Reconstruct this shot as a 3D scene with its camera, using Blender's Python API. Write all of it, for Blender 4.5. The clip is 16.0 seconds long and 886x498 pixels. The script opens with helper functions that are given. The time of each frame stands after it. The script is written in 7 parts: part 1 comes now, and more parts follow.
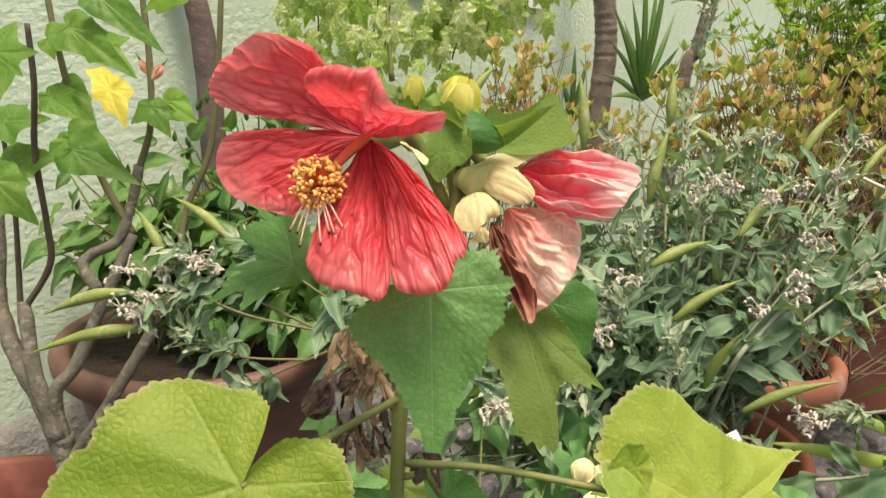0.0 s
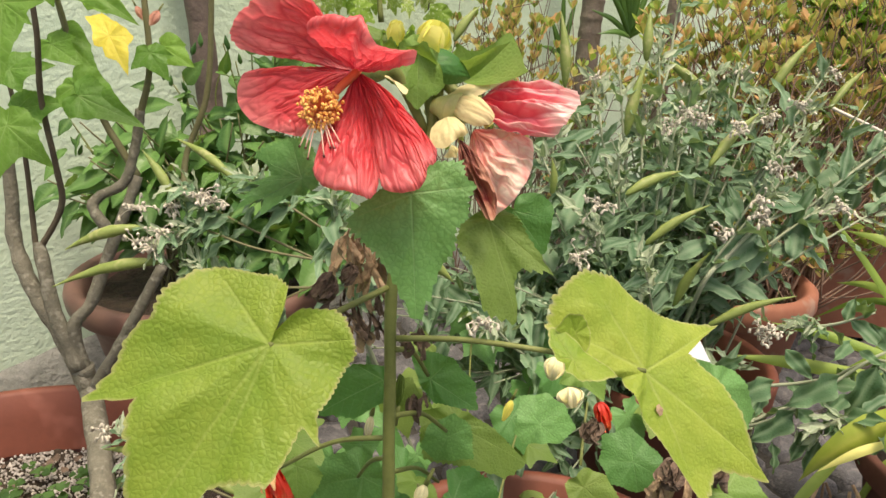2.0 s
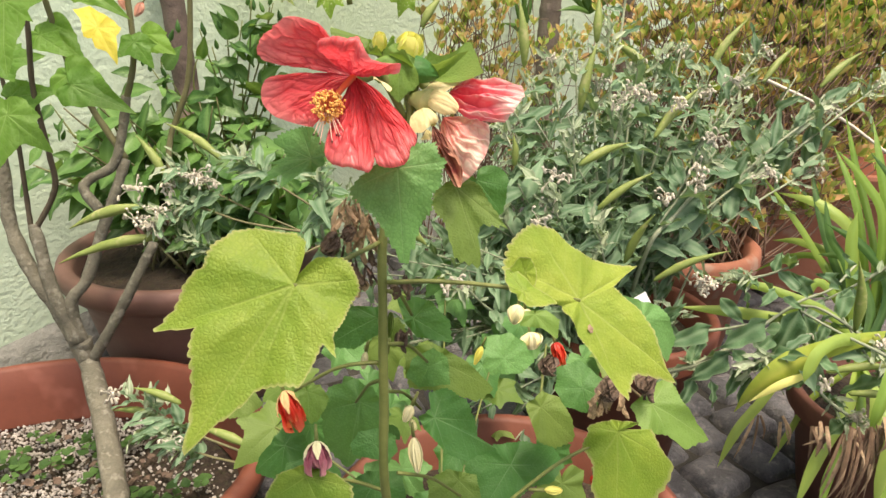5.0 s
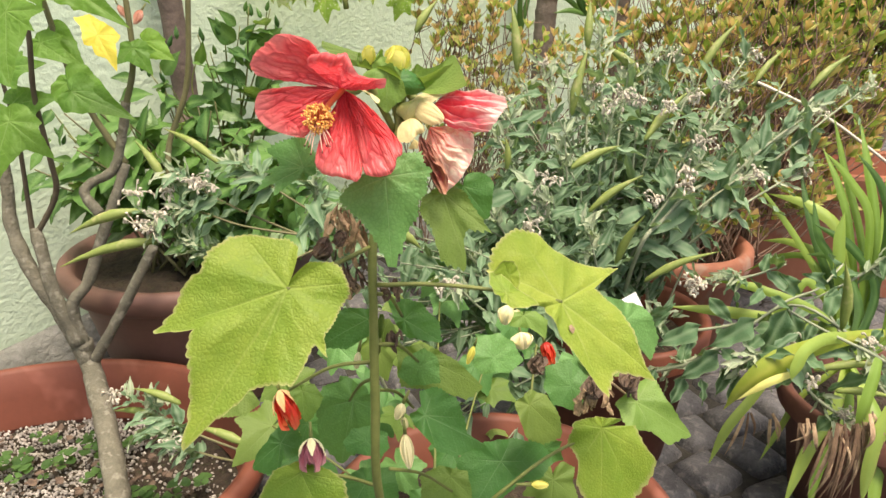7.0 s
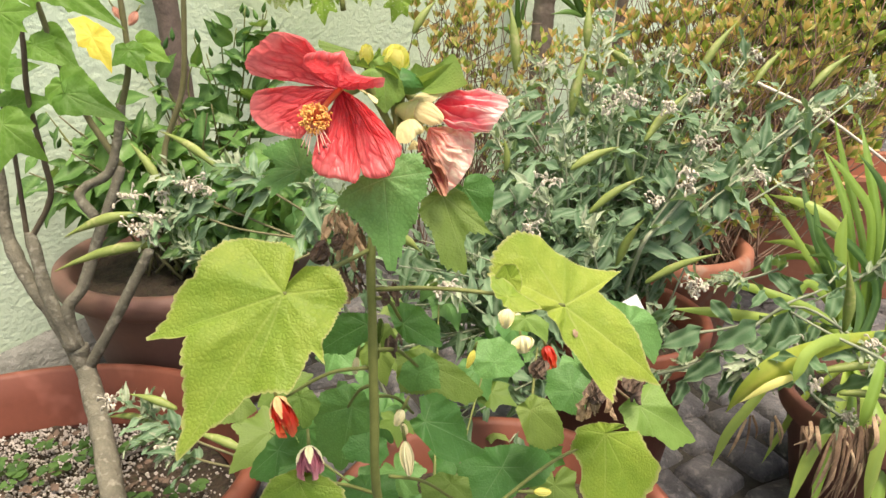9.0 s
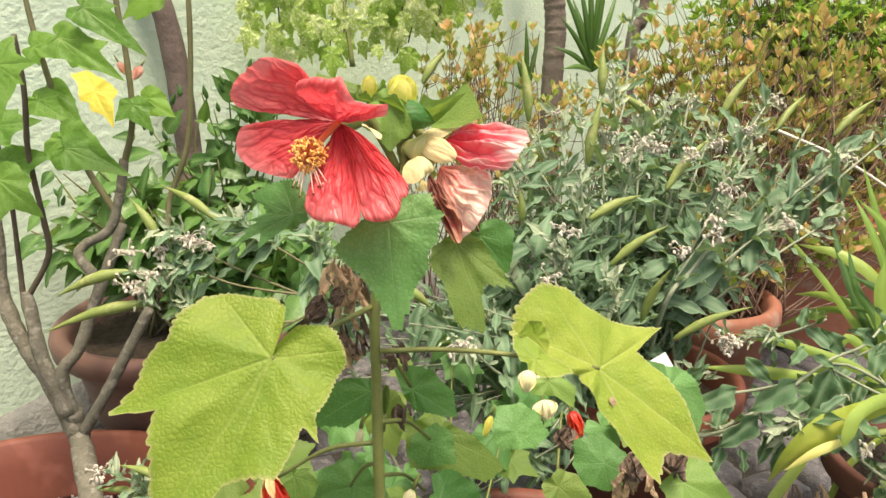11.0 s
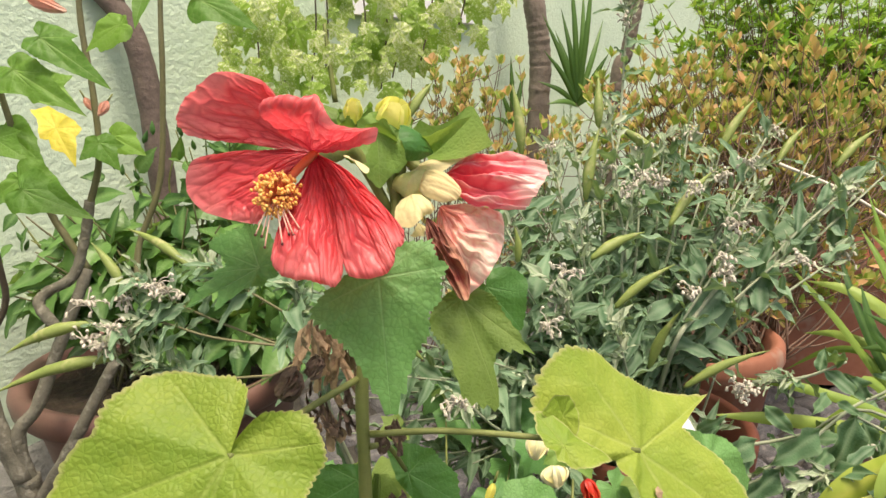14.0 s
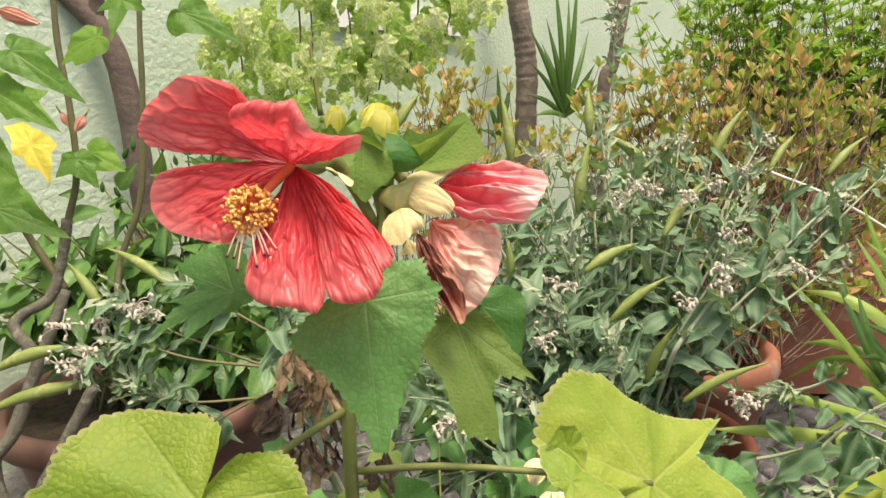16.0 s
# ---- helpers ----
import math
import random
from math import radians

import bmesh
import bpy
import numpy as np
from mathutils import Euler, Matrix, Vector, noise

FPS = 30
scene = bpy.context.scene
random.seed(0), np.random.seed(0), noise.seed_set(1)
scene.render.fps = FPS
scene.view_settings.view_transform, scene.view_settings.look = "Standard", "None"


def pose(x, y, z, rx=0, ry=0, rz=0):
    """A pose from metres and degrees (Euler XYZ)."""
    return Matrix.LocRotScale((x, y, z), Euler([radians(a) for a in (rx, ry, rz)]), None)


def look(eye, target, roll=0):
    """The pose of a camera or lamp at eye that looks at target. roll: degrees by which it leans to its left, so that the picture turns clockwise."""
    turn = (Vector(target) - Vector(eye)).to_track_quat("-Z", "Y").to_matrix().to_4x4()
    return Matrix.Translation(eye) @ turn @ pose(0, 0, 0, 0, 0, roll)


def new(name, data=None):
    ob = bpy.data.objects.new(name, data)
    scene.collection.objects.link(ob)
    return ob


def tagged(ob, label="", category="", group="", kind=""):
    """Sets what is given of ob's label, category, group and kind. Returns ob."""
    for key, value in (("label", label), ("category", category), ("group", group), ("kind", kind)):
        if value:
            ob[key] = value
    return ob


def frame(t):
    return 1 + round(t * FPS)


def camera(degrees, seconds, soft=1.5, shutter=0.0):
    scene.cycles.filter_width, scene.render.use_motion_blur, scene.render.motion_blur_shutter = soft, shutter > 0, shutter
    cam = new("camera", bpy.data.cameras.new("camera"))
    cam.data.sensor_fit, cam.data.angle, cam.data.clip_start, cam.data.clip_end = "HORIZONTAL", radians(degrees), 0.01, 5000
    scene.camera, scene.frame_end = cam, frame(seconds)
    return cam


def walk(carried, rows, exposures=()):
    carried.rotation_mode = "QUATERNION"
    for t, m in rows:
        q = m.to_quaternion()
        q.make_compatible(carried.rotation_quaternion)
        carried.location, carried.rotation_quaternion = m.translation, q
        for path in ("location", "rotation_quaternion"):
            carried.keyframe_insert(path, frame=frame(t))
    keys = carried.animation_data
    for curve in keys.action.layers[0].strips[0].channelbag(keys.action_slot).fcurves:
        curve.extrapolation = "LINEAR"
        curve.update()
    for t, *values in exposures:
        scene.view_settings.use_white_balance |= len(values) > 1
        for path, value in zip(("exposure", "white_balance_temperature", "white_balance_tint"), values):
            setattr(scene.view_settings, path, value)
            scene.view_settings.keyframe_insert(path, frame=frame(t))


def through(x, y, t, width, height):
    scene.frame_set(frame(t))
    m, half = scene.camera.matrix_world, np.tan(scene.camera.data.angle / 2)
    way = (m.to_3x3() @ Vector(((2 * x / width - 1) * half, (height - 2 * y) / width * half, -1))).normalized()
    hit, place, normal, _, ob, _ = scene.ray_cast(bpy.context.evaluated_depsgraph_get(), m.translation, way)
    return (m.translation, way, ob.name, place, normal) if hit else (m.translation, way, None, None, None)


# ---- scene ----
cam = camera(68.0, 16.0)
ROWS = [
    (0.0, -0.0001, 0.0000, 0.6916, 75.57, -1.45, 0.45),
    (0.5, 0.0040, -0.0079, 0.6928, 74.99, -0.83, 0.53),
    (1.0, 0.0041, -0.0194, 0.6954, 73.74, -0.78, 0.69),
    (1.5, 0.0091, -0.0400, 0.6972, 72.48, -0.43, 0.01),
    (2.0, 0.0066, -0.0534, 0.6933, 70.72, -0.49, -0.22),
    (2.5, -0.0161, -0.0526, 0.6880, 70.28, -1.12, -0.49),
    (3.0, -0.0105, -0.0739, 0.7018, 70.53, -0.93, -1.53),
    (3.5, 0.0006, -0.1014, 0.7091, 69.26, -0.58, -2.04),
    (4.0, 0.0011, -0.1141, 0.7106, 68.49, -0.08, -2.76),
    (6.5, 0.0052, -0.1428, 0.7174, 68.71, 0.30, -3.31),
    (7.0, 0.0078, -0.1437, 0.7200, 68.59, 0.45, -3.28),
    (7.5, 0.0107, -0.1400, 0.7212, 68.50, 0.56, -3.47),
    (8.0, 0.0115, -0.1384, 0.7189, 68.70, 0.76, -3.82),
    (8.5, 0.0069, -0.1390, 0.7195, 68.36, 0.63, -3.65),
    (11.0, 0.0082, -0.0943, 0.7005, 73.74, 1.48, -2.78),
    (11.5, 0.0069, -0.0836, 0.7041, 74.39, 2.23, -2.92),
    (12.0, 0.0065, -0.0713, 0.7037, 74.77, 2.05, -2.40),
    (12.5, 0.0095, -0.0642, 0.7024, 74.86, 2.05, -2.74),
    (13.0, 0.0084, -0.0509, 0.6967, 75.52, 2.12, -3.35),
    (13.5, 0.0064, -0.0473, 0.6990, 76.11, 1.83, -3.88),
    (14.0, 0.0042, -0.0370, 0.6927, 76.85, 1.97, -4.29),
    (14.5, 0.0052, -0.0354, 0.6922, 77.12, 2.01, -4.60),
    (15.0, 0.0095, -0.0312, 0.6909, 77.35, 2.37, -4.93),
    (15.5, 0.0072, -0.0227, 0.6898, 77.52, 2.95, -5.13),
    (16.0, 0.0044, -0.0168, 0.6901, 77.91, 2.60, -5.45),
]
walk(cam, [(t, pose(x, y, z, rx, ry, rz)) for t, x, y, z, rx, ry, rz in ROWS], exposures=((0.0, 0.77, 7720, 15), (1.5, 0.71, 7720, 15), (2.5, 0.86, 7720, 15), (3.5, 0.94, 7720, 15), (7.0, 1.04, 7720, 15), (11.0, 1.07, 7720, 15), (12.5, 0.96, 7720, 15), (13.5, 0.92, 7720, 15), (16.0, 0.88, 7720, 15)))

# ---- light ----
world = bpy.data.worlds.new("sky")
scene.world = world
world.use_nodes = True
wn = world.node_tree.nodes
sky = wn.new("ShaderNodeTexSky")
sky.sky_type, sky.sun_disc = "NISHITA", False
sky.sun_elevation, sky.sun_rotation = radians(72), radians(150)
sky.air_density, sky.dust_density = 1.0, 4.0
wn["Background"].inputs["Strength"].default_value = 0.12
world.node_tree.links.new(sky.outputs[0], wn["Background"].inputs["Color"])
sun_data = bpy.data.lights.new("sun", "SUN")
sun_data.energy, sun_data.angle, sun_data.color = 2.2, radians(20), (1.0, 0.95, 0.88)
sun = new("sun", sun_data)
sun.matrix_world = look((0.55, -0.65, 3.4), (0, 0.3, 0))

# ---- materials ----


def nodes_of(name):
    m = bpy.data.materials.new(name)
    m.use_nodes = True
    t = m.node_tree
    return m, t.nodes, t.links, t.nodes["Principled BSDF"]


def noise_node(n, l, vec, scale, detail=4, rough=0.6):
    k = n.new("ShaderNodeTexNoise")
    k.inputs["Scale"].default_value, k.inputs["Detail"].default_value, k.inputs["Roughness"].default_value = scale, detail, rough
    l.new(vec, k.inputs["Vector"])
    return k.outputs["Fac"]


def ramp_node(n, l, fac, stops):
    r = n.new("ShaderNodeValToRGB")
    el = r.color_ramp.elements
    while len(el) < len(stops):
        el.new(0.5)
    for e, (p, c) in zip(el, stops):
        e.position, e.color = p, (*c, 1) if len(c) == 3 else c
    l.new(fac, r.inputs[0])
    return r.outputs[0]


def mix_node(n, l, fac, a, b):
    k = n.new("ShaderNodeMix")
    k.data_type, k.blend_type = "RGBA", "MIX"
    for sock, val in ((k.inputs[0], fac), (k.inputs[6], a), (k.inputs[7], b)):
        if isinstance(val, (int, float)):
            sock.default_value = val
        elif isinstance(val, tuple):
            sock.default_value = (*val, 1)
        else:
            l.new(val, sock)
    return k.outputs[2]


def math_node(n, l, op, a, b=0.0):
    k = n.new("ShaderNodeMath")
    k.operation = op
    for sock, val in ((k.inputs[0], a), (k.inputs[1], b)):
        if isinstance(val, (int, float)):
            sock.default_value = val
        else:
            l.new(val, sock)
    return k.outputs[0]


def bump_node(n, l, height, strength, dist, into):
    k = n.new("ShaderNodeBump")
    k.inputs["Strength"].default_value, k.inputs["Distance"].default_value = strength, dist
    l.new(height, k.inputs["Height"])
    l.new(k.outputs[0], into)
    return k.outputs[0]


def plain(name, dark, light, scale, rough=0.7, bump=0.3, bump_scale=None, dist=0.002, fine=None):
    """A matt surface: two colours mixed by noise at two scales, with a fine relief."""
    m, n, l, p = nodes_of(name)
    vec = n.new("ShaderNodeTexCoord").outputs["Object"]
    big = noise_node(n, l, vec, scale, 5, 0.65)
    small = noise_node(n, l, vec, scale * 9, 3, 0.7)
    f = math_node(n, l, "ADD", math_node(n, l, "MULTIPLY", big, 0.7), math_node(n, l, "MULTIPLY", small, 0.3))
    col = ramp_node(n, l, f, [(0.33, dark), (0.66, light)])
    if fine:
        col = mix_node(n, l, ramp_node(n, l, noise_node(n, l, vec, scale * 2.3, 2), [(0.55, (0, 0, 0)), (0.68, (1, 1, 1))]), col, fine)
    l.new(col, p.inputs["Base Color"])
    p.inputs["Roughness"].default_value = rough
    bump_node(n, l, noise_node(n, l, vec, bump_scale or scale * 12, 4), bump, dist, p.inputs["Normal"])
    return m


def foliage(name, main, second, vein, rough=0.5, through=0.35, cells=260.0, relief=0.5, vary=0.6, pool="object", edge=None, third=None, tint=0.5, web=None, mottle=None):
    """A leaf: two greens by noise and from leaf to leaf, pale veins, a net of small cells, light through the blade."""
    m, n, l, p = nodes_of(name)
    vec = n.new("ShaderNodeTexCoord").outputs["Object"]
    rnd = n.new("ShaderNodeObjectInfo").outputs["Random"] if pool == "object" else n.new("ShaderNodeNewGeometry").outputs["Random Per Island"]
    blot = math_node(n, l, "ADD", math_node(n, l, "MULTIPLY", noise_node(n, l, vec, 45 if pool == "object" else 60, 6, 0.7), 0.5), math_node(n, l, "MULTIPLY", noise_node(n, l, vec, 24, 2), 0.5))
    f = math_node(n, l, "ADD", math_node(n, l, "MULTIPLY", rnd, vary), math_node(n, l, "MULTIPLY", blot, 1 - vary))
    stops = [(0.25, main), (0.75, second)] if not third else [(0.22, main), (0.5, second), (0.76, third)]
    col = ramp_node(n, l, f, stops)
    vor = n.new("ShaderNodeTexVoronoi")
    vor.feature = "DISTANCE_TO_EDGE"
    vor.inputs["Scale"].default_value = cells
    l.new(vec, vor.inputs["Vector"])
    net = ramp_node(n, l, vor.outputs["Distance"], [(0.0, (1, 1, 1)), (0.16, (0, 0, 0))])
    at = n.new("ShaderNodeAttribute")
    at.attribute_name = "vein"
    col = mix_node(n, l, math_node(n, l, "MULTIPLY", net, 0.3 if web else 0.11), col, web or vein)
    col = mix_node(n, l, math_node(n, l, "MULTIPLY", at.outputs["Fac"], 0.7), col, vein)
    if edge:
        ae = n.new("ShaderNodeAttribute")
        ae.attribute_name = "edge"
        col = mix_node(n, l, math_node(n, l, "MULTIPLY", ae.outputs["Fac"], 0.8), col, edge)
    if mottle:
        spots = math_node(n, l, "ADD", noise_node(n, l, vec, 190, 4, 0.7), math_node(n, l, "MULTIPLY", math_node(n, l, "SUBTRACT", rnd, 0.5), 0.14))
        col = mix_node(n, l, ramp_node(n, l, spots, [(0.5, (0, 0, 0)), (0.58, (0.9, 0.9, 0.9))]), col, mottle)
    rib, side = n.new("ShaderNodeAttribute"), n.new("ShaderNodeAttribute")
    rib.attribute_name, side.attribute_name = "rib", "side_rib"
    main_rib = ramp_node(n, l, rib.outputs["Fac"], [(0.86, (0, 0, 0)), (0.96, (1, 1, 1))])
    off = math_node(n, l, "ABSOLUTE", math_node(n, l, "SUBTRACT", math_node(n, l, "FRACT", side.outputs["Fac"]), 0.5))
    side_rib = ramp_node(n, l, off, [(0.0, (0.55, 0.55, 0.55)), (0.11, (0, 0, 0))])
    ribs = math_node(n, l, "MAXIMUM", main_rib, math_node(n, l, "MULTIPLY", side_rib, 0.55))
    col = mix_node(n, l, math_node(n, l, "MULTIPLY", ribs, 0.34), col, vein)
    l.new(col, p.inputs["Base Color"])
    p.inputs["Roughness"].default_value = rough
    p.inputs["Specular IOR Level"].default_value = 0.35
    h = math_node(n, l, "ADD", math_node(n, l, "MULTIPLY", vor.outputs["Distance"], 1.0), math_node(n, l, "MULTIPLY", noise_node(n, l, vec, cells * 2.5, 2), 0.25))
    h = math_node(n, l, "SUBTRACT", h, math_node(n, l, "MULTIPLY", ribs, 0.4))
    nb = bump_node(n, l, h, relief, 0.4 / cells, p.inputs["Normal"])
    tr = n.new("ShaderNodeBsdfTranslucent")
    l.new(mix_node(n, l, tint, col, (0.35, 0.5, 0.05)), tr.inputs["Color"])
    l.new(nb, tr.inputs["Normal"])
    ms = n.new("ShaderNodeMixShader")
    ms.inputs[0].default_value = through
    l.new(p.outputs[0], ms.inputs[1])
    l.new(tr.outputs[0], ms.inputs[2])
    l.new(ms.outputs[0], n["Material Output"].inputs["Surface"])
    return m


def petal_stuff(name, deep, mid, pale, streaks=16.0, through=0.3, rough=0.38, blotch=None, crest_sheen=0.25, vein=0.6):
    """Petal tissue: dark at the throat, paler at the rim, dark branching veins, pale flecks; sheen painted on ridges,
    shade in fold valleys.
    """
    m, n, l, p = nodes_of(name)

    def field(key):
        k = n.new("ShaderNodeAttribute")
        k.attribute_name = key
        return k.outputs["Fac"]

    along, across, crease, high = field("along"), field("across"), field("crease"), field("crest_sheen")
    cv = n.new("ShaderNodeCombineXYZ")
    l.new(math_node(n, l, "MULTIPLY", across, streaks), cv.inputs[0])
    l.new(math_node(n, l, "MULTIPLY", along, streaks * 0.5), cv.inputs[1])
    wide = noise_node(n, l, cv.outputs[0], 0.5, 3)
    fine = noise_node(n, l, cv.outputs[0], 3.2, 3)
    run = math_node(n, l, "ADD", along, math_node(n, l, "MULTIPLY", math_node(n, l, "SUBTRACT", wide, 0.5), 0.3))
    col = ramp_node(n, l, run, [(0.04, deep), (0.48, mid), (0.78, mid), (1.0, pale)])
    col = mix_node(n, l, math_node(n, l, "MULTIPLY", ramp_node(n, l, fine, [(0.42, (0, 0, 0)), (0.75, (1, 1, 1))]), 0.14), col, pale)
    # raised tissue takes the pale colour: a sheen painted on its ridges
    col = mix_node(n, l, math_node(n, l, "MULTIPLY", high, crest_sheen), col, pale)
    if blotch:
        vec = n.new("ShaderNodeTexCoord").outputs["Object"]
        col = mix_node(n, l, ramp_node(n, l, noise_node(n, l, vec, 75, 3), [(0.5, (0, 0, 0)), (0.66, (0.8, 0.8, 0.8))]), col, blotch)
    # deep colour in creases: pigmented veins, and painted shade in the folds
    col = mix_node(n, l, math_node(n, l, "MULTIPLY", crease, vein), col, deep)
    l.new(col, p.inputs["Base Color"])
    p.inputs["Roughness"].default_value = rough
    p.inputs["Specular IOR Level"].default_value = 0.55
    vor = n.new("ShaderNodeTexVoronoi")
    vor.inputs["Scale"].default_value = 2.6
    l.new(cv.outputs[0], vor.inputs["Vector"])
    h = math_node(n, l, "SUBTRACT", math_node(n, l, "MULTIPLY", fine, 0.8), math_node(n, l, "MULTIPLY", vor.outputs["Distance"], 0.5))
    nb = bump_node(n, l, h, 0.25, 0.0008, p.inputs["Normal"])
    tr = n.new("ShaderNodeBsdfTranslucent")
    l.new(col, tr.inputs["Color"])
    l.new(nb, tr.inputs["Normal"])
    ms = n.new("ShaderNodeMixShader")
    ms.inputs[0].default_value = through
    l.new(p.outputs[0], ms.inputs[1])
    l.new(tr.outputs[0], ms.inputs[2])
    l.new(ms.outputs[0], n["Material Output"].inputs["Surface"])
    return m


STUCCO = plain("green_stucco", (0.49, 0.635, 0.47), (0.6, 0.735, 0.565), 2.0, 0.85, 0.75, 80, 0.006)
PLINTH = plain("grey_render", (0.13, 0.14, 0.12), (0.3, 0.31, 0.28), 14.0, 0.9, 1.0, 60, 0.01)
SILL = plain("white_stone", (0.7, 0.72, 0.72), (0.85, 0.86, 0.86), 6, 0.5, 0.1)
SOIL = plain("dark_soil", (0.014, 0.011, 0.008), (0.085, 0.06, 0.038), 55, 0.95, 1.0, 110, 0.014, (0.05, 0.05, 0.022))
SAND = plain("joint_earth", (0.02, 0.02, 0.017), (0.06, 0.056, 0.045), 30, 0.95, 0.8, 200, 0.004)
COBBLE = plain("grey_basalt", (0.05, 0.052, 0.055), (0.15, 0.15, 0.152), 26, 0.7, 1.0, 130, 0.005, (0.2, 0.19, 0.185))
TERRA = plain("terracotta", (0.14, 0.042, 0.024), (0.2, 0.06, 0.034), 7, 0.6, 0.15, 90, 0.001, (0.25, 0.09, 0.06))
CLAYPOT = plain("brown_plastic", (0.14, 0.073, 0.056), (0.2, 0.107, 0.084), 5, 0.5, 0.08, 120, 0.001)
DARKPOT = plain("dark_brown_clay", (0.12, 0.048, 0.034), (0.19, 0.08, 0.056), 8, 0.75, 0.2, 80, 0.001)
ORANGEPOT = plain("orange_clay", (0.27, 0.1, 0.058), (0.37, 0.15, 0.09), 9, 0.8, 0.25, 80, 0.001, (0.36, 0.22, 0.16))
BARK_GREY = plain("grey_bark", (0.11, 0.105, 0.075), (0.22, 0.21, 0.155), 34, 0.85, 1.0, 170, 0.003, (0.28, 0.27, 0.21))
BARK_BROWN = plain("brown_bark", (0.08, 0.06, 0.05), (0.17, 0.13, 0.105), 24, 0.85, 0.8, 90, 0.004)
BARK_YUCCA = plain("yucca_bark", (0.13, 0.105, 0.085), (0.26, 0.215, 0.17), 16, 0.9, 1.0, 60, 0.005)
STEM_GREEN = plain("green_stem", (0.11, 0.14, 0.035), (0.21, 0.24, 0.07), 30, 0.55, 0.2)
STEM_DARK = plain("dark_stem", (0.065, 0.05, 0.034), (0.135, 0.11, 0.07), 30, 0.7, 0.3)
STEM_OLIVE = plain("olive_stem", (0.12, 0.12, 0.05), (0.2, 0.19, 0.09), 30, 0.6, 0.3)
STEM_GREY = plain("felted_stem", (0.2, 0.245, 0.15), (0.36, 0.4, 0.28), 40, 0.8, 0.2)
TWIG = plain("red_brown_twig", (0.1, 0.06, 0.042), (0.27, 0.175, 0.12), 40, 0.8, 0.3)
DRY = plain("dry_leaf", (0.2, 0.125, 0.07), (0.54, 0.4, 0.25), 50, 0.85, 0.6, 200)
CALYX = plain("calyx_skin", (0.42, 0.45, 0.14), (0.62, 0.6, 0.28), 60, 0.6, 0.2)
STRAW = plain("dark_dry_leaf", (0.07, 0.042, 0.026), (0.24, 0.155, 0.09), 50, 0.85, 0.6, 200)
PEACH = plain("peach_sepal", (0.68, 0.36, 0.14), (0.82, 0.55, 0.27), 60, 0.6, 0.2)
HUSK = plain("dark_husk", (0.05, 0.034, 0.024), (0.2, 0.14, 0.1), 90, 0.85, 0.7, 300)
WHITE = plain("white_card", (0.78, 0.8, 0.83), (0.86, 0.88, 0.9), 30, 0.5, 0.0)
STICK = plain("pale_cane", (0.6, 0.55, 0.46), (0.75, 0.7, 0.6), 30, 0.6, 0.1)
PERLITE = plain("white_grit", (0.26, 0.235, 0.2), (0.6, 0.57, 0.52), 80, 0.9, 0.4)
ANTHER = plain("orange_anther", (0.82, 0.36, 0.03), (0.98, 0.66, 0.24), 260, 0.7, 0.5, 2500, 0.0003)
COLUMN = plain("coral_column", (0.62, 0.13, 0.04), (0.72, 0.22, 0.09), 60, 0.5, 0.1)
STYLE = plain("pink_style", (0.85, 0.5, 0.38), (0.92, 0.66, 0.52), 100, 0.5, 0.1)
STIGMA = plain("dark_stigma", (0.07, 0.015, 0.012), (0.14, 0.03, 0.025), 200, 0.6, 0.1)
POD = plain("pod_skin", (0.15, 0.22, 0.045), (0.26, 0.32, 0.09), 25, 0.55, 0.2, 300, 0.0006, (0.36, 0.36, 0.16))
FLORET = plain("pale_lilac_floret", (0.38, 0.35, 0.27), (0.68, 0.64, 0.54), 80, 0.7, 0.2)
BUD = plain("cream_bud", (0.72, 0.68, 0.38), (0.83, 0.79, 0.54), 60, 0.6, 0.2)

HERO = foliage("abutilon_leaf", (0.05, 0.185, 0.044), (0.16, 0.37, 0.115), (0.27, 0.44, 0.2), 0.5, 0.32, 420, 0.35, 0.6, web=(0.045, 0.14, 0.034))
LIME = foliage("lime_leaf", (0.095, 0.23, 0.02), (0.3, 0.395, 0.06), (0.36, 0.45, 0.12), 0.5, 0.34, 430, 0.6, 0.12, edge=(0.42, 0.4, 0.18), web=(0.12, 0.24, 0.02))
PALE_LIME = foliage("pale_lime_leaf", (0.15, 0.3, 0.03), (0.43, 0.51, 0.09), (0.5, 0.57, 0.2), 0.5, 0.36, 430, 0.5, 0.12, edge=(0.52, 0.5, 0.24), web=(0.2, 0.32, 0.035))
SPRING = foliage("young_leaf", (0.13, 0.27, 0.05), (0.23, 0.38, 0.09), (0.36, 0.48, 0.2), 0.5, 0.35, 480, 0.4, 0.4)
OLIVE = foliage("olive_leaf", (0.1, 0.19, 0.035), (0.17, 0.26, 0.06), (0.25, 0.33, 0.11), 0.55, 0.3, 480, 0.45, 0.5)
TREE_LEAF = foliage("lobed_leaf", (0.08, 0.225, 0.032), (0.155, 0.33, 0.046), (0.36, 0.5, 0.18), 0.5, 0.4, 120, 0.25, 0.7)
YELLOW_LEAF = foliage("yellow_leaf", (0.84, 0.7, 0.07), (0.88, 0.77, 0.14), (0.85, 0.7, 0.2), 0.55, 0.4, 120, 0.25, 0.2, tint=0.0)
HIBISCUS = foliage("dark_glossy_leaf", (0.042, 0.13, 0.036), (0.125, 0.28, 0.07), (0.2, 0.36, 0.12), 0.35, 0.28, 110, 0.3, 0.8)
FELT = foliage("felted_leaf", (0.055, 0.15, 0.072), (0.175, 0.315, 0.18), (0.31, 0.42, 0.28), 0.8, 0.25, 300, 0.3, 0.8)
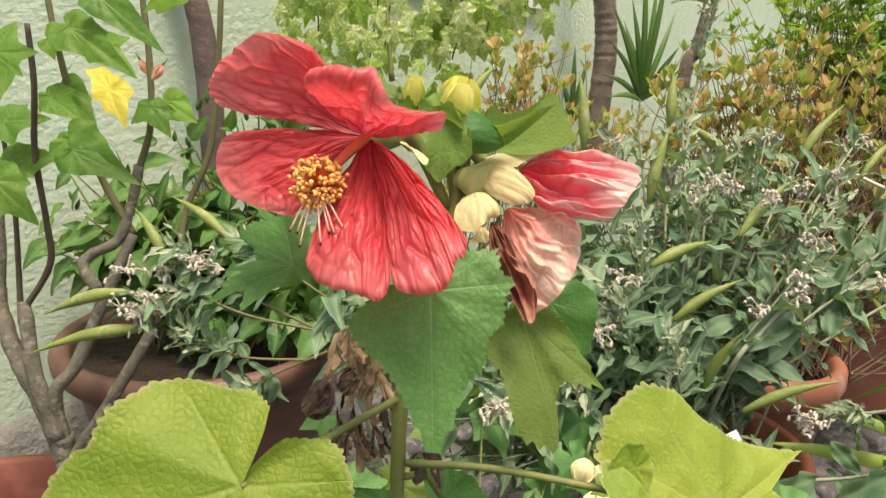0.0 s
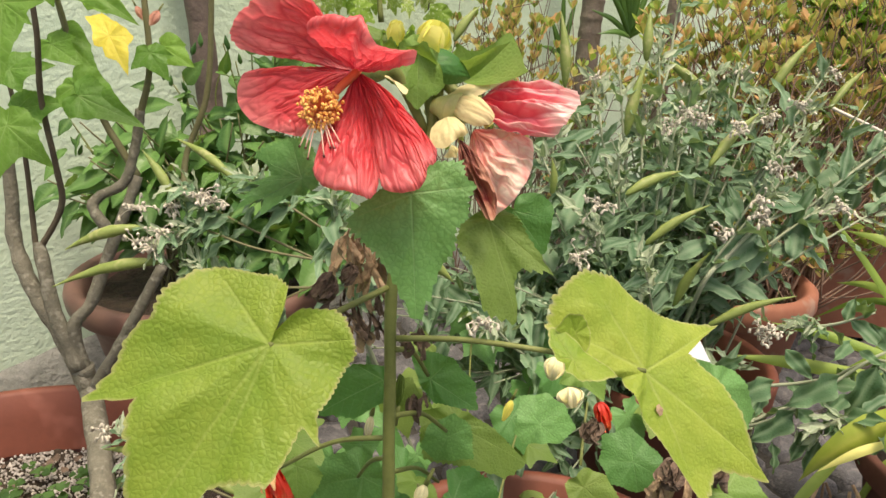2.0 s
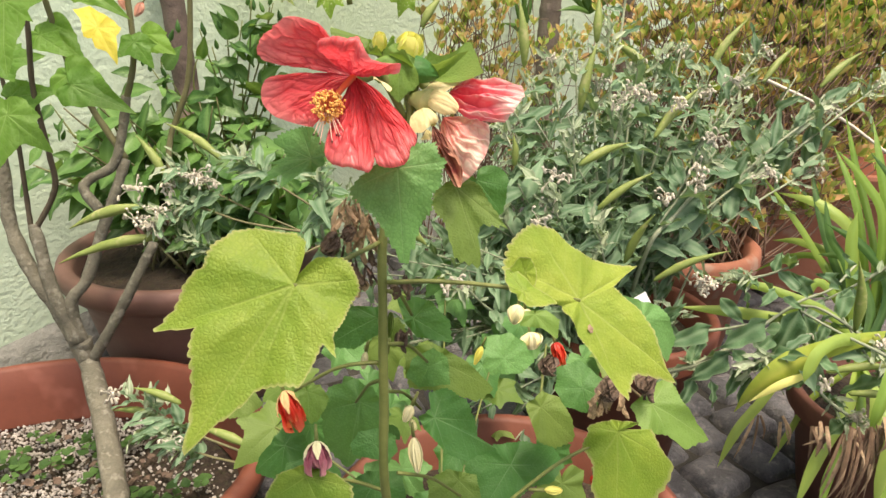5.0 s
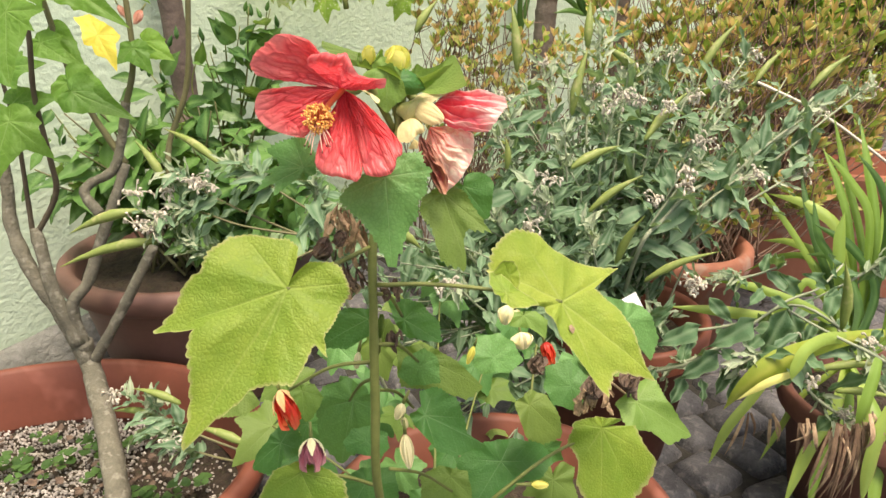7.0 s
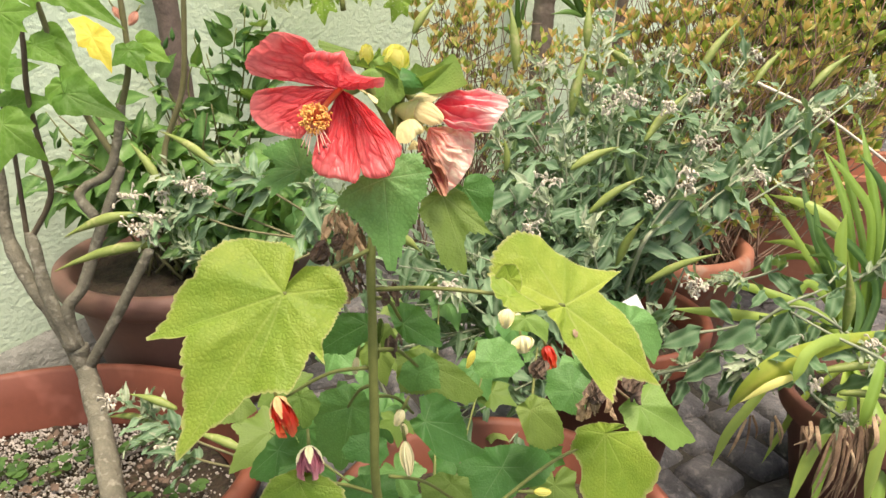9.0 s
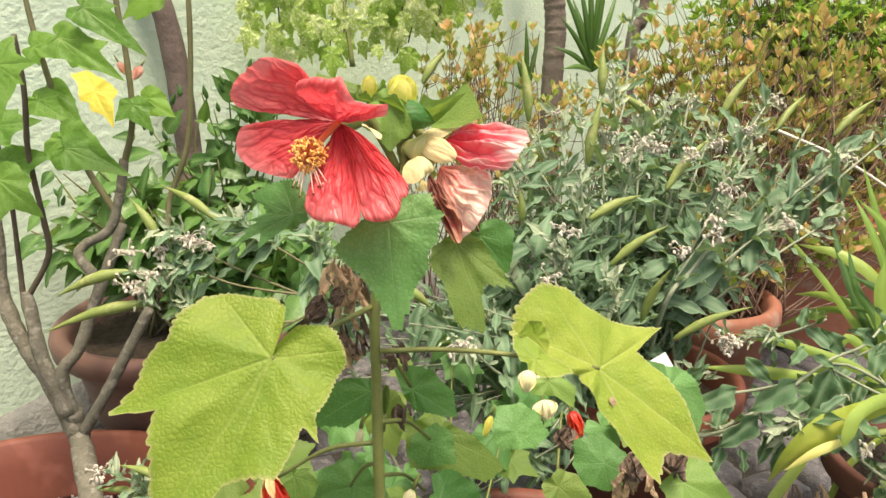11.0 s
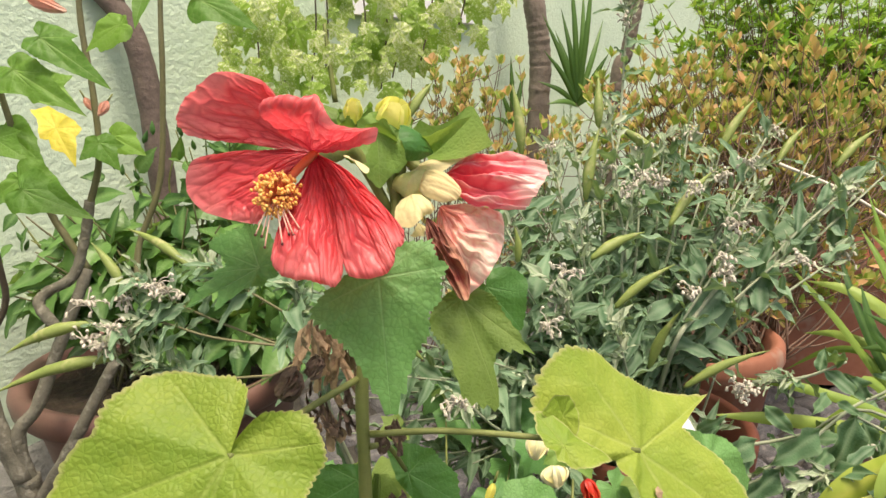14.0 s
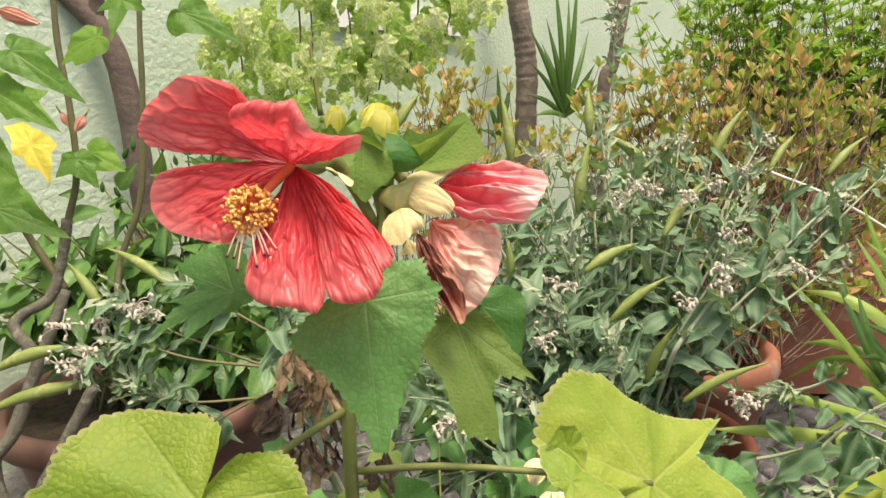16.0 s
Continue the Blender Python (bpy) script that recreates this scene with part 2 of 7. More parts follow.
FELT_MASS = foliage("felted_leaf_mass", (0.048, 0.13, 0.062), (0.155, 0.285, 0.16), (0.29, 0.4, 0.26), 0.8, 0.25, 300, 0.3, 0.85, "island")
# a darker felted green, for the broad leaves over the paving
FELT_DARK = foliage("dark_felted_leaf", (0.035, 0.1, 0.042), (0.1, 0.215, 0.1), (0.24, 0.36, 0.2), 0.7, 0.25, 300, 0.35, 0.8)
SILVER = foliage("silvery_young_leaf", (0.2, 0.3, 0.17), (0.42, 0.5, 0.34), (0.5, 0.56, 0.42), 0.85, 0.25, 300, 0.3, 0.8, "island")
AZALEA = foliage("bronze_leaf", (0.25, 0.41, 0.08), (0.6, 0.56, 0.2), (0.72, 0.67, 0.4), 0.34, 0.48, 200, 0.2, 0.92, "island", third=(0.8, 0.46, 0.24))
SHRUB = foliage("bright_shrub_leaf", (0.13, 0.32, 0.035), (0.36, 0.56, 0.08), (0.25, 0.4, 0.1), 0.45, 0.45, 200, 0.2, 0.9, "island")
IVY = foliage("variegated_leaf", (0.27, 0.46, 0.07), (0.54, 0.68, 0.18), (0.5, 0.6, 0.25), 0.5, 0.5, 90, 0.2, 0.6, tint=0.35, mottle=(0.9, 0.93, 0.66))
SWORD = foliage("sword_leaf", (0.035, 0.105, 0.024), (0.085, 0.19, 0.045), (0.14, 0.26, 0.08), 0.4, 0.2, 60, 0.1, 0.7)
STRAP = foliage("strap_leaf", (0.15, 0.29, 0.04), (0.36, 0.5, 0.11), (0.28, 0.46, 0.12), 0.4, 0.3, 60, 0.1, 0.7)
STRAP_OLD = foliage("yellowing_strap_leaf", (0.24, 0.36, 0.045), (0.4, 0.48, 0.08), (0.6, 0.6, 0.15), 0.4, 0.3, 60, 0.1, 0.3)
CLOVER = foliage("clover_leaf", (0.03, 0.085, 0.022), (0.075, 0.165, 0.045), (0.15, 0.3, 0.08), 0.5, 0.3, 200, 0.1, 0.9, "island")
SEPAL = foliage("cream_sepal", (0.82, 0.73, 0.37), (0.88, 0.81, 0.5), (0.62, 0.56, 0.26), 0.55, 0.35, 350, 0.15, 0.3, tint=0.0)
LEMON = foliage("lemon_sepal", (0.93, 0.9, 0.22), (0.95, 0.92, 0.36), (0.88, 0.86, 0.3), 0.45, 0.35, 350, 0.15, 0.3, tint=0.0)
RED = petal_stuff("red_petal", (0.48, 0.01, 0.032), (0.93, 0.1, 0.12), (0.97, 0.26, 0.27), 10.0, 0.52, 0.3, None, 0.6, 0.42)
# wilting petals: stronger whitish highlights painted along the ridges
FADED = petal_stuff("faded_petal", (0.72, 0.04, 0.09), (0.93, 0.2, 0.25), (0.97, 0.7, 0.64), 8, 0.4, 0.26, crest_sheen=0.95, vein=0.6)
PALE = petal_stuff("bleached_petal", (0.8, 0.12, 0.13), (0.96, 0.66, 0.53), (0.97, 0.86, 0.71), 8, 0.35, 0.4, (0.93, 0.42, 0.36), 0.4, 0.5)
WITHERED = petal_stuff("withered_petal", (0.11, 0.02, 0.018), (0.3, 0.1, 0.07), (0.58, 0.32, 0.2), 4, 0.2, 0.7, (0.36, 0.04, 0.04), crest_sheen=0.6, vein=0.35)
PURPLE = petal_stuff("dried_purple_petal", (0.16, 0.03, 0.06), (0.42, 0.13, 0.18), (0.55, 0.26, 0.28), 9, 0.2, 0.7)
ROSE = petal_stuff("pink_bud_petal", (0.55, 0.2, 0.12), (0.75, 0.4, 0.3), (0.8, 0.55, 0.42), 6)
SCARLET = petal_stuff("scarlet_petal", (0.5, 0.015, 0.012), (0.75, 0.045, 0.025), (0.86, 0.2, 0.08), 9)

# ---- mesh helpers ----


def V(*a):
    return Vector(a[0] if len(a) == 1 else a)


def mesh_of(name, verts, faces, mat, smooth=True, **fields):
    me = bpy.data.meshes.new(name)
    me.from_pydata([tuple(v) for v in verts], [], [tuple(f) for f in faces])
    for key, values in fields.items():
        me.attributes.new(key, "FLOAT", "POINT").data.foreach_set("value", np.asarray(values, dtype=np.float32))
    me.materials.append(mat)
    if smooth:
        me.polygons.foreach_set("use_smooth", [True] * len(me.polygons))
    me.update()
    return me


PLACED = {}


def thing(name, place, label, category, group="", kind=""):
    ob = new(name)
    ob.location = place
    ob.empty_display_size = 0.02
    PLACED[ob.name] = Matrix.Translation(place)
    return tagged(ob, label, category, group, kind)


def part(name, mesh, parent, m=None, label="", kind=""):
    ob = new(name, mesh)
    ob.parent = parent
    ob.matrix_parent_inverse = PLACED[parent.name].inverted()
    PLACED[ob.name] = m.copy() if m is not None else Matrix.Identity(4)
    ob.matrix_basis = PLACED[ob.name]
    return tagged(ob, label, kind=kind)


def grid_faces(nu, nv, wrap=False):
    out = []
    for i in range(nu - 1):
        for j in range(nv - (0 if wrap else 1)):
            k = (j + 1) % nv
            out.append((i * nv + j, i * nv + k, (i + 1) * nv + k, (i + 1) * nv + j))
    return out


def spline(points, steps):
    """A smooth line through the points."""
    pts = [V(p) for p in points]
    pts = [2 * pts[0] - pts[1]] + pts + [2 * pts[-1] - pts[-2]]
    out = []
    for i in range(1, len(pts) - 2):
        a, b, c, d = pts[i - 1 : i + 3]
        for s in range(steps):
            t = s / steps
            out.append(0.5 * (2 * b + (c - a) * t + (2 * a - 5 * b + 4 * c - d) * t * t + (3 * b - 3 * c + d - a) * t ** 3))
    return out + [pts[-2]]


def tube_data(points, r0, r1, sides=6, steps=4, knobs=0.0, seed=0):
    rng = random.Random(seed)
    line = spline(points, steps)
    verts, faces = [], []
    side = None
    for i, p in enumerate(line):
        d = (line[min(i + 1, len(line) - 1)] - line[max(i - 1, 0)]).normalized()
        side = d.orthogonal() if side is None else (side - d * side.dot(d))
        side.normalize()
        up = d.cross(side)
        f = i / (len(line) - 1)
        r = r0 + (r1 - r0) * f
        r *= 1 + knobs * rng.uniform(-1, 1)
        for k in range(sides):
            a = 2 * math.pi * k / sides
            verts.append(p + side * (r * math.cos(a)) + up * (r * math.sin(a)))
    faces = grid_faces(len(line), sides, True)
    n = len(line)
    faces += [tuple(range(sides))[::-1], tuple(range((n - 1) * sides, n * sides))]
    return verts, faces


def tube(name, points, r0, r1, mat, sides=6, steps=4, knobs=0.0, seed=0):
    return mesh_of(name, *tube_data(points, r0, r1, sides, steps, knobs, seed), mat)


def merged(name, pieces, mat, smooth=True):
    verts, faces = [], []
    for v, f in pieces:
        k = len(verts)
        verts += v
        faces += [tuple(i + k for i in q) for q in f]
    return mesh_of(name, verts, faces, mat, smooth)


def lobed(name, lobes, mat, teeth=70, tooth=0.03, cup=0.15, wave=0.05, notch=None, notch_width=0.42, rings=9, spokes=150, fold=0.0, seed=0, quilt=0.03, ribs=5, sinuses=False):
    """A palmate blade with its stalk at the origin, tips at the lobes' (angle, length, half angle at the tip); flat in XY, +Y is angle 0."""
    big = max(q[1] for q in lobes)
    turns = sorted((radians(q[0]), q[1]) for q in lobes)
    turns = [(turns[-1][0] - 2 * math.pi, turns[-1][1])] + turns + [(turns[0][0] + 2 * math.pi, turns[0][1])]
    rng = random.Random(seed)
    ph = [rng.uniform(0, 6.28) for _ in range(4)]
    verts, rib, side, edge = [V(0, 0, 0)], [1.0], [0.0], [0.0]
    for j in range(1, rings + 1):
        f = (j / rings) ** 0.85
        for i in range(spokes):
            th = -math.pi + 2 * math.pi * i / spokes
            acc = 0.0
            near, run = 9.0, 0.0
            for order, (a, length, half) in enumerate(lobes):
                d = abs((th - radians(a) + math.pi) % (2 * math.pi) - math.pi)
                h = radians(half)
                r = length * math.sin(h)
                r = r / math.sin(h + d) if h + d < math.pi / 2 else r * max(0.05, math.cos(h + d - math.pi / 2))
                acc += (r / big) ** 22
                if d < 1.4 and (order in ribs if isinstance(ribs, tuple) else order < ribs) and math.sin(d) < near:
                    near, run = math.sin(d), math.cos(d)
            R = big * acc ** (1 / 22)
            if sinuses:
                for (a0, r0), (a1, r1) in zip(turns, turns[1:]):
                    if a0 <= th <= a1:
                        k = (th - a0) / max(a1 - a0, 1e-6)
                        w = max(a1 - a0, 1e-6)
                        R = r0 * r1 * math.sin(w) / max(r0 * math.sin(k * w) + r1 * math.sin(w - k * w), 1e-6)
            if notch is not None:
                d = abs((th - radians(notch) + math.pi) % (2 * math.pi) - math.pi)
                R *= 0.12 + 0.88 * min(1, (d / notch_width)) ** 0.8
            saw = (i * teeth / spokes) % 1.0
            R *= 1 + tooth * ((1 - abs(2 * saw - 1)) - 0.5) * (1 + 1.1 * noise.noise(V(th * 4, seed * 2.3, 0.7))) * min(1, f * f) + 0.02 * math.sin(9 * th + ph[0])
            r = R * f
            x, y = -r * math.sin(th), r * math.cos(th)
            dist = min(near * r, 0.4 * big)
            z = quilt * big * min(dist / (0.16 * big), 1.0) * (1 - 0.3 * f) + 0.05 * big * f * noise.noise(V(x / big * 2.4, y / big * 2.4, seed * 4.3))
            z += wave * big * f * f * (math.sin(3 * th + ph[1]) + 0.6 * math.sin(7 * th + ph[2]))
            z -= cup * r * r / big + fold * abs(x)
            z += 0.014 * big * noise.noise(V(x / big * 7, y / big * 7, seed * 3.1)) + 0.006 * big * noise.noise(V(x / big * 19, y / big * 19, seed * 1.7))
            verts.append(V(x, y, z))
            rib.append(max(0.0, 1 - dist / (0.085 * big * (1.25 - f))))
            side.append((run * r - dist * 0.9) / (0.17 * big) + 0.25)
            edge.append(1.0 if j == rings else 0.0)
    faces = [(0, 1 + i, 1 + (i + 1) % spokes) for i in range(spokes)]
    for j in range(rings - 1):
        for i in range(spokes):
            k = (i + 1) % spokes
            faces.append((1 + j * spokes + i, 1 + (j + 1) * spokes + i, 1 + (j + 1) * spokes + k, 1 + j * spokes + k))
    return mesh_of(name, verts, faces, mat, rib=rib, side_rib=side, edge=edge)


def blade_data(length, width, peak=0.4, droop=0.2, fold=0.15, nu=8, nv=5, curl=0.0, wave=0.0, round_tip=1.0, margin=0.0):
    verts, vein = [], []
    for i in range(nu):
        u = i / (nu - 1)
        k = math.log(0.5) / math.log(peak)
        w = width * math.sin(math.pi * min(max(u, 0.015), 0.985) ** k) ** round_tip
        for j in range(nv):
            v = 2 * j / (nv - 1) - 1
            y = length * u
            z = -droop * length * u * u - fold * w * abs(v) * -1 + curl * w * v * v
            z += wave * width * math.sin(u * 14 + v * 2) * abs(v)
            verts.append(V(w * v, y, z))
            vein.append(1.0 if nv > 3 and j == nv // 2 else (margin if j in (0, nv - 1) else 0.0))
    return verts, grid_faces(nu, nv), vein


def aim(base, tip, normal, scale=1.0):
    """Puts a blade's foot at base, its +Y towards tip, its +Z near normal."""
    b, y = V(base), (V(tip) - V(base)).normalized()
    x = y.cross(V(normal)).normalized()
    z = x.cross(y)
    m = Matrix((x, y, z)).transposed().to_4x4()
    return Matrix.Translation(b) @ m @ Matrix.Diagonal((scale, scale, scale, 1))


def faces_on(junction, normal, tips, halves):
    """Lobes' angles and lengths, and the pose, of a palmate blade whose tips (first the main one) point at the places given."""
    j, nrm = V(junction), V(normal).normalized()
    flat = [(V(t) - j) - nrm * (V(t) - j).dot(nrm) for t in tips]
    y = flat[0].normalized()
    x = y.cross(nrm)
    lobes = [(math.degrees(math.atan2(-q.dot(x), q.dot(y))), q.length, h) for q, h in zip(flat, halves)]
    m = Matrix((x, y, nrm)).transposed().to_4x4()
    return lobes, Matrix.Translation(j) @ m


def loft_data(c, a1, a2, b1, b2, mid, bulge=0.0, crease=0.001, nu=46, nv=60, seed=0, frill=0.0015, count=11, lip=None, wrinkle=1.6, sharp=False):
    """A petal from its foot c, between the edges c-a1-a2 and c-b1-b2, with its rim through mid."""
    c, a1, a2, b1, b2 = (V(q) for q in (c, a1, a2, b1, b2))
    if isinstance(mid, list):
        line = spline([a2, *mid, b2], 16)
        rims = [line[round(j / (nv - 1) * (len(line) - 1))] - a2.lerp(b2, j / (nv - 1)) for j in range(nv)]
    else:
        rims = [(V(mid) - (a2 + b2) / 2) * (1 - abs(2 * j / (nv - 1) - 1) ** 2.4) for j in range(nv)]
    face = (a2 - c).cross(b2 - c).normalized()
    verts, along, across = [], [], []
    for i in range(nu):
        u = 0.03 + 0.97 * i / (nu - 1)
        A = (1 - u) ** 2 * c + 2 * u * (1 - u) * a1 + u * u * a2
        B = (1 - u) ** 2 * c + 2 * u * (1 - u) * b1 + u * u * b2
        for j in range(nv):
            v = j / (nv - 1)
            arch = 1 - abs(2 * v - 1) ** 2.4
            p = A.lerp(B, v) + rims[j] * u ** 1.6
            bend = 0.16 * noise.noise(V(u * 3.5, v * 3, seed * 1.3))
            ridge = noise.noise(V((v + bend) * count, u * wrinkle, seed * 7.7))
            fine = noise.noise(V((v + bend) * count * 2.1, u * wrinkle * 2.4, seed * 3.3))
            ridge = 1 - 3 * abs(ridge) - 1.6 * abs(fine) if sharp else ridge + 0.6 * fine
            p += face * (bulge * arch * math.sin(math.pi * u * 0.75) + crease * ridge * min(1, 2.5 * u))
            p += face * (frill * u ** 4 * noise.noise(V(v * 5, seed * 2.2, 1.5)))
            p += (p - c) * (0.02 * u ** 6 * noise.noise(V(v * 6, seed * 5.1, 0.3)))
            if lip:
                p += V(lip) * (max(0.0, (u - 0.72) / 0.28) ** 1.5 * (0.35 + 0.65 * math.sin(math.pi * v)) * (1 + 0.5 * noise.noise(V(v * 4, seed, 2.0))))
            verts.append(p)
            along.append(u)
            across.append(v + seed)
    return verts, grid_faces(nu, nv), along, across


def tissue(name, mat, c, a1, a2, b1, b2, rim, bulge=0.0, depth=0.0008, lanes=5, folds=0.0, fold_count=3.0, curl=None, seed=0, nu=84, nv=110, crumple=0.0, frill=0.0012, swell=0.0028):
    """A petal between the edges c-a1-a2 and c-b1-b2 with its rim through the points of rim: tissue puffed up between sunken, forking veins,
    broad folds, and a rim rolled over by curl = (start, radius, side, first, last)."""
    c, a1, a2, b1, b2 = (V(q) for q in (c, a1, a2, b1, b2))
    line = spline([a2, *rim, b2], 16)
    rims = []
    for j in range(nv):
        x = j / (nv - 1) * (len(line) - 1)
        k = min(int(x), len(line) - 2)
        rims.append(line[k].lerp(line[k + 1], x - k) - a2.lerp(b2, j / (nv - 1)))
    face = (a2 - c).cross(b2 - c).normalized()
    if face.y > 0:
        face = -face
    grid, along, across, crease, crest_sheen = [], [], [], [], []
    for i in range(nu):
        u = 0.02 + 0.98 * i / (nu - 1)
        A = (1 - u) ** 2 * c + 2 * u * (1 - u) * a1 + u * u * a2
        B = (1 - u) ** 2 * c + 2 * u * (1 - u) * b1 + u * u * b2
        row = []
        for j in range(nv):
            v = j / (nv - 1)
            arch = 1 - abs(2 * v - 1) ** 2.2
            p = A.lerp(B, v) + rims[j] * u ** 1.5
            w = v + 0.11 * noise.noise(V(u * 2.6, v * 2.2, seed * 1.3)) + 0.03 * noise.noise(V(u * 8, v * 7, seed * 2.1))
            far = noise.voronoi(V(w * lanes * 1.5, u * lanes * 0.62 + 0.8 * w, seed * 3.7))[0]
            gap = far[1] - far[0]
            far = noise.voronoi(V(w * lanes * 3.4, u * lanes * 1.6, seed * 5.9))[0]
            small = far[1] - far[0]
            main = abs((w * 3 + 0.5) % 1.0 - 0.5) / 3
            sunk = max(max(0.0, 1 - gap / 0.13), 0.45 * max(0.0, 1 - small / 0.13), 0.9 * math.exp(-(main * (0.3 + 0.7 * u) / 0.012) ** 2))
            puff = min(1.0, gap / 0.4) ** 0.6 + 0.35 * min(1.0, small / 0.4) ** 0.6
            cross = puff - 0.9
            rise = noise.noise(V(w * fold_count, u * 1.1, seed * 7.7)) + 0.5 * noise.noise(V(w * fold_count * 2.3, u * 1.9, seed * 3.9))
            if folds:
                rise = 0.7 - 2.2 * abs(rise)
                # fold valleys darken along with the veins: shade put into the colour
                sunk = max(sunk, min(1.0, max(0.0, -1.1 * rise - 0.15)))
            grown = min(1, 2.2 * u) * (1 - 0.6 * u ** 8)
            lump = noise.noise(V(w * 5, u * 4, seed * 9.2))
            z = bulge * arch * math.sin(math.pi * u * 0.75) + depth * grown * (cross - 0.5 * sunk) + (folds or swell) * rise * grown
            z += crumple * grown * (1 - 2.6 * abs(lump))
            z += frill * u ** 4 * noise.noise(V(v * 5, seed * 2.2, 1.5))
            row.append(p + face * z + (p - c) * (0.012 * u ** 6 * noise.noise(V(v * 7, seed * 5.1, 0.3))))
            along.append(u)
            across.append(v + seed)
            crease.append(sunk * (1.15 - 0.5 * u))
            # height of the tissue, mask for the painted pale sheen
            crest_sheen.append(min(1.0, max(0.0, 0.2 + 0.6 * rise + 0.7 * cross - 0.6 * sunk)))
        grid.append(row)
    if curl:
        start, radius, side, first, last = curl
        i0 = int(start * (nu - 1))
        for j in range(nv):
            v = j / (nv - 1)
            k = max(0.0, min(1.0, (v - first) / 0.12, (last - v) / 0.12))
            if k <= 0:
                continue
            p0 = grid[i0][j]
            t = (p0 - grid[i0 - 3][j]).normalized()
            nrm = face * side
            nrm = (nrm - t * nrm.dot(t)).normalized()
            q = radius * (1 + 0.35 * noise.noise(V(v * 5, seed, 7.0)))
            for i in range(i0 + 1, nu):
                run = (grid[i][j] - p0).length
                rolled = p0 + t * (q * math.sin(run / q)) + nrm * (q * (1 - math.cos(run / q)))
                grid[i][j] = grid[i][j].lerp(rolled, k)
    verts = [p for row in grid for p in row]
    return mesh_of(name, verts, grid_faces(nu, nv), mat, along=along, across=across, crease=crease, crest_sheen=crest_sheen)


def petal(name, mat, *args, **kw):
    v, f, al, ac = loft_data(*args, **kw)
    return mesh_of(name, v, f, mat, along=al, across=ac, vein=[0.0] * len(al))


def lathe_data(profile, sides=48, sx=1.0, sy=1.0):
    verts = []
    for r, z in profile:
        for k in range(sides):
            a = 2 * math.pi * k / sides
            verts.append(V(r * sx * math.cos(a), r * sy * math.sin(a), z))
    n = len(profile)
    faces = grid_faces(n, sides, True)
    faces += [tuple(range(sides))[::-1]]
    return verts, faces


def pot(name, place, profile, mat, label, soil_z, soil_r, sx=1.0, sy=1.0, rim=3):
    ob = thing(name, place, label, "plant pot", "pots of the garden")
    v, f = lathe_data(profile[: rim + 1], 72, sx, sy)
    part("pot_wall", mesh_of("pot_wall", v, f, mat), ob, pose(*place))
    v, f = lathe_data(profile[rim:], 72, sx, sy)
    part("rim", mesh_of("rim", v, f[:-1], mat), ob, pose(*place))
    rng = random.Random(len(name))
    verts, faces, rings, sides = [V(0, 0, soil_z)], [], 14, 60
    for j in range(1, rings + 1):
        for k in range(sides):
            a, r = 2 * math.pi * k / sides, soil_r * j / rings
            x, y = r * sx * math.cos(a), r * sy * math.sin(a)
            verts.append(V(x, y, soil_z + 0.012 * noise.noise(V(x * 25, y * 25, 3)) + rng.uniform(-0.002, 0.002)))
    faces = [(0, 1 + k, 1 + (k + 1) % sides) for k in range(sides)]
    for j in range(rings - 1):
        for k in range(sides):
            m = (k + 1) % sides
            faces.append((1 + j * sides + k, 1 + (j + 1) * sides + k, 1 + (j + 1) * sides + m, 1 + j * sides + m))
    soil = new("soil", mesh_of("soil", verts, faces, SOIL))
    soil.matrix_basis = pose(*place)
    tagged(soil, "dark crumbly potting soil in the " + name.replace("_", " "), "soil", kind="stuff")
    return ob


def box_data(x0, x1, y0, y1, z0, z1):
    v = [V(x, y, z) for z in (z0, z1) for y in (y0, y1) for x in (x0, x1)]
    return v, [(0, 2, 3, 1), (4, 5, 7, 6), (0, 1, 5, 4), (2, 6, 7, 3), (0, 4, 6, 2), (1, 3, 7, 5)]


# ---- setting ----
ALONG, OUT = V(0.7318, 0.6816, 0), V(0.6816, -0.7318, 0)
FOOT = V(-0.76, 1.07, 0)
WALLM = Matrix((ALONG, -OUT, V(0, 0, 1))).transposed().to_4x4()
WALLM.translation = FOOT
wall = new("wall_north", mesh_of("wall", *box_data(-6, 9, 0, 0.25, -0.05, 3.2), STUCCO, False))
wall.matrix_basis = WALLM
tagged(wall, "pale green rough stucco garden wall", "wall", kind="structure")
v, f = [], []
nx = 240
for i in range(nx + 1):
    x = -3 + 9 * i / nx
    top = 0.075 + 0.02 * noise.noise(V(x * 6, 0, 0)) + 0.012 * noise.noise(V(x * 22, 4, 0))
    for y, z in ((-0.012, -0.02), (-0.012, top - 0.006), (-0.002, top), (0.0, top + 0.004)):
        v.append(V(x, y + 0.003 * noise.noise(V(x * 15, z * 30, 2)) * (z < top), z))
f = grid_faces(nx + 1, 4)
plinth = new("baseboard", mesh_of("plinth", v, f, PLINTH))
plinth.matrix_basis = WALLM
tagged(plinth, "weathered grey render along the foot of the wall", "plinth", kind="structure")
ground = new("ground", mesh_of("ground", [(-150, -150, -0.02), (150, -150, -0.02), (150, 150, -0.02), (-150, 150, -0.02)], [(0, 1, 2, 3)], SAND, False))
tagged(ground, "dark earth between and beyond the paving", "ground", kind="structure")
a, b = V((-0.1315, 1.6555, 0.8967)), V((0.2705, 2.0299, 0.8942))
xa, xb = (a - FOOT).dot(ALONG), (b - FOOT).dot(ALONG)
zs = (a.z + b.z) / 2
sill = new("window_sill", mesh_of("window_sill", *box_data(xa - 0.02, xb, -0.022, 0.02, zs, zs + 0.05), SILL, False))
sill.matrix_basis = WALLM
tagged(sill, "white stone window sill on the green wall", "window sill", kind="structure")

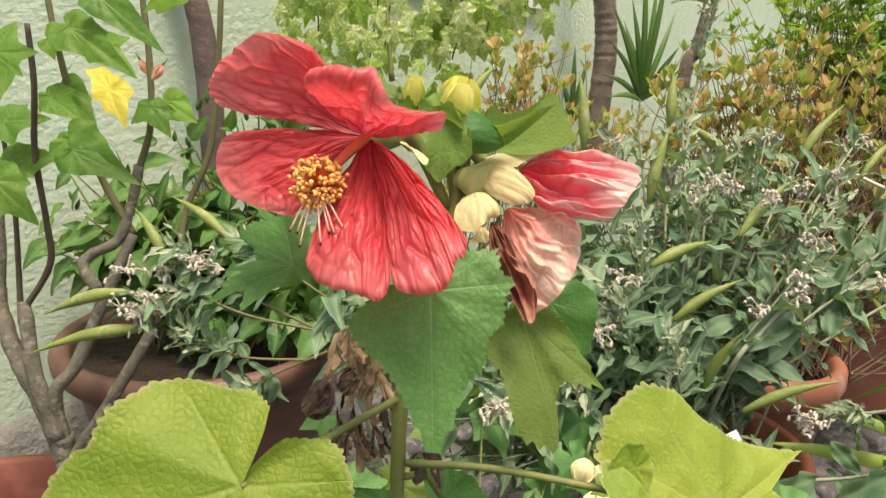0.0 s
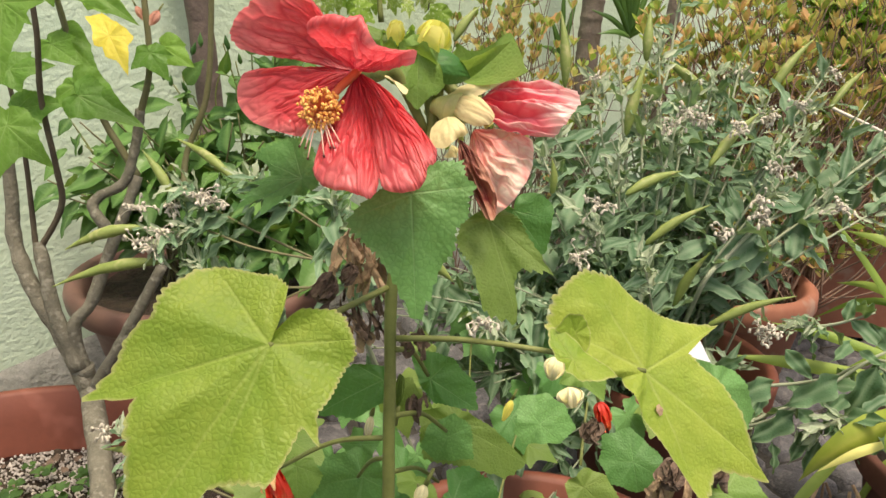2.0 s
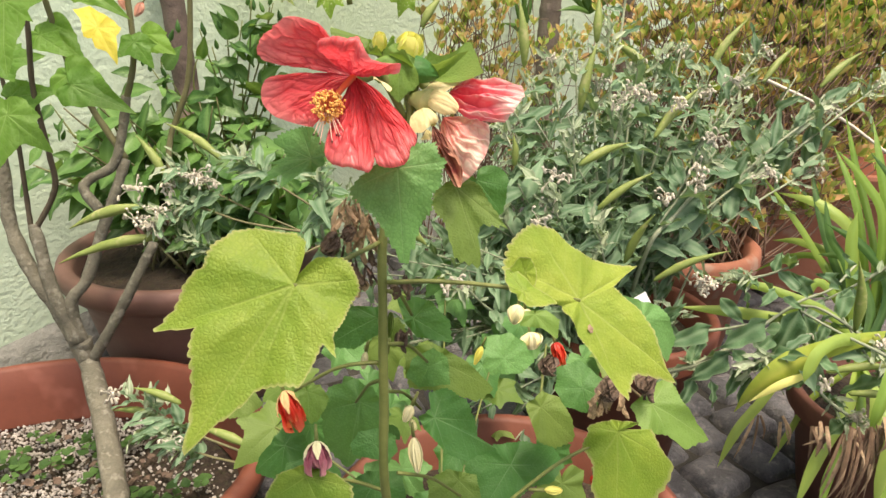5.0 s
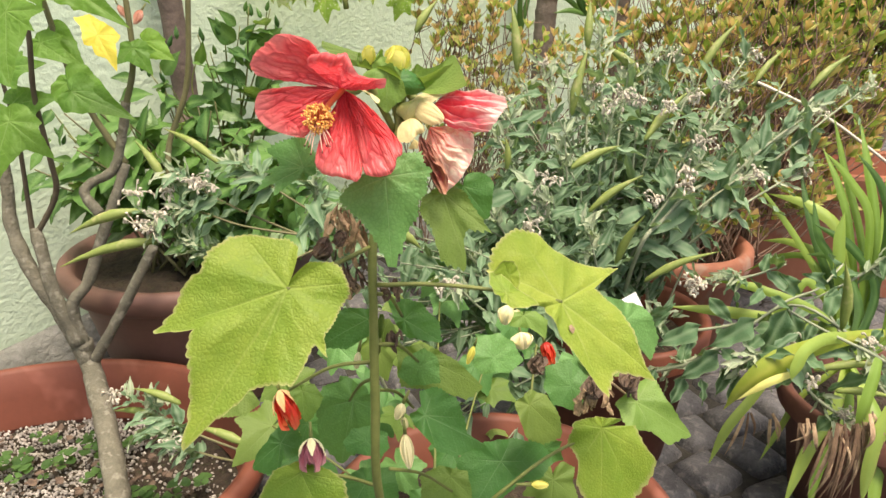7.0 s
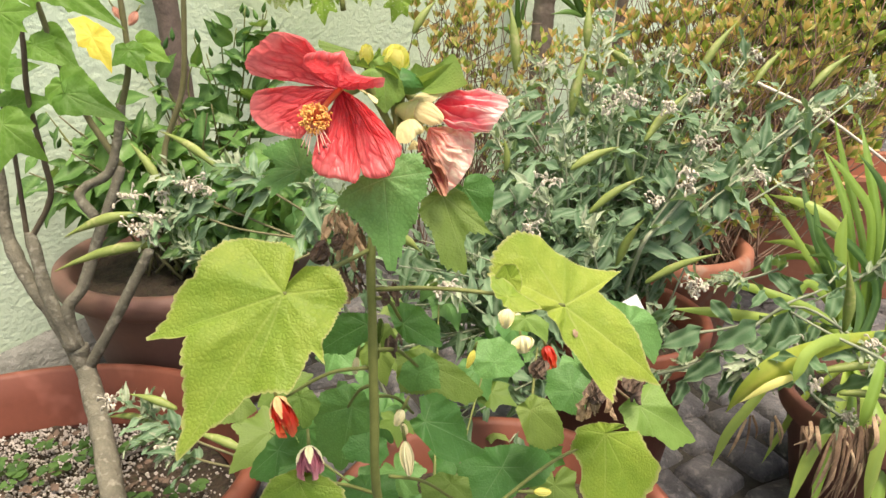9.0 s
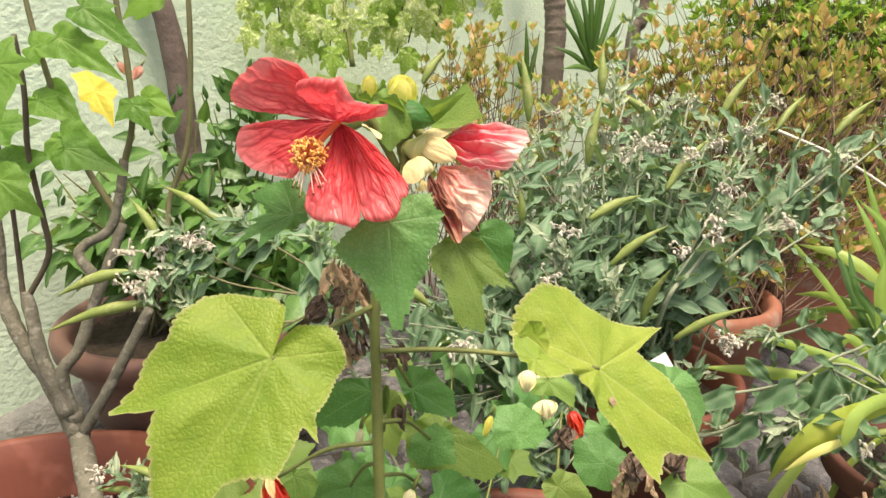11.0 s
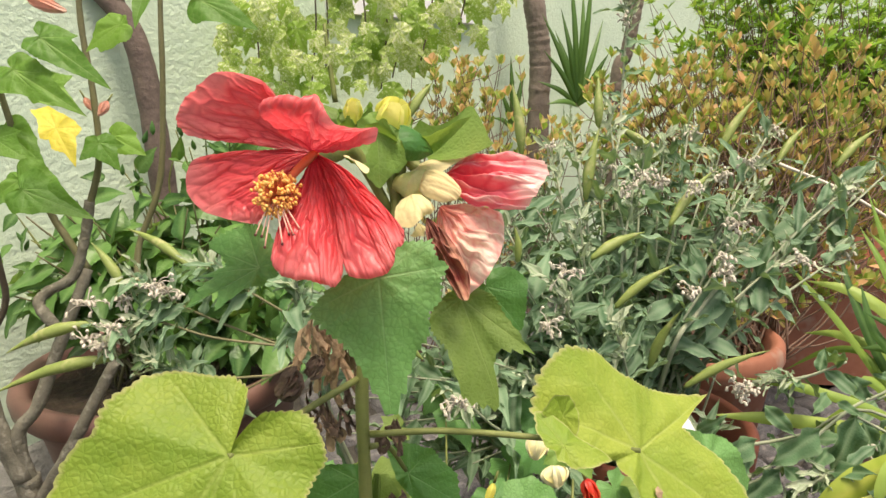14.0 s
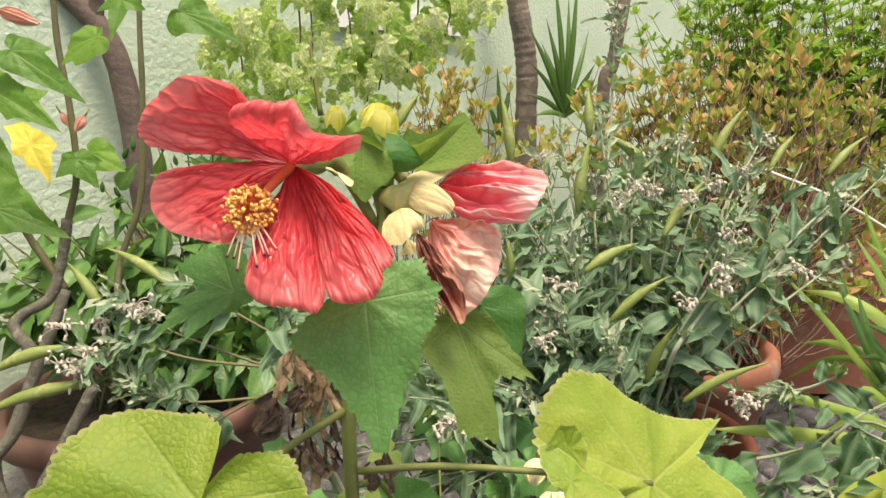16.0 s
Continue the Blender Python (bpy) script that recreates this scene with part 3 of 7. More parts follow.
# ---- pots ----
pot("brown_pot", (-0.401, 1.061, 0.0),
    [(0.0, 0.0), (0.165, 0.0), (0.172, 0.01), (0.205, 0.19), (0.207, 0.2), (0.211, 0.205), (0.213, 0.225), (0.232, 0.23), (0.24, 0.24), (0.242, 0.258), (0.238, 0.27), (0.228, 0.274), (0.216, 0.27), (0.21, 0.255), (0.2, 0.2), (0.19, 0.19)],
    CLAYPOT, "large round brown plastic pot with a rolled rim", 0.235, 0.21, rim=6)
trough = pot("terracotta_trough", (-0.53, 0.6, 0.0),
    [(0.0, 0.0), (0.27, 0.0), (0.3, 0.06), (0.318, 0.1), (0.332, 0.11), (0.338, 0.13), (0.334, 0.143), (0.322, 0.147), (0.312, 0.14), (0.3, 0.1), (0.285, 0.05)],
    TERRA, "wide oval terracotta trough with grit on its soil", 0.045, 0.29, 1.0, 0.78)
pot("terracotta_pot", (0.09, 0.37, 0.0),
    [(0.0, 0.0), (0.13, 0.0), (0.168, 0.18), (0.182, 0.185), (0.188, 0.2), (0.186, 0.22), (0.176, 0.226), (0.167, 0.22), (0.155, 0.15)],
    TERRA, "round terracotta pot of the flowering plant", 0.17, 0.16)
pot("terracotta_pot", (0.33, 0.78, 0.0),
    [(0.0, 0.0), (0.1, 0.0), (0.13, 0.2), (0.145, 0.205), (0.148, 0.24), (0.14, 0.246), (0.132, 0.24), (0.12, 0.17)],
    TERRA, "terracotta pot of the felted grey-leaved plant", 0.2, 0.125)
pot("clay_pot", (0.565, 1.12, 0.0),
    [(0.0, 0.0), (0.108, 0.0), (0.137, 0.175), (0.148, 0.182), (0.156, 0.2), (0.154, 0.225), (0.142, 0.235), (0.13, 0.226), (0.12, 0.15)],
    ORANGEPOT, "weathered orange clay pot with a rolled rim", 0.185, 0.125)
pot("terracotta_pot", (0.68, 0.61, 0.0),
    [(0.0, 0.0), (0.1, 0.0), (0.128, 0.15), (0.14, 0.155), (0.142, 0.185), (0.136, 0.19), (0.128, 0.185), (0.12, 0.14)],
    DARKPOT, "brown pot under the strap-leaved plant", 0.15, 0.12)
box_pot = thing("planter_box", (1.09, 1.42, 0), "long rectangular terracotta planter box", "planter")
v, f = [], []
for w, d, z in ((0.36, 0.12, 0.0), (0.395, 0.14, 0.255), (0.415, 0.155, 0.26), (0.417, 0.157, 0.305), (0.41, 0.15, 0.312), (0.39, 0.13, 0.308), (0.38, 0.125, 0.25), (0.0, 0.0, 0.25)):
    v += [V(-w, -d, z), V(w, -d, z), V(w, d, z), V(-w, d, z)]
f = grid_faces(8, 4, True)
part("box_wall", mesh_of("box_wall", v, f, ORANGEPOT, False), box_pot, pose(1.09, 1.42, 0, 0, 0, -14))

# ---- the flowering plant ----
hero = thing("abutilon_plant", (0.05, 0.33, 0.17), "potted abutilon with a red open flower and broad leaves", "plant")
part("stem", tube("stem", [(0.03, 0.3, 0.17), (0.0, 0.25, 0.3), (-0.0165, 0.2000, 0.4116), (-0.0156, 0.1950, 0.4934), (-0.0144, 0.2000, 0.5442), (-0.0129, 0.2050, 0.5880), (-0.0049, 0.2120, 0.6189), (0.0033, 0.2220, 0.6484), (-0.0006, 0.2260, 0.6725)], 0.0031, 0.0022, STEM_GREEN, 10, 6, 0.05), hero)


def hero_leaf(junction, tips, halves, normal, mat, stalk=None, label="", **kw):
    lobes, m = faces_on(junction, normal, tips, halves)
    leaf = part("leaf", lobed("leaf", lobes, mat, **kw), hero, m, label)
    if stalk:
        part("leaf_stalk", tube("leaf_stalk", [*stalk, junction], 0.0014, 0.0011, STEM_GREEN, 7, 5), hero)
    return leaf


hero_leaf((-0.0536, 0.1565, 0.5831), [(-0.1024, 0.1101, 0.5227), (-0.1181, 0.1440, 0.5680), (-0.0762, 0.1737, 0.6064), (-0.0241, 0.1583, 0.5849), (-0.0705, 0.1272, 0.5447), (-0.0484, 0.1694, 0.6002), (-0.0542, 0.1725, 0.6044), (-0.0840, 0.1732, 0.6059), (-0.0914, 0.1679, 0.5990), (-0.0947, 0.1613, 0.5903), (-0.0988, 0.1608, 0.5897), (-0.1057, 0.1569, 0.5847), (-0.1098, 0.1501, 0.5759), (-0.0980, 0.1447, 0.5684), (-0.1006, 0.1388, 0.5607), (-0.1004, 0.1276, 0.5458), (-0.1004, 0.1198, 0.5355), (-0.0901, 0.1178, 0.5326), (-0.0755, 0.1238, 0.5403), (-0.0493, 0.1279, 0.5452), (-0.0328, 0.1348, 0.5540), (-0.0394, 0.1394, 0.5603), (-0.0345, 0.1417, 0.5632), (-0.0291, 0.1484, 0.5719), (-0.0229, 0.1548, 0.5803), (-0.0263, 0.1633, 0.5915), (-0.0308, 0.1647, 0.5935), (-0.0426, 0.1641, 0.5929), (-0.0468, 0.1620, 0.5902), (-0.0514, 0.1589, 0.5862), (-0.0486, 0.1652, 0.5945)], (30,) * 31, (0.012, -0.8, 0.603), LIME,
    [(-0.0137, 0.2050, 0.5860), (-0.0304, 0.1850, 0.5848), (-0.0433, 0.1680, 0.5838)], "broad lime-green lobed leaf with a toothed edge", teeth=84, tooth=0.036, cup=0.06, wave=0.03, rings=20, spokes=252, seed=1, quilt=0.035, sinuses=True)
hero_leaf((0.0930, 0.1880, 0.5556), [(0.1522, 0.1778, 0.5068), (0.1322, 0.1733, 0.5149), (0.1244, 0.1716, 0.5181), (0.1174, 0.1601, 0.5104), (0.1058, 0.1653, 0.5234), (0.0923, 0.1721, 0.5392), (0.0844, 0.1758, 0.5483), (0.0829, 0.1822, 0.556), (0.0664, 0.177, 0.5611), (0.0555, 0.1778, 0.5689), (0.0512, 0.1852, 0.5794), (0.0528, 0.193, 0.5867), (0.0655, 0.2062, 0.5924), (0.0805, 0.2113, 0.5882), (0.0914, 0.2079, 0.5776), (0.1067, 0.2106, 0.5706), (0.1341, 0.2187, 0.5616), (0.1232, 0.2096, 0.559), (0.1134, 0.201, 0.5562), (0.1282, 0.1979, 0.5434), (0.1364, 0.1867, 0.5264), (0.1434, 0.1804, 0.5152)], (30,) * 22, (0.404, -0.664, 0.629), PALE_LIME,
    [(-0.0113, 0.2000, 0.5640), (0.0183, 0.1950, 0.5659), (0.0555, 0.1850, 0.5654)], "lime-green lobed leaf with a brown scorched spot", teeth=84, tooth=0.036, cup=0.03, wave=0.035, rings=20, spokes=252, seed=2, sinuses=True, ribs=(0, 3, 10, 12, 16))
hero_leaf((0.0613, 0.1823, 0.5755), [(0.0577, 0.1824, 0.5849), (0.0642, 0.1843, 0.5829), (0.0675, 0.1845, 0.5763), (0.0672, 0.1834, 0.5687), (0.0646, 0.1822, 0.5663), (0.0594, 0.181, 0.5711), (0.052, 0.1796, 0.5791)], (30,) * 7, (0.3, -0.88, 0.12), PALE_LIME, None, "hollow of the folded leaf lobe", teeth=30, tooth=0.02, cup=-0.1, wave=0.05, rings=10, spokes=104, seed=46, sinuses=True)
hero_leaf((0.0587, 0.1716, 0.5699), [(0.051, 0.1816, 0.5792), (0.05, 0.1756, 0.5753), (0.0519, 0.1709, 0.5715), (0.0556, 0.1664, 0.5673), (0.062, 0.1651, 0.5644), (0.0695, 0.1668, 0.5632), (0.0782, 0.1713, 0.5636), (0.0687, 0.1737, 0.5682), (0.0631, 0.1776, 0.5726), (0.0568, 0.1813, 0.5772)], (30,) * 10, (0.25, -0.55, 0.8), PALE_LIME, None, "folded-over lobe of the lime-green leaf", teeth=30, tooth=0.03, cup=0.15, wave=0.04, rings=10, spokes=120, seed=47, sinuses=True)
hero_leaf((-0.0034, 0.176, 0.6341), [(-0.0013, 0.1605, 0.5902), (-0.0062, 0.1631, 0.5981), (-0.0124, 0.1663, 0.6082), (-0.0171, 0.1687, 0.6155), (-0.0259, 0.1703, 0.6213), (-0.0268, 0.1715, 0.625), (-0.0211, 0.1739, 0.631), (-0.015, 0.1759, 0.6355), (-0.004, 0.1784, 0.6408), (0.0054, 0.1805, 0.6455), (0.0148, 0.1809, 0.6451), (0.0165, 0.179, 0.6396), (0.0206, 0.1782, 0.6366), (0.017, 0.1764, 0.632), (0.0176, 0.174, 0.6253), (0.0127, 0.1724, 0.6216), (0.0122, 0.1698, 0.6142), (0.0079, 0.1674, 0.6083), (0.0035, 0.1636, 0.5981)], (30,) * 19, (0.05, -0.93, 0.33), HERO,
    [(-0.0012, 0.2050, 0.6458), (-0.0020, 0.1900, 0.6410)], "mid-green pointed leaf hanging under the flower", teeth=64, tooth=0.06, cup=0.1, wave=0.03, rings=18, spokes=256, seed=3, sinuses=True, ribs=(0, 5, 9, 12))
hero_leaf((-0.0468, 0.197, 0.6344), [(-0.0744, 0.1929, 0.622), (-0.0698, 0.1945, 0.6253), (-0.0612, 0.1944, 0.6274), (-0.0675, 0.1973, 0.6296), (-0.0713, 0.2004, 0.6327), (-0.0641, 0.1985, 0.632), (-0.0601, 0.2005, 0.6358), (-0.0627, 0.2038, 0.6395), (-0.069, 0.2071, 0.6423), (-0.0638, 0.2085, 0.6455), (-0.0527, 0.2086, 0.6484), (-0.0448, 0.206, 0.6469), (-0.0392, 0.1994, 0.6394), (-0.0392, 0.1937, 0.6319), (-0.0512, 0.1926, 0.6274), (-0.0629, 0.1897, 0.6207)], (30,) * 16, (-0.15, -0.8, 0.6), HERO,
    None, "curled mid-green leaf behind the open flower", teeth=60, tooth=0.07, cup=0.1, wave=0.06, rings=16, spokes=240, seed=4, sinuses=True, ribs=(0, 4, 8, 10))
hero_leaf((0.0266, 0.205, 0.6162), [(0.0402, 0.1844, 0.5784), (0.0318, 0.1851, 0.5814), (0.0253, 0.1858, 0.5839), (0.0225, 0.1892, 0.5902), (0.0193, 0.1945, 0.5999), (0.013, 0.1987, 0.6082), (0.0159, 0.2034, 0.6156), (0.0257, 0.2074, 0.6205), (0.0326, 0.2085, 0.6209), (0.039, 0.2058, 0.6151), (0.045, 0.202, 0.6074), (0.053, 0.1963, 0.5962), (0.0466, 0.1959, 0.5967), (0.0398, 0.1959, 0.598), (0.0383, 0.1927, 0.5929), (0.0395, 0.1886, 0.5858)], (30,) * 16, (0.1, -0.85, 0.5), OLIVE,
    None, "dull olive leaf under the wilting flower", teeth=60, tooth=0.07, cup=0.1, wave=0.05, rings=16, spokes=240, seed=5, sinuses=True, ribs=(0, 5, 7, 11))
hero_leaf((0.0413, 0.2400, 0.6098), [(0.0575, 0.2350, 0.5893), (0.0340, 0.2350, 0.5892), (0.0558, 0.2400, 0.6059)], (45, 60, 60), (0.05, -0.95, 0.3), HERO, None, "", teeth=40, seed=6)
spot = V((0.0965, 0.1783, 0.5431))
face = V(0.404, -0.664, 0.629).normalized()
foot = V((0.0988, 0.1908, 0.5548))
spot += face * (0.0014 - (spot - foot).dot(face))
part("scorch_mark", lobed("scorch_mark", [(0, 0.003, 60), (95, 0.0016, 60), (190, 0.0026, 60), (280, 0.002, 60)], DRY, teeth=9, tooth=0.2, rings=3, spokes=40, cup=0.05, wave=0.02), hero, aim(spot, spot + V(0.6, 0, -1), face), "brown scorched spot on the leaf")
LOWER = [
    ((0.0028, 0.24, 0.5207), [(0.0283, 0.234, 0.5054), (0.0259, 0.2411, 0.5179), (0.0141, 0.2464, 0.5293), (0.0013, 0.2471, 0.5331), (-0.0075, 0.2455, 0.5322), (-0.0028, 0.2381, 0.5186), (0.005, 0.2341, 0.5102)], (0.1, -0.85, 0.5), HERO),
    ((-0.0108, 0.235, 0.5165), [(-0.0098, 0.2306, 0.5041), (-0.0004, 0.2333, 0.5117), (-0.0062, 0.2371, 0.5225), (-0.0134, 0.2375, 0.5235), (-0.0157, 0.2324, 0.5091)], (0, -0.85, 0.3), OLIVE),
    ((-0.0188, 0.215, 0.5348), [(-0.0519, 0.2082, 0.5207), (-0.0463, 0.2176, 0.5334), (-0.0325, 0.2207, 0.5397), (-0.0167, 0.2191, 0.5402), (-0.0162, 0.2087, 0.5273), (-0.0318, 0.2052, 0.5204)], (-0.1, -0.75, 0.6), HERO),
    ((0.0122, 0.255, 0.4756), [(0.005, 0.2514, 0.4613), (0.0263, 0.2491, 0.465), (0.0252, 0.2549, 0.4819), (0.0161, 0.2586, 0.4882), (0.0017, 0.2585, 0.4808), (-0.0034, 0.2552, 0.4685)], (-0.15, -0.9, 0.3), HERO),
    ((0.0148, 0.225, 0.4563), [(0.0597, 0.2217, 0.4311), (0.0353, 0.2135, 0.4303), (0.0222, 0.2135, 0.4361), (0.0132, 0.2169, 0.4453), (0.0068, 0.2205, 0.4533), (0.004, 0.2234, 0.4589), (0.0124, 0.2276, 0.4613), (0.0116, 0.2331, 0.4696), (0.0219, 0.237, 0.4705), (0.0355, 0.2355, 0.4622), (0.0434, 0.229, 0.4491), (0.0441, 0.2233, 0.4405)], (0.25, -0.8, 0.55), HERO),
    ((-0.034, 0.245, 0.4565), [(-0.0474, 0.2339, 0.4058), (-0.0608, 0.2411, 0.4212), (-0.0631, 0.2487, 0.4466), (-0.0559, 0.2519, 0.464), (-0.0397, 0.2501, 0.4703), (-0.0242, 0.2458, 0.4674), (-0.014, 0.2387, 0.4498), (-0.0234, 0.2349, 0.4287), (-0.0406, 0.2348, 0.4145)], (-0.2, -0.9, 0.25), HERO),
    ((-0.0237, 0.215, 0.4453), [(-0.0152, 0.2082, 0.4349), (-0.0238, 0.2093, 0.4377), (-0.0375, 0.2101, 0.441), (-0.039, 0.2138, 0.4462), (-0.0339, 0.2187, 0.452), (-0.0199, 0.2212, 0.4529), (-0.0105, 0.2185, 0.4477), (-0.0092, 0.2132, 0.4405)], (0.1, -0.8, 0.6), HERO),
    ((0.0173, 0.275, 0.4701), [(0.0607, 0.2654, 0.4501), (0.0469, 0.2594, 0.4443), (0.0266, 0.2606, 0.4493), (-0.0016, 0.2618, 0.4557), (-0.005, 0.2773, 0.4768), (0.0157, 0.2818, 0.4794), (0.0384, 0.2758, 0.4677), (0.0504, 0.2709, 0.4591)], (0.1, -0.8, 0.6), OLIVE),
    ((0.0708, 0.3, 0.4535), [(0.0608, 0.2927, 0.4438), (0.0545, 0.2957, 0.4498), (0.0592, 0.3079, 0.4685), (0.0759, 0.3105, 0.4694), (0.0877, 0.3077, 0.4624), (0.0958, 0.3008, 0.4498), (0.084, 0.295, 0.4428)], (0.1, -0.8, 0.5), HERO),
    ((-0.0657, 0.2, 0.4341), [(-0.0516, 0.1808, 0.413), (-0.0725, 0.1801, 0.4106), (-0.0942, 0.1901, 0.4205), (-0.0844, 0.2022, 0.4352), (-0.0666, 0.205, 0.4398), (-0.0478, 0.2001, 0.4356), (-0.037, 0.1945, 0.4299), (-0.0355, 0.1883, 0.4229)], (-0.05, -0.75, 0.65), LIME),
    ((-0.087, 0.245, 0.4235), [(-0.1131, 0.242, 0.403), (-0.1069, 0.2464, 0.4138), (-0.0976, 0.2483, 0.4225), (-0.0901, 0.252, 0.4328), (-0.0766, 0.2511, 0.4394), (-0.0725, 0.2434, 0.4297), (-0.068, 0.2362, 0.4208), (-0.0849, 0.2384, 0.4142), (-0.0906, 0.2339, 0.4036)], (-0.3, -0.8, 0.5), HERO),
    ((-0.0639, 0.222, 0.4809), [(-0.0633, 0.2137, 0.4622), (-0.068, 0.2185, 0.4741), (-0.075, 0.2227, 0.4852), (-0.0564, 0.2243, 0.4841), (-0.0506, 0.2211, 0.4757), (-0.058, 0.2148, 0.4633)], (0.1, -0.9, 0.4), SPRING),
    ((0.1327, 0.215, 0.4473), [(0.1303, 0.1837, 0.3823), (0.1138, 0.1961, 0.419), (0.1164, 0.2015, 0.4289), (0.1086, 0.208, 0.4477), (0.1114, 0.2121, 0.4547), (0.124, 0.2162, 0.4554), (0.1385, 0.2165, 0.4468), (0.1472, 0.2209, 0.4508), (0.1596, 0.2211, 0.4431), (0.1672, 0.2158, 0.4272), (0.1763, 0.2144, 0.4183), (0.1693, 0.2066, 0.4063), (0.1589, 0.1978, 0.3942)], (0.2537240493428803, -0.85, 0.4), LIME),
    ((0.1685, 0.25, 0.4426), [(0.2142, 0.2402, 0.4179), (0.1906, 0.2327, 0.4172), (0.1781, 0.2368, 0.4255), (0.1569, 0.236, 0.4311), (0.1529, 0.2467, 0.4438), (0.1658, 0.2567, 0.4507), (0.1854, 0.2658, 0.4544), (0.1909, 0.2532, 0.4392)], (0.2, -0.7, 0.65), SPRING),
    ((0.1586, 0.262, 0.5025), [(0.1839, 0.2581, 0.4693), (0.1633, 0.2578, 0.4893), (0.145, 0.2589, 0.51), (0.1413, 0.2631, 0.522), (0.1747, 0.273, 0.5083), (0.1898, 0.2684, 0.484)], (0.4, -0.8, 0.4), HERO),
    ((0.0957, 0.275, 0.426), [(0.1213, 0.2642, 0.4037), (0.1067, 0.2594, 0.3989), (0.0919, 0.262, 0.406), (0.0871, 0.2683, 0.417), (0.0843, 0.2747, 0.4278), (0.0964, 0.2813, 0.4359), (0.1103, 0.2797, 0.4306), (0.1197, 0.2712, 0.4151)], (0.1, -0.8, 0.5), OLIVE),
    ((0.0767, 0.285, 0.3659), [(0.0519, 0.2628, 0.3403), (0.0397, 0.2783, 0.3581), (0.0413, 0.2872, 0.3685), (0.064, 0.2951, 0.3776), (0.0873, 0.2967, 0.3794), (0.111, 0.2931, 0.3753), (0.1216, 0.2837, 0.3644), (0.1075, 0.2756, 0.3551), (0.0899, 0.2734, 0.3525), (0.0707, 0.2636, 0.3412)], (0, -0.75, 0.65), HERO),
    ((0.1362, 0.31, 0.4179), [(0.1384, 0.298, 0.4022), (0.1199, 0.3031, 0.4061), (0.1147, 0.3118, 0.4167), (0.118, 0.3219, 0.4307), (0.1368, 0.3231, 0.4355), (0.156, 0.31, 0.4212), (0.1581, 0.3012, 0.4098)], (-0.1, -0.8, 0.6), HERO),
    ((0.0991, 0.33, 0.4742), [(0.1166, 0.3212, 0.4566), (0.1031, 0.3247, 0.465), (0.086, 0.3242, 0.4676), (0.0913, 0.3309, 0.4771), (0.1097, 0.3327, 0.4765), (0.1195, 0.3291, 0.4687)], (0.1, -0.8, 0.5), SPRING),
    ((0.0347, 0.27, 0.3656), [(0.012, 0.2571, 0.3483), (0.0105, 0.2707, 0.3665), (0.0263, 0.2753, 0.3726), (0.0482, 0.2721, 0.3684), (0.0515, 0.2596, 0.3517)], (0, -0.8, 0.6), OLIVE),
    ((-0.0291, 0.25, 0.3816), [(-0.0458, 0.2342, 0.3606), (-0.0498, 0.2506, 0.3824), (-0.0332, 0.2561, 0.3897), (-0.0081, 0.2554, 0.3888), (-0.0046, 0.2399, 0.3682), (-0.0254, 0.2336, 0.3597)], (0, -0.8, 0.6), HERO),
    ((-0.1248, 0.3, 0.4314), [(-0.1408, 0.288, 0.4174), (-0.1354, 0.2989, 0.4301), (-0.1207, 0.3027, 0.4345), (-0.1114, 0.2941, 0.4245), (-0.1237, 0.2875, 0.4169)], (0, -0.7, 0.6), OLIVE),
]
for i, (j, tips, way, mat) in enumerate(LOWER):
    hero_leaf(j, tips, (30,) * len(tips), way, mat, teeth=46, tooth=0.05, cup=0.14, wave=0.045, rings=10, spokes=150, seed=10 + i, quilt=0.02, sinuses=True, ribs=tuple(range(0, len(tips), 2)))
for a, b in (((-0.0145, 0.2000, 0.5139), (-0.0673, 0.2000, 0.4965)), ((-0.0168, 0.2100, 0.4112), (-0.0678, 0.2000, 0.4293)), ((0.0574, 0.2000, 0.4049), (0.1315, 0.2150, 0.4456)), ((-0.0100, 0.2200, 0.4175), (0.0344, 0.2500, 0.3689)), ((-0.0115, 0.2000, 0.5586), (0.0017, 0.2350, 0.5256)), ((-0.0130, 0.2000, 0.5254), (0.0113, 0.2500, 0.4827)), ((-0.0150, 0.2100, 0.4875), (0.0072, 0.2900, 0.4171)), ((-0.0140, 0.2000, 0.5021), (-0.0390, 0.2500, 0.4505)), ((0.1144, 0.3600, 0.3765), (0.1259, 0.4000, 0.4061))):
    part("leaf_stalk", tube("leaf_stalk", [a, (V(a) + V(b)) / 2 + V(0, 0, 0.006), b], 0.0013, 0.001, STEM_GREEN, 6, 5), hero)

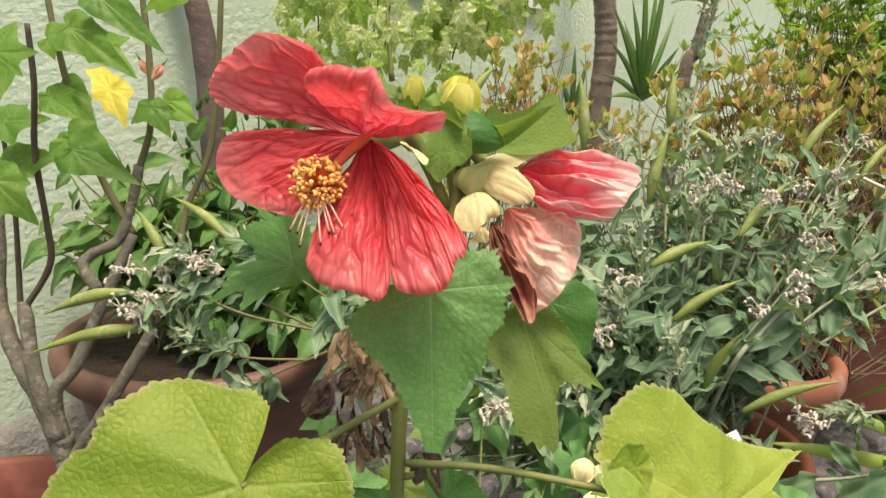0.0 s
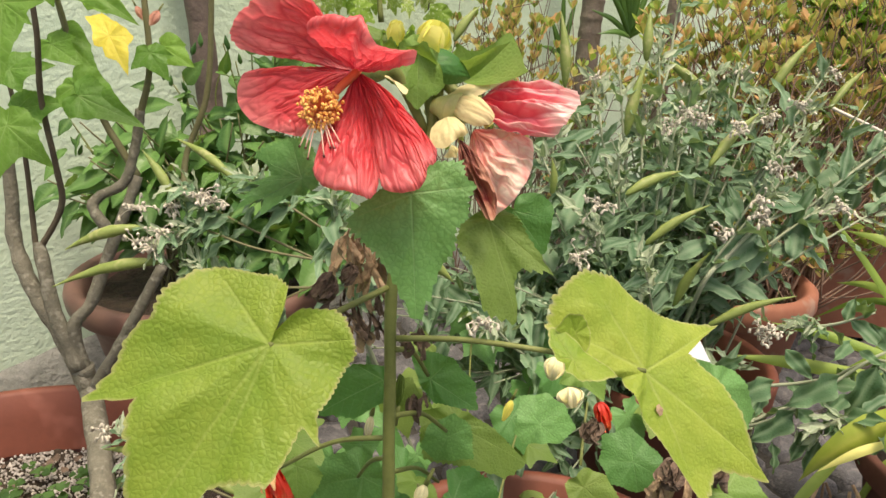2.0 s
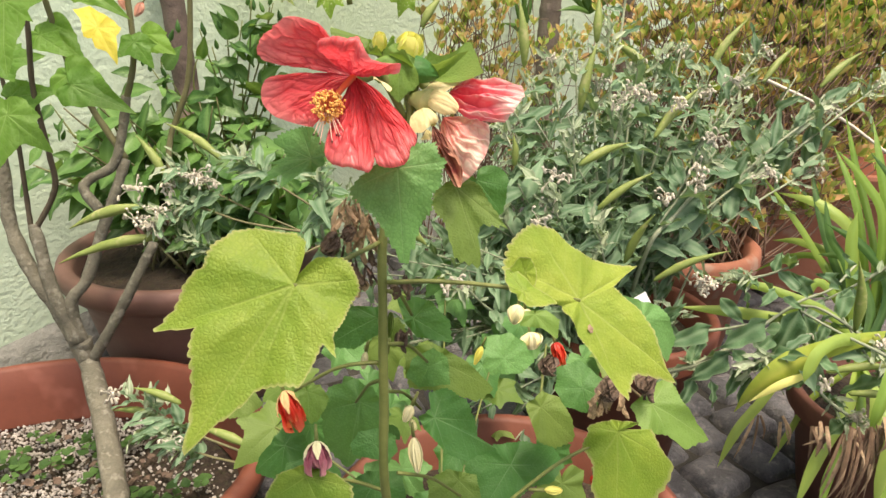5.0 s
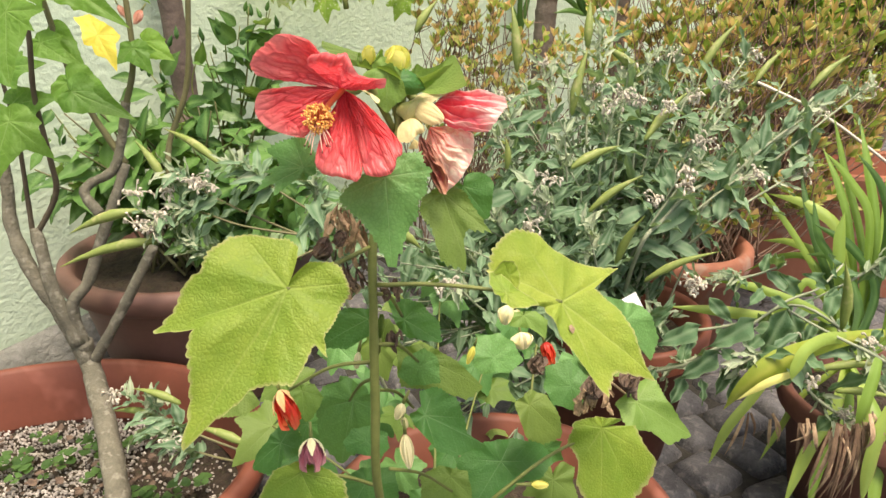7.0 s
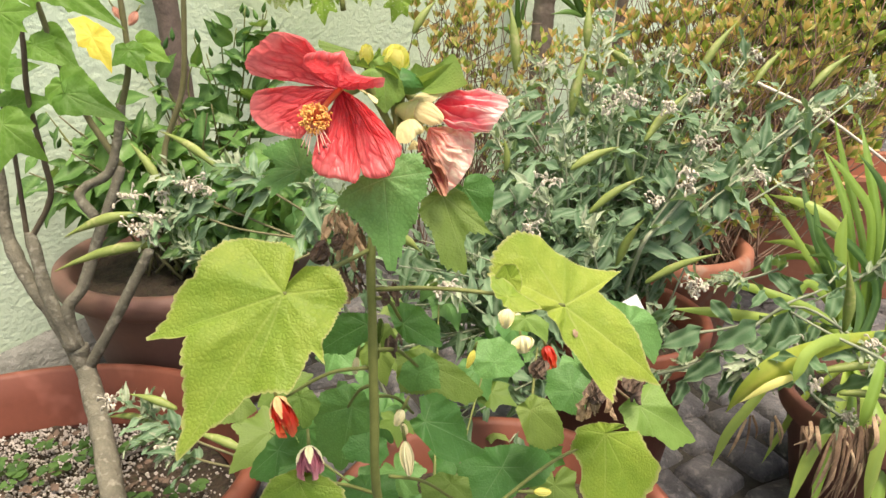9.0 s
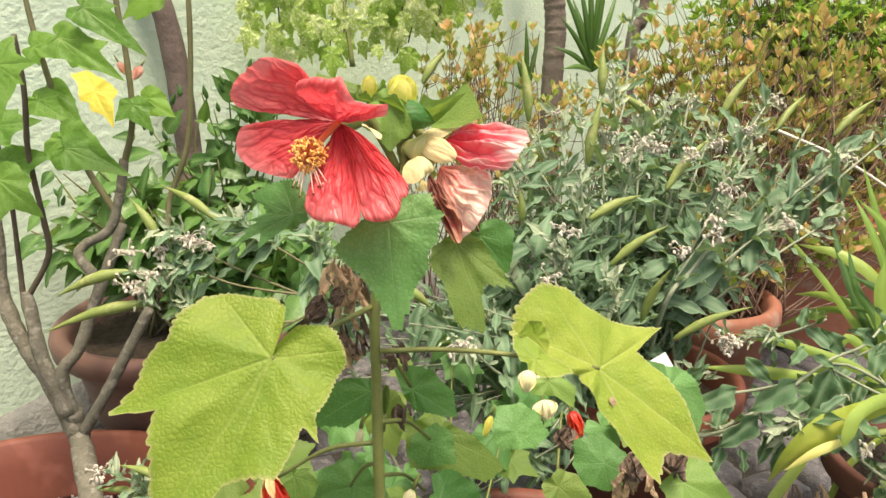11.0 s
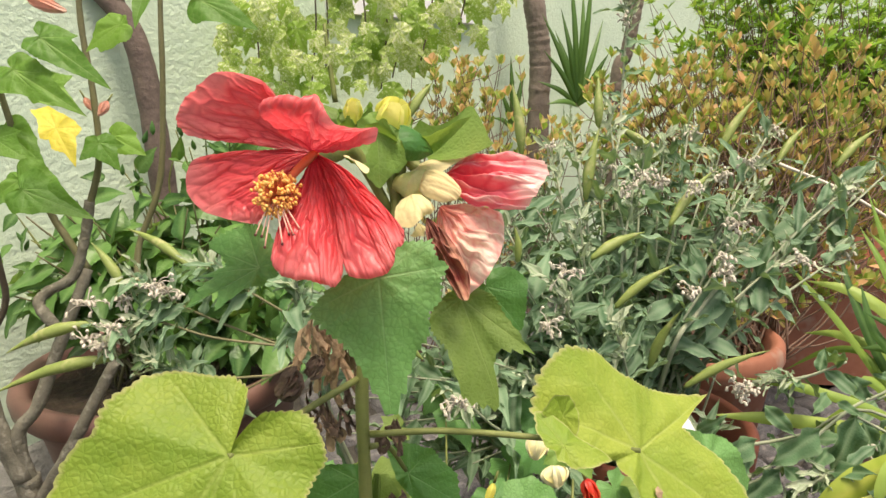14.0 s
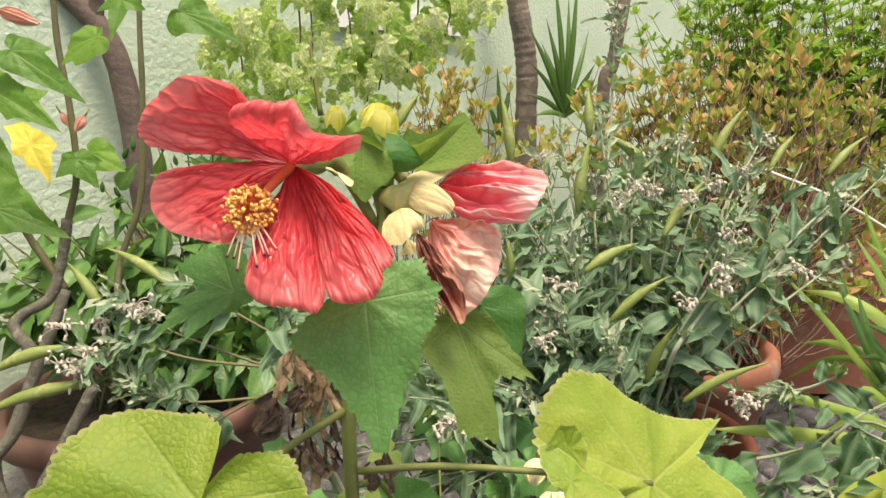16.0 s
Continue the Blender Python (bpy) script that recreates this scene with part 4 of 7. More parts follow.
# the open flower
C = (-0.0229, 0.19, 0.6752)
flower = part("flower", tube("flower", [(0.0016, 0.2230, 0.6466), (-0.0106, 0.2160, 0.6725), (-0.0176, 0.2080, 0.6735), C], 0.0018, 0.0042, STEM_GREEN, 8, 4), hero, None, "wide-open red five-petalled flower")
PETALS = [
    ((-0.0304, 0.188, 0.6896), (-0.0328, 0.18, 0.6937), (-0.0434, 0.188, 0.6788), (-0.0627, 0.187, 0.683), [(-0.037, 0.179, 0.6987), (-0.0433, 0.178, 0.7007), (-0.0506, 0.178, 0.7011), (-0.0581, 0.18, 0.6972), (-0.0641, 0.184, 0.6921), (-0.066, 0.186, 0.6875)], -0.002, 5, (0.94, 0.004, 1, 0.45, 1.1)),
    ((-0.0357, 0.182, 0.6821), (-0.0386, 0.17, 0.6913), (-0.014, 0.18, 0.6752), (-0.0012, 0.154, 0.6805), [(-0.0327, 0.164, 0.6913), (-0.0254, 0.161, 0.6905), (-0.0193, 0.163, 0.6922), (-0.0176, 0.16, 0.6875), (-0.0123, 0.158, 0.6838), (-0.0062, 0.154, 0.6826), (-0.0011, 0.152, 0.6834)], -0.003, 5, (0.86, 0.0022, -1, -0.1, 0.6)),
    ((-0.0406, 0.19, 0.6795), (-0.0624, 0.192, 0.6752), (-0.0366, 0.184, 0.6608), (-0.0423, 0.18, 0.6535), [(-0.0663, 0.194, 0.671), (-0.067, 0.192, 0.6637), (-0.0621, 0.188, 0.6575), (-0.0545, 0.184, 0.6551), (-0.0473, 0.181, 0.6538)], 0.003, 5, None),
    ((-0.0308, 0.178, 0.6627), (-0.0356, 0.17, 0.6502), (-0.0153, 0.178, 0.6631), (-0.0134, 0.16, 0.644), [(-0.0362, 0.1664, 0.6438), (-0.0335, 0.1634, 0.639), (-0.0266, 0.1594, 0.637), (-0.0205, 0.1564, 0.6366), (-0.0164, 0.1554, 0.6368), (-0.014, 0.1574, 0.6398)], 0.004, 5, (0.96, 0.002, -1, 0.0, 1.0)),
    ((-0.0168, 0.178, 0.6646), (-0.0137, 0.161, 0.644), (-0.007, 0.18, 0.6693), (0.006, 0.163, 0.6522), [(-0.0113, 0.1574, 0.6391), (-0.0055, 0.1554, 0.6381), (0.0001, 0.1554, 0.6393), (0.0027, 0.1564, 0.6422), (0.0033, 0.1584, 0.6463), (0.0057, 0.1604, 0.6488)], 0.004, 5, (0.96, 0.002, -1, 0.0, 1.0)),
]
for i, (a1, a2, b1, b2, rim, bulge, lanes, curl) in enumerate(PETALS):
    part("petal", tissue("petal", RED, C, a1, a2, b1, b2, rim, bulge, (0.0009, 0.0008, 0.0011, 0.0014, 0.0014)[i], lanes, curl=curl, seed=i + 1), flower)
BALL = V((-0.034, 0.173, 0.6637))
part("stamen_column", tube("stamen_column", [C, V(C).lerp(BALL, 0.5) + V(0, 0, 0.0008), BALL], 0.0017, 0.0012, COLUMN, 10, 6), flower, None, "coral stamen column")
rng = random.Random(4)
threads = []
v, f = lathe_data([(0.00003, -0.00042), (0.00046, -0.0003), (0.00058, 0), (0.00046, 0.0003), (0.00003, 0.00042)], 7, 1.3, 0.9)
grain = mesh_of("anther", v, f + [tuple(range(28, 35))], ANTHER)
for i in range(290):
    d = V(rng.gauss(0, 1), rng.gauss(0, 1), rng.gauss(0, 1)).normalized()
    p = BALL + d * 0.0073 * rng.uniform(0.6, 1.04) * (1 + 0.15 * noise.noise(d * 2)) + V(0, 0, 0.0006)
    k = rng.uniform(0.8, 1.25)
    part("anther", grain, flower, pose(*p, rng.uniform(0, 360), rng.uniform(0, 360), rng.uniform(0, 360)) @ Matrix.Diagonal((k, k, k, 1)))
    threads.append(tube_data([BALL, BALL.lerp(p, 0.5), p], 0.0002, 0.00015, 4, 2))
part("filament_tuft", merged("filament_tuft", threads, COLUMN), flower, None, "", "stuff")
for x, tip in enumerate(((-0.0407, 0.168, 0.6523), (-0.038, 0.167, 0.6484), (-0.0323, 0.166, 0.6494), (-0.0289, 0.168, 0.6516), (-0.0267, 0.169, 0.6528), (-0.0388, 0.168, 0.6518), (-0.0303, 0.168, 0.652))):
    mid = BALL.lerp(V(tip), 0.5) + V(0, -0.001, 0.001)
    part("style", tube("style", [BALL, mid, tip], 0.0003, 0.00025, STYLE, 6, 4), flower)
    v, f = lathe_data([(0.0001, -0.0005), (0.00045, -0.0002), (0.00045, 0.0002), (0.0001, 0.0005)], 8)
    part("stigma", mesh_of("stigma", v, f, STIGMA), flower, Matrix.Translation(tip), "dark red stigma")
for a1, a2, b1, b2, mid in (
    ((-0.0285, 0.2080, 0.6763), (-0.0327, 0.2000, 0.6767), (-0.0269, 0.2070, 0.6725), (-0.0294, 0.2000, 0.6740), (-0.0347, 0.1960, 0.6767)),
    ((-0.0121, 0.2100, 0.6734), (-0.0102, 0.2050, 0.6696), (-0.0103, 0.2100, 0.6714), (-0.0055, 0.2050, 0.6678), (-0.0070, 0.2030, 0.6662)),
    ((-0.0182, 0.2080, 0.6663), (-0.0192, 0.2000, 0.6631), (-0.0163, 0.2080, 0.6662), (-0.0155, 0.2000, 0.6633), (-0.0170, 0.1980, 0.6614))):
    part("sepal", petal("sepal", SEPAL, (-0.0193, 0.2060, 0.6734), a1, a2, b1, b2, mid, crease=0.0003, seed=3, nu=12, nv=10, frill=0), flower)

# the wilting flower
C2 = (0.0149, 0.2240, 0.6626)
wilt = part("wilting_flower", tube("wilting_flower", [(0.0056, 0.2240, 0.6527), (0.0070, 0.2260, 0.6691), C2], 0.0018, 0.003, STEM_GREEN, 8, 4), hero, None, "wilting pink flower with browned petals")
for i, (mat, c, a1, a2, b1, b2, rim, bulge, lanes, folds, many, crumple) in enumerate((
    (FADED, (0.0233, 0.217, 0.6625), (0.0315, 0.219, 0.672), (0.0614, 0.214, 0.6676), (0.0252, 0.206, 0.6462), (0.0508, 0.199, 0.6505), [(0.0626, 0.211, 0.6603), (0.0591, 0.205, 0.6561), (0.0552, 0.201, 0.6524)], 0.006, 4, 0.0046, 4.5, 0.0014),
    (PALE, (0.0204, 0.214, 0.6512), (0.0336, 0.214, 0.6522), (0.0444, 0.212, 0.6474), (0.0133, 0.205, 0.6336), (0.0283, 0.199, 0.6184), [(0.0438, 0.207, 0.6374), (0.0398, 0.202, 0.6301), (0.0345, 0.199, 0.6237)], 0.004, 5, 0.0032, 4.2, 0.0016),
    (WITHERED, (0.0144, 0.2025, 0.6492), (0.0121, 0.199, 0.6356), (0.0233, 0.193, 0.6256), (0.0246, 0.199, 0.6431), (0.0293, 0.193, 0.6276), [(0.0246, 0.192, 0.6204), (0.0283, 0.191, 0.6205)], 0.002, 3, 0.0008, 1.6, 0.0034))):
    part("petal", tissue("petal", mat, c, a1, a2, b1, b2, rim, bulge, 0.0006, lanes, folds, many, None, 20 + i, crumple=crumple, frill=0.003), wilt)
part("calyx", tube("calyx", [(0.0012, 0.226, 0.656), (0.0059, 0.223, 0.6589), (0.01, 0.219, 0.6588), (0.0136, 0.215, 0.658)], 0.0019, 0.0078, CALYX, 14, 5), wilt, None, "pale green calyx cup")
for i, (c, a1, a2, b1, b2, mid, bulge, curl) in enumerate((
    ((0.0106, 0.222, 0.6626), (0.0209, 0.214, 0.6695), (0.0277, 0.205, 0.6591), (0.0104, 0.212, 0.6556), (0.0207, 0.203, 0.6544), [(0.0286, 0.202, 0.6566), (0.0262, 0.2015, 0.6545)], 0.003, (0.9, 0.003, -1, 0.0, 1.0)),
    ((0.0105, 0.214, 0.6553), (0.0125, 0.204, 0.6597), (0.0181, 0.199, 0.6528), (0.0011, 0.205, 0.6566), (0.0031, 0.199, 0.647), [(0.0150, 0.1975, 0.6485), (0.0095, 0.197, 0.6462)], 0.002, (0.8, 0.0025, -1, -0.2, 0.5)),
    ((0.0117, 0.212, 0.6453), (0.0144, 0.207, 0.645), (0.0147, 0.205, 0.6441), (0.0089, 0.207, 0.6426), (0.0083, 0.205, 0.6412), [(0.0130, 0.2042, 0.6410)], 0.001, None),
    ((0.0051, 0.228, 0.6558), (0.0114, 0.226, 0.6695), (0.0333, 0.22, 0.6706), (0.0085, 0.214, 0.6599), (0.0209, 0.21, 0.6636), [(0.0320, 0.217, 0.6690), (0.0270, 0.213, 0.6655)], 0.003, (0.92, 0.003, -1, 0.0, 0.6)))):
    part("sepal", tissue("sepal", SEPAL, c, a1, a2, b1, b2, mid, bulge, 0.0003, 3, curl=curl, seed=30 + i, nu=30, nv=36, frill=0.0015, swell=0.0005), wilt, None, "cream yellow sepal")

# leaves and buds at the top
for mat, c, a1, a2, b1, b2, mid in (
    (HERO, (0.0188, 0.2140, 0.6715), (0.0135, 0.2120, 0.6825), (0.0065, 0.2100, 0.6827), (0.0124, 0.2060, 0.6686), (0.0087, 0.2060, 0.6700), (0.0049, 0.2060, 0.6762)),
    (SPRING, (0.0162, 0.2220, 0.6689), (0.0086, 0.2260, 0.6768), (0.0144, 0.2240, 0.6839), (0.0280, 0.2080, 0.6672), (0.0405, 0.2040, 0.6749), [(0.0183, 0.2220, 0.6814), (0.0246, 0.2190, 0.6831), (0.0321, 0.2160, 0.6887), (0.0361, 0.2090, 0.6813)]),
    (SPRING, (0.0132, 0.222, 0.6684), (0.0038, 0.216, 0.6739), (0.0073, 0.212, 0.6797), (0.0207, 0.212, 0.6711), (0.0332, 0.206, 0.6861), [(0.0155, 0.207, 0.6771), (0.0239, 0.205, 0.6795)]),
    (OLIVE, (-0.0026, 0.2360, 0.6825), (-0.0109, 0.2400, 0.6870), (-0.0383, 0.2450, 0.6950), (-0.0134, 0.2350, 0.6779), (-0.0274, 0.2350, 0.6848), (-0.0364, 0.2420, 0.6882))):
    part("leaf", petal("leaf", mat, c, a1, a2, b1, b2, mid, bulge=0.004, crease=0.0006, seed=41, nu=24, nv=24, frill=0.002), hero)
hero_leaf((-0.0024, 0.2220, 0.6800), [(-0.0016, 0.2120, 0.6606), (0.0075, 0.2220, 0.6771), (-0.0103, 0.2250, 0.6832), (0.0057, 0.2150, 0.6661), (-0.0000, 0.2280, 0.6867)], (48, 56, 56, 50, 60), (0.15, -0.9, 0.4), SPRING, None, "", teeth=40, seed=44)
for i, (foot, tip, wide) in enumerate((((-0.0128, 0.2360, 0.6816), (-0.0114, 0.2320, 0.6906), 0.0044), ((0.0015, 0.2300, 0.6794), (0.0055, 0.2260, 0.6899), 0.0082))):
    bud = part("flower_bud", tube("flower_bud", [(-0.0008, 0.2280, 0.6692), foot], 0.0015, 0.002, STEM_GREEN, 6, 4), hero, None, "lemon-yellow flower bud")
    for k in range(4):
        up = V(tip) - V(foot)
        out = Matrix.Rotation(k * 1.5708 + 0.5, 3, up.normalized()) @ up.orthogonal().normalized() * wide * 1.5
        side = up.normalized().cross(out)
        f0 = V(foot) - up * 0.12
        v, fc, al, ac = loft_data(f0, f0 + up * 0.2 + out + side, f0 + up * 0.62 + out * 0.8 + side * 0.25, f0 + up * 0.2 + out - side, f0 + up * 0.62 + out * 0.8 - side * 0.25, f0 + up * 0.85 + out * 0.85, crease=0.0004, nu=12, nv=12, seed=k, frill=0.001)
        part("sepal", mesh_of("sepal", v, fc, SPRING, vein=[0.0] * len(al)), bud)
    for k in range(5):
        m = Matrix.Rotation(k * 1.2566, 4, (V(tip) - V(foot)).normalized())
        ax = (V(tip) - V(foot)).normalized()
        out = m.to_3x3() @ ax.orthogonal().normalized()
        side = ax.cross(out)
        f0, t0 = V(foot), V(tip)
        v, fc, al, ac = loft_data(f0, f0 + ax * 0.004 + out * wide + side * wide, t0 + out * wide * 0.5 + side * wide * 0.5, f0 + ax * 0.004 + out * wide - side * wide, t0 + out * wide * 0.5 - side * wide * 0.5, t0 + ax * 0.002 + out * wide * 0.4, bulge=0, crease=0.0004, nu=14, nv=10, seed=k, frill=0.001)
        part("bud_scale", mesh_of("bud_scale", v, fc, LEMON, vein=[0.0] * len(al)), bud)

# lower leaves, buds and flowers of the same plant
rng = random.Random(17)
SMALL = [lobed("leaf", [(0, 0.04, 32), (58, 0.031, 36), (-58, 0.031, 36), (120, 0.024, 50), (-120, 0.024, 50)], mat, teeth=44, tooth=0.05, cup=0.25, wave=0.06, quilt=0.015, notch=180, rings=7, spokes=132, seed=90 + k) for k, mat in enumerate((HERO, HERO, OLIVE, HERO, OLIVE, HERO))]
for i in range(42):
    p = V(rng.uniform(-0.14, 0.22), rng.uniform(0.34, 0.56), rng.uniform(0.2, 0.43))
    if p.x > 0.03 and p.z > 0.3:
        p.y += 0.14
        p.z -= 0.05
    q = p + V(rng.uniform(-0.6, 0.6), rng.uniform(-0.8, 0.1), rng.uniform(-1, 0.1)).normalized()
    part("leaf", rng.choice(SMALL), hero, aim(p, q, (rng.uniform(-0.5, 0.5), -0.8, 0.8), rng.uniform(0.6, 1.15)))
    if i % 9 == 0:
        root = V(0.02, 0.28, 0.2 + 0.5 * (p.z - 0.2))
        part("leaf_stalk", tube("leaf_stalk", [root, root.lerp(p, 0.5) + V(0, 0, 0.015), p], 0.0013, 0.0009, STEM_GREEN, 6, 4), hero)


def scaled_bud(owner, foot, tip, wide, mat, name="flower_bud", label="", flare=0.0, scales=5, crease=0.0004):
    f0, t0 = V(foot), V(tip)
    ax = (t0 - f0).normalized()
    span_ = (t0 - f0).length
    bud = part(name, tube(name, [f0 - ax * 0.01, f0], 0.0009, 0.0014, STEM_GREEN, 6, 2), owner, None, label)
    for k in range(scales):
        out = Matrix.Rotation(k * 6.2832 / scales, 3, ax) @ ax.orthogonal().normalized()
        side = ax.cross(out)
        w = wide * 1.2
        a1, b1 = f0 + ax * span_ * 0.3 + out * w + side * w, f0 + ax * span_ * 0.3 + out * w - side * w
        hem = w * (3.4 / scales if flare else 0.35)
        end = t0 + (ax * span_ * 0.16 * math.sin(k * 2.4) + side * w * 0.25 * math.cos(k * 3.1) if flare else V(0, 0, 0))
        a2, b2 = end + out * (0.001 + flare) + side * hem, end + out * (0.001 + flare) - side * hem
        v, fc, al, ac = loft_data(f0, a1, a2, b1, b2, end + out * (0.0005 + flare * 0.7) + ax * span_ * 0.1, bulge=0, crease=crease, nu=14, nv=14, seed=k + wide * 999, frill=0.0025 if flare else 0.001)
        part("bud_scale" if flare == 0 else "petal", mesh_of("bud_scale", v, fc, mat, along=al, across=ac, vein=[0.0] * len(al)), bud)
    return bud


for foot, tip, wide, mat in (((0.1097, 0.4000, 0.4201), (0.1116, 0.3900, 0.4087), 0.0115, BUD), ((0.0910, 0.3600, 0.4689), (0.0873, 0.3550, 0.4542), 0.0082, BUD), ((0.0970, 0.3600, 0.4644), (0.0989, 0.3600, 0.4523), 0.006, BUD), ((0.0005, 0.2350, 0.4595), (-0.0044, 0.2330, 0.4492), 0.0038, BUD), ((-0.0006, 0.2370, 0.4471), (0.0019, 0.2350, 0.4400), 0.0026, BUD), ((0.0010, 0.2300, 0.4382), (0.0031, 0.2250, 0.4155), 0.0052, BUD), ((0.0834, 0.2000, 0.4161), (0.0940, 0.2000, 0.4154), 0.0028, LEMON), ((0.0686, 0.4200, 0.3958), (0.0621, 0.4200, 0.3769), 0.0038, LEMON), ((-0.0120, 0.2100, 0.5236), (-0.0104, 0.2100, 0.5389), 0.002, OLIVE), ((-0.0288, 0.2500, 0.4924), (-0.0314, 0.2500, 0.4800), 0.0025, BUD)):
    scaled_bud(hero, foot, tip, wide, mat, label="closed cream flower bud")
for foot, tip, wide, mat, flare, label in (((-0.0840, 0.2450, 0.4675), (-0.0758, 0.2350, 0.4485), 0.0055, SCARLET, 0.0055, "half-open hanging red flower"), ((-0.0592, 0.2100, 0.4533), (-0.0580, 0.2000, 0.4395), 0.0052, PURPLE, 0.006, "dried purple hanging flower"), ((0.1264, 0.3700, 0.4257), (0.1325, 0.3650, 0.4083), 0.0048, SCARLET, 0.001, "small red hanging flower"), ((0.1833, 0.4000, 0.2529), (0.1873, 0.4000, 0.2379), 0.004, SCARLET, 0.001, "small red hanging flower")):
    fl = scaled_bud(hero, foot, tip, wide, mat, "hanging_flower", label, flare, 8 if flare > 0.002 else 5, 0.0016)
    ax = (V(tip) - V(foot)).normalized()
    reach = (V(tip) - V(foot)).length
    for k in range(5):
        out = Matrix.Rotation(k * 1.2566 + 0.4, 3, ax) @ ax.orthogonal().normalized()
        side = ax.cross(out)
        w = wide * 1.25
        cap = V(foot) + ax * reach * (0.5 + 0.14 * math.sin(k * 2.3)) + out * w * (1.25 if flare > 0.002 else 0.9)
        v, fc, al, ac = loft_data(foot, V(foot) + ax * reach * 0.12 + out * w + side * w * 0.75, cap + side * w * 0.16, V(foot) + ax * reach * 0.12 + out * w - side * w * 0.75, cap - side * w * 0.16, cap + out * w * 0.12 + ax * reach * 0.14, crease=0.0007, nu=12, nv=10, seed=k, frill=0.0012)
        part("sepal", mesh_of("sepal", v, fc, BUD if mat == PURPLE else (PEACH if flare > 0.002 else SCARLET), along=al, across=ac, vein=[0.0] * len(al)), fl)


def dry_clump(owner, low, high, size, count, seed, mat=DRY, thin=0.1):
    """Shrivelled petals that hang in twisted strips from places between the corners low and high."""
    r = random.Random(seed)
    for i in range(count):
        a = V(*[r.uniform(p, q) for p, q in zip(low, high)])
        d = V(r.gauss(0, 0.28), r.gauss(0, 0.25), -1).normalized() * size * r.uniform(0.5, 1.25)
        s = d.cross(V(r.gauss(0, 0.7), -1, 0)).normalized() * size * thin * r.uniform(0.5, 1.3)
        b = a + d * 0.5 + V(r.gauss(0, 0.16), r.gauss(0, 0.16), 0) * size
        s2 = Matrix.Rotation(r.gauss(0, 0.9), 3, d.normalized()) @ s
        v, fc, al, ac = loft_data(a, b + s, a + d + s2 * 0.6, b - s, a + d - s2 * 0.6, a + d * 1.06, bulge=r.uniform(-0.12, 0.12) * size, crease=size * 0.05, nu=16, nv=8, seed=seed + i, frill=size * 0.12, count=3, sharp=True, wrinkle=4.0)
        part("dry_petal", mesh_of("dry_petal", v, fc, mat, along=al, across=ac), owner)


def dry_head(owner, centre, radius, seed, mat):
    """A dark crinkled seed head: curled scales in layers round a centre."""
    r, c = random.Random(seed), V(centre)
    for i in range(16):
        ax = V(r.gauss(0, 1), r.gauss(0, 1) - 0.5, r.gauss(0, 1)).normalized()
        s, t = ax.orthogonal().normalized(), ax.cross(ax.orthogonal().normalized())
        k = radius * r.uniform(0.75, 1.05)
        f = c + (ax * -0.3 - s * 0.9) * k
        v, fc, al, ac = loft_data(f, c + (ax * 0.8 - s * 0.6 + t * 0.7) * k, c + (ax * 0.85 + s * 0.6 + t * 0.4) * k, c + (ax * 0.8 - s * 0.6 - t * 0.7) * k, c + (ax * 0.85 + s * 0.6 - t * 0.4) * k, c + (ax * 0.6 + s * 1.0) * k, crease=radius * 0.1, nu=14, nv=12, seed=seed + i, frill=radius * 0.3, count=4, sharp=True, wrinkle=2.0)
        part("dry_scale", mesh_of("dry_scale", v, fc, mat, along=al, across=ac), owner)


dead = part("dead_flower", tube("dead_flower", [(-0.0152, 0.2100, 0.5792), (-0.0244, 0.2250, 0.5900), (-0.0290, 0.2300, 0.6060)], 0.0012, 0.001, DRY, 6, 4), hero, None, "shrivelled brown seed heads on the stem")
dry_clump(dead, (-0.0385, 0.2350, 0.5860), (-0.0190, 0.2150, 0.6060), 0.021, 26, 3)
dry_clump(dead, (-0.0370, 0.2300, 0.5650), (-0.0190, 0.2120, 0.5800), 0.015, 18, 4, HUSK)
dry_clump(dead, (-0.0420, 0.2400, 0.5560), (-0.0270, 0.2250, 0.5640), 0.013, 12, 5, DRY, 0.35)
dry_clump(dead, (-0.0080, 0.2200, 0.5560), (0.0020, 0.2050, 0.5610), 0.009, 10, 6, HUSK, 0.3)
dry_clump(dead, (-0.0090, 0.2250, 0.5180), (0.0020, 0.2150, 0.5250), 0.010, 10, 7, HUSK, 0.3)
dry_head(dead, (-0.0400, 0.2000, 0.5870), 0.0058, 31, HUSK)
dry_head(dead, (-0.0320, 0.2080, 0.5900), 0.0045, 32, HUSK)
dead2 = part("dead_flower", tube("dead_flower", [(0.1687, 0.2700, 0.4345), (0.1480, 0.2500, 0.4600)], 0.001, 0.001, DRY, 6, 4), hero, None, "shrivelled brown seed heads")
dry_head(dead2, (0.1330, 0.2400, 0.4640), 0.0095, 33, HUSK)
dry_clump(dead2, (0.1220, 0.2450, 0.4560), (0.1420, 0.2350, 0.4680), 0.017, 16, 8, DRY, 0.2)
dry_head(dead2, (0.1600, 0.2450, 0.4660), 0.0085, 34, HUSK)
dry_clump(dead2, (0.1540, 0.2500, 0.4620), (0.1680, 0.2400, 0.4680), 0.015, 8, 9, HUSK, 0.2)
dry_head(dead2, (0.1130, 0.3300, 0.4280), 0.0085, 35, HUSK)

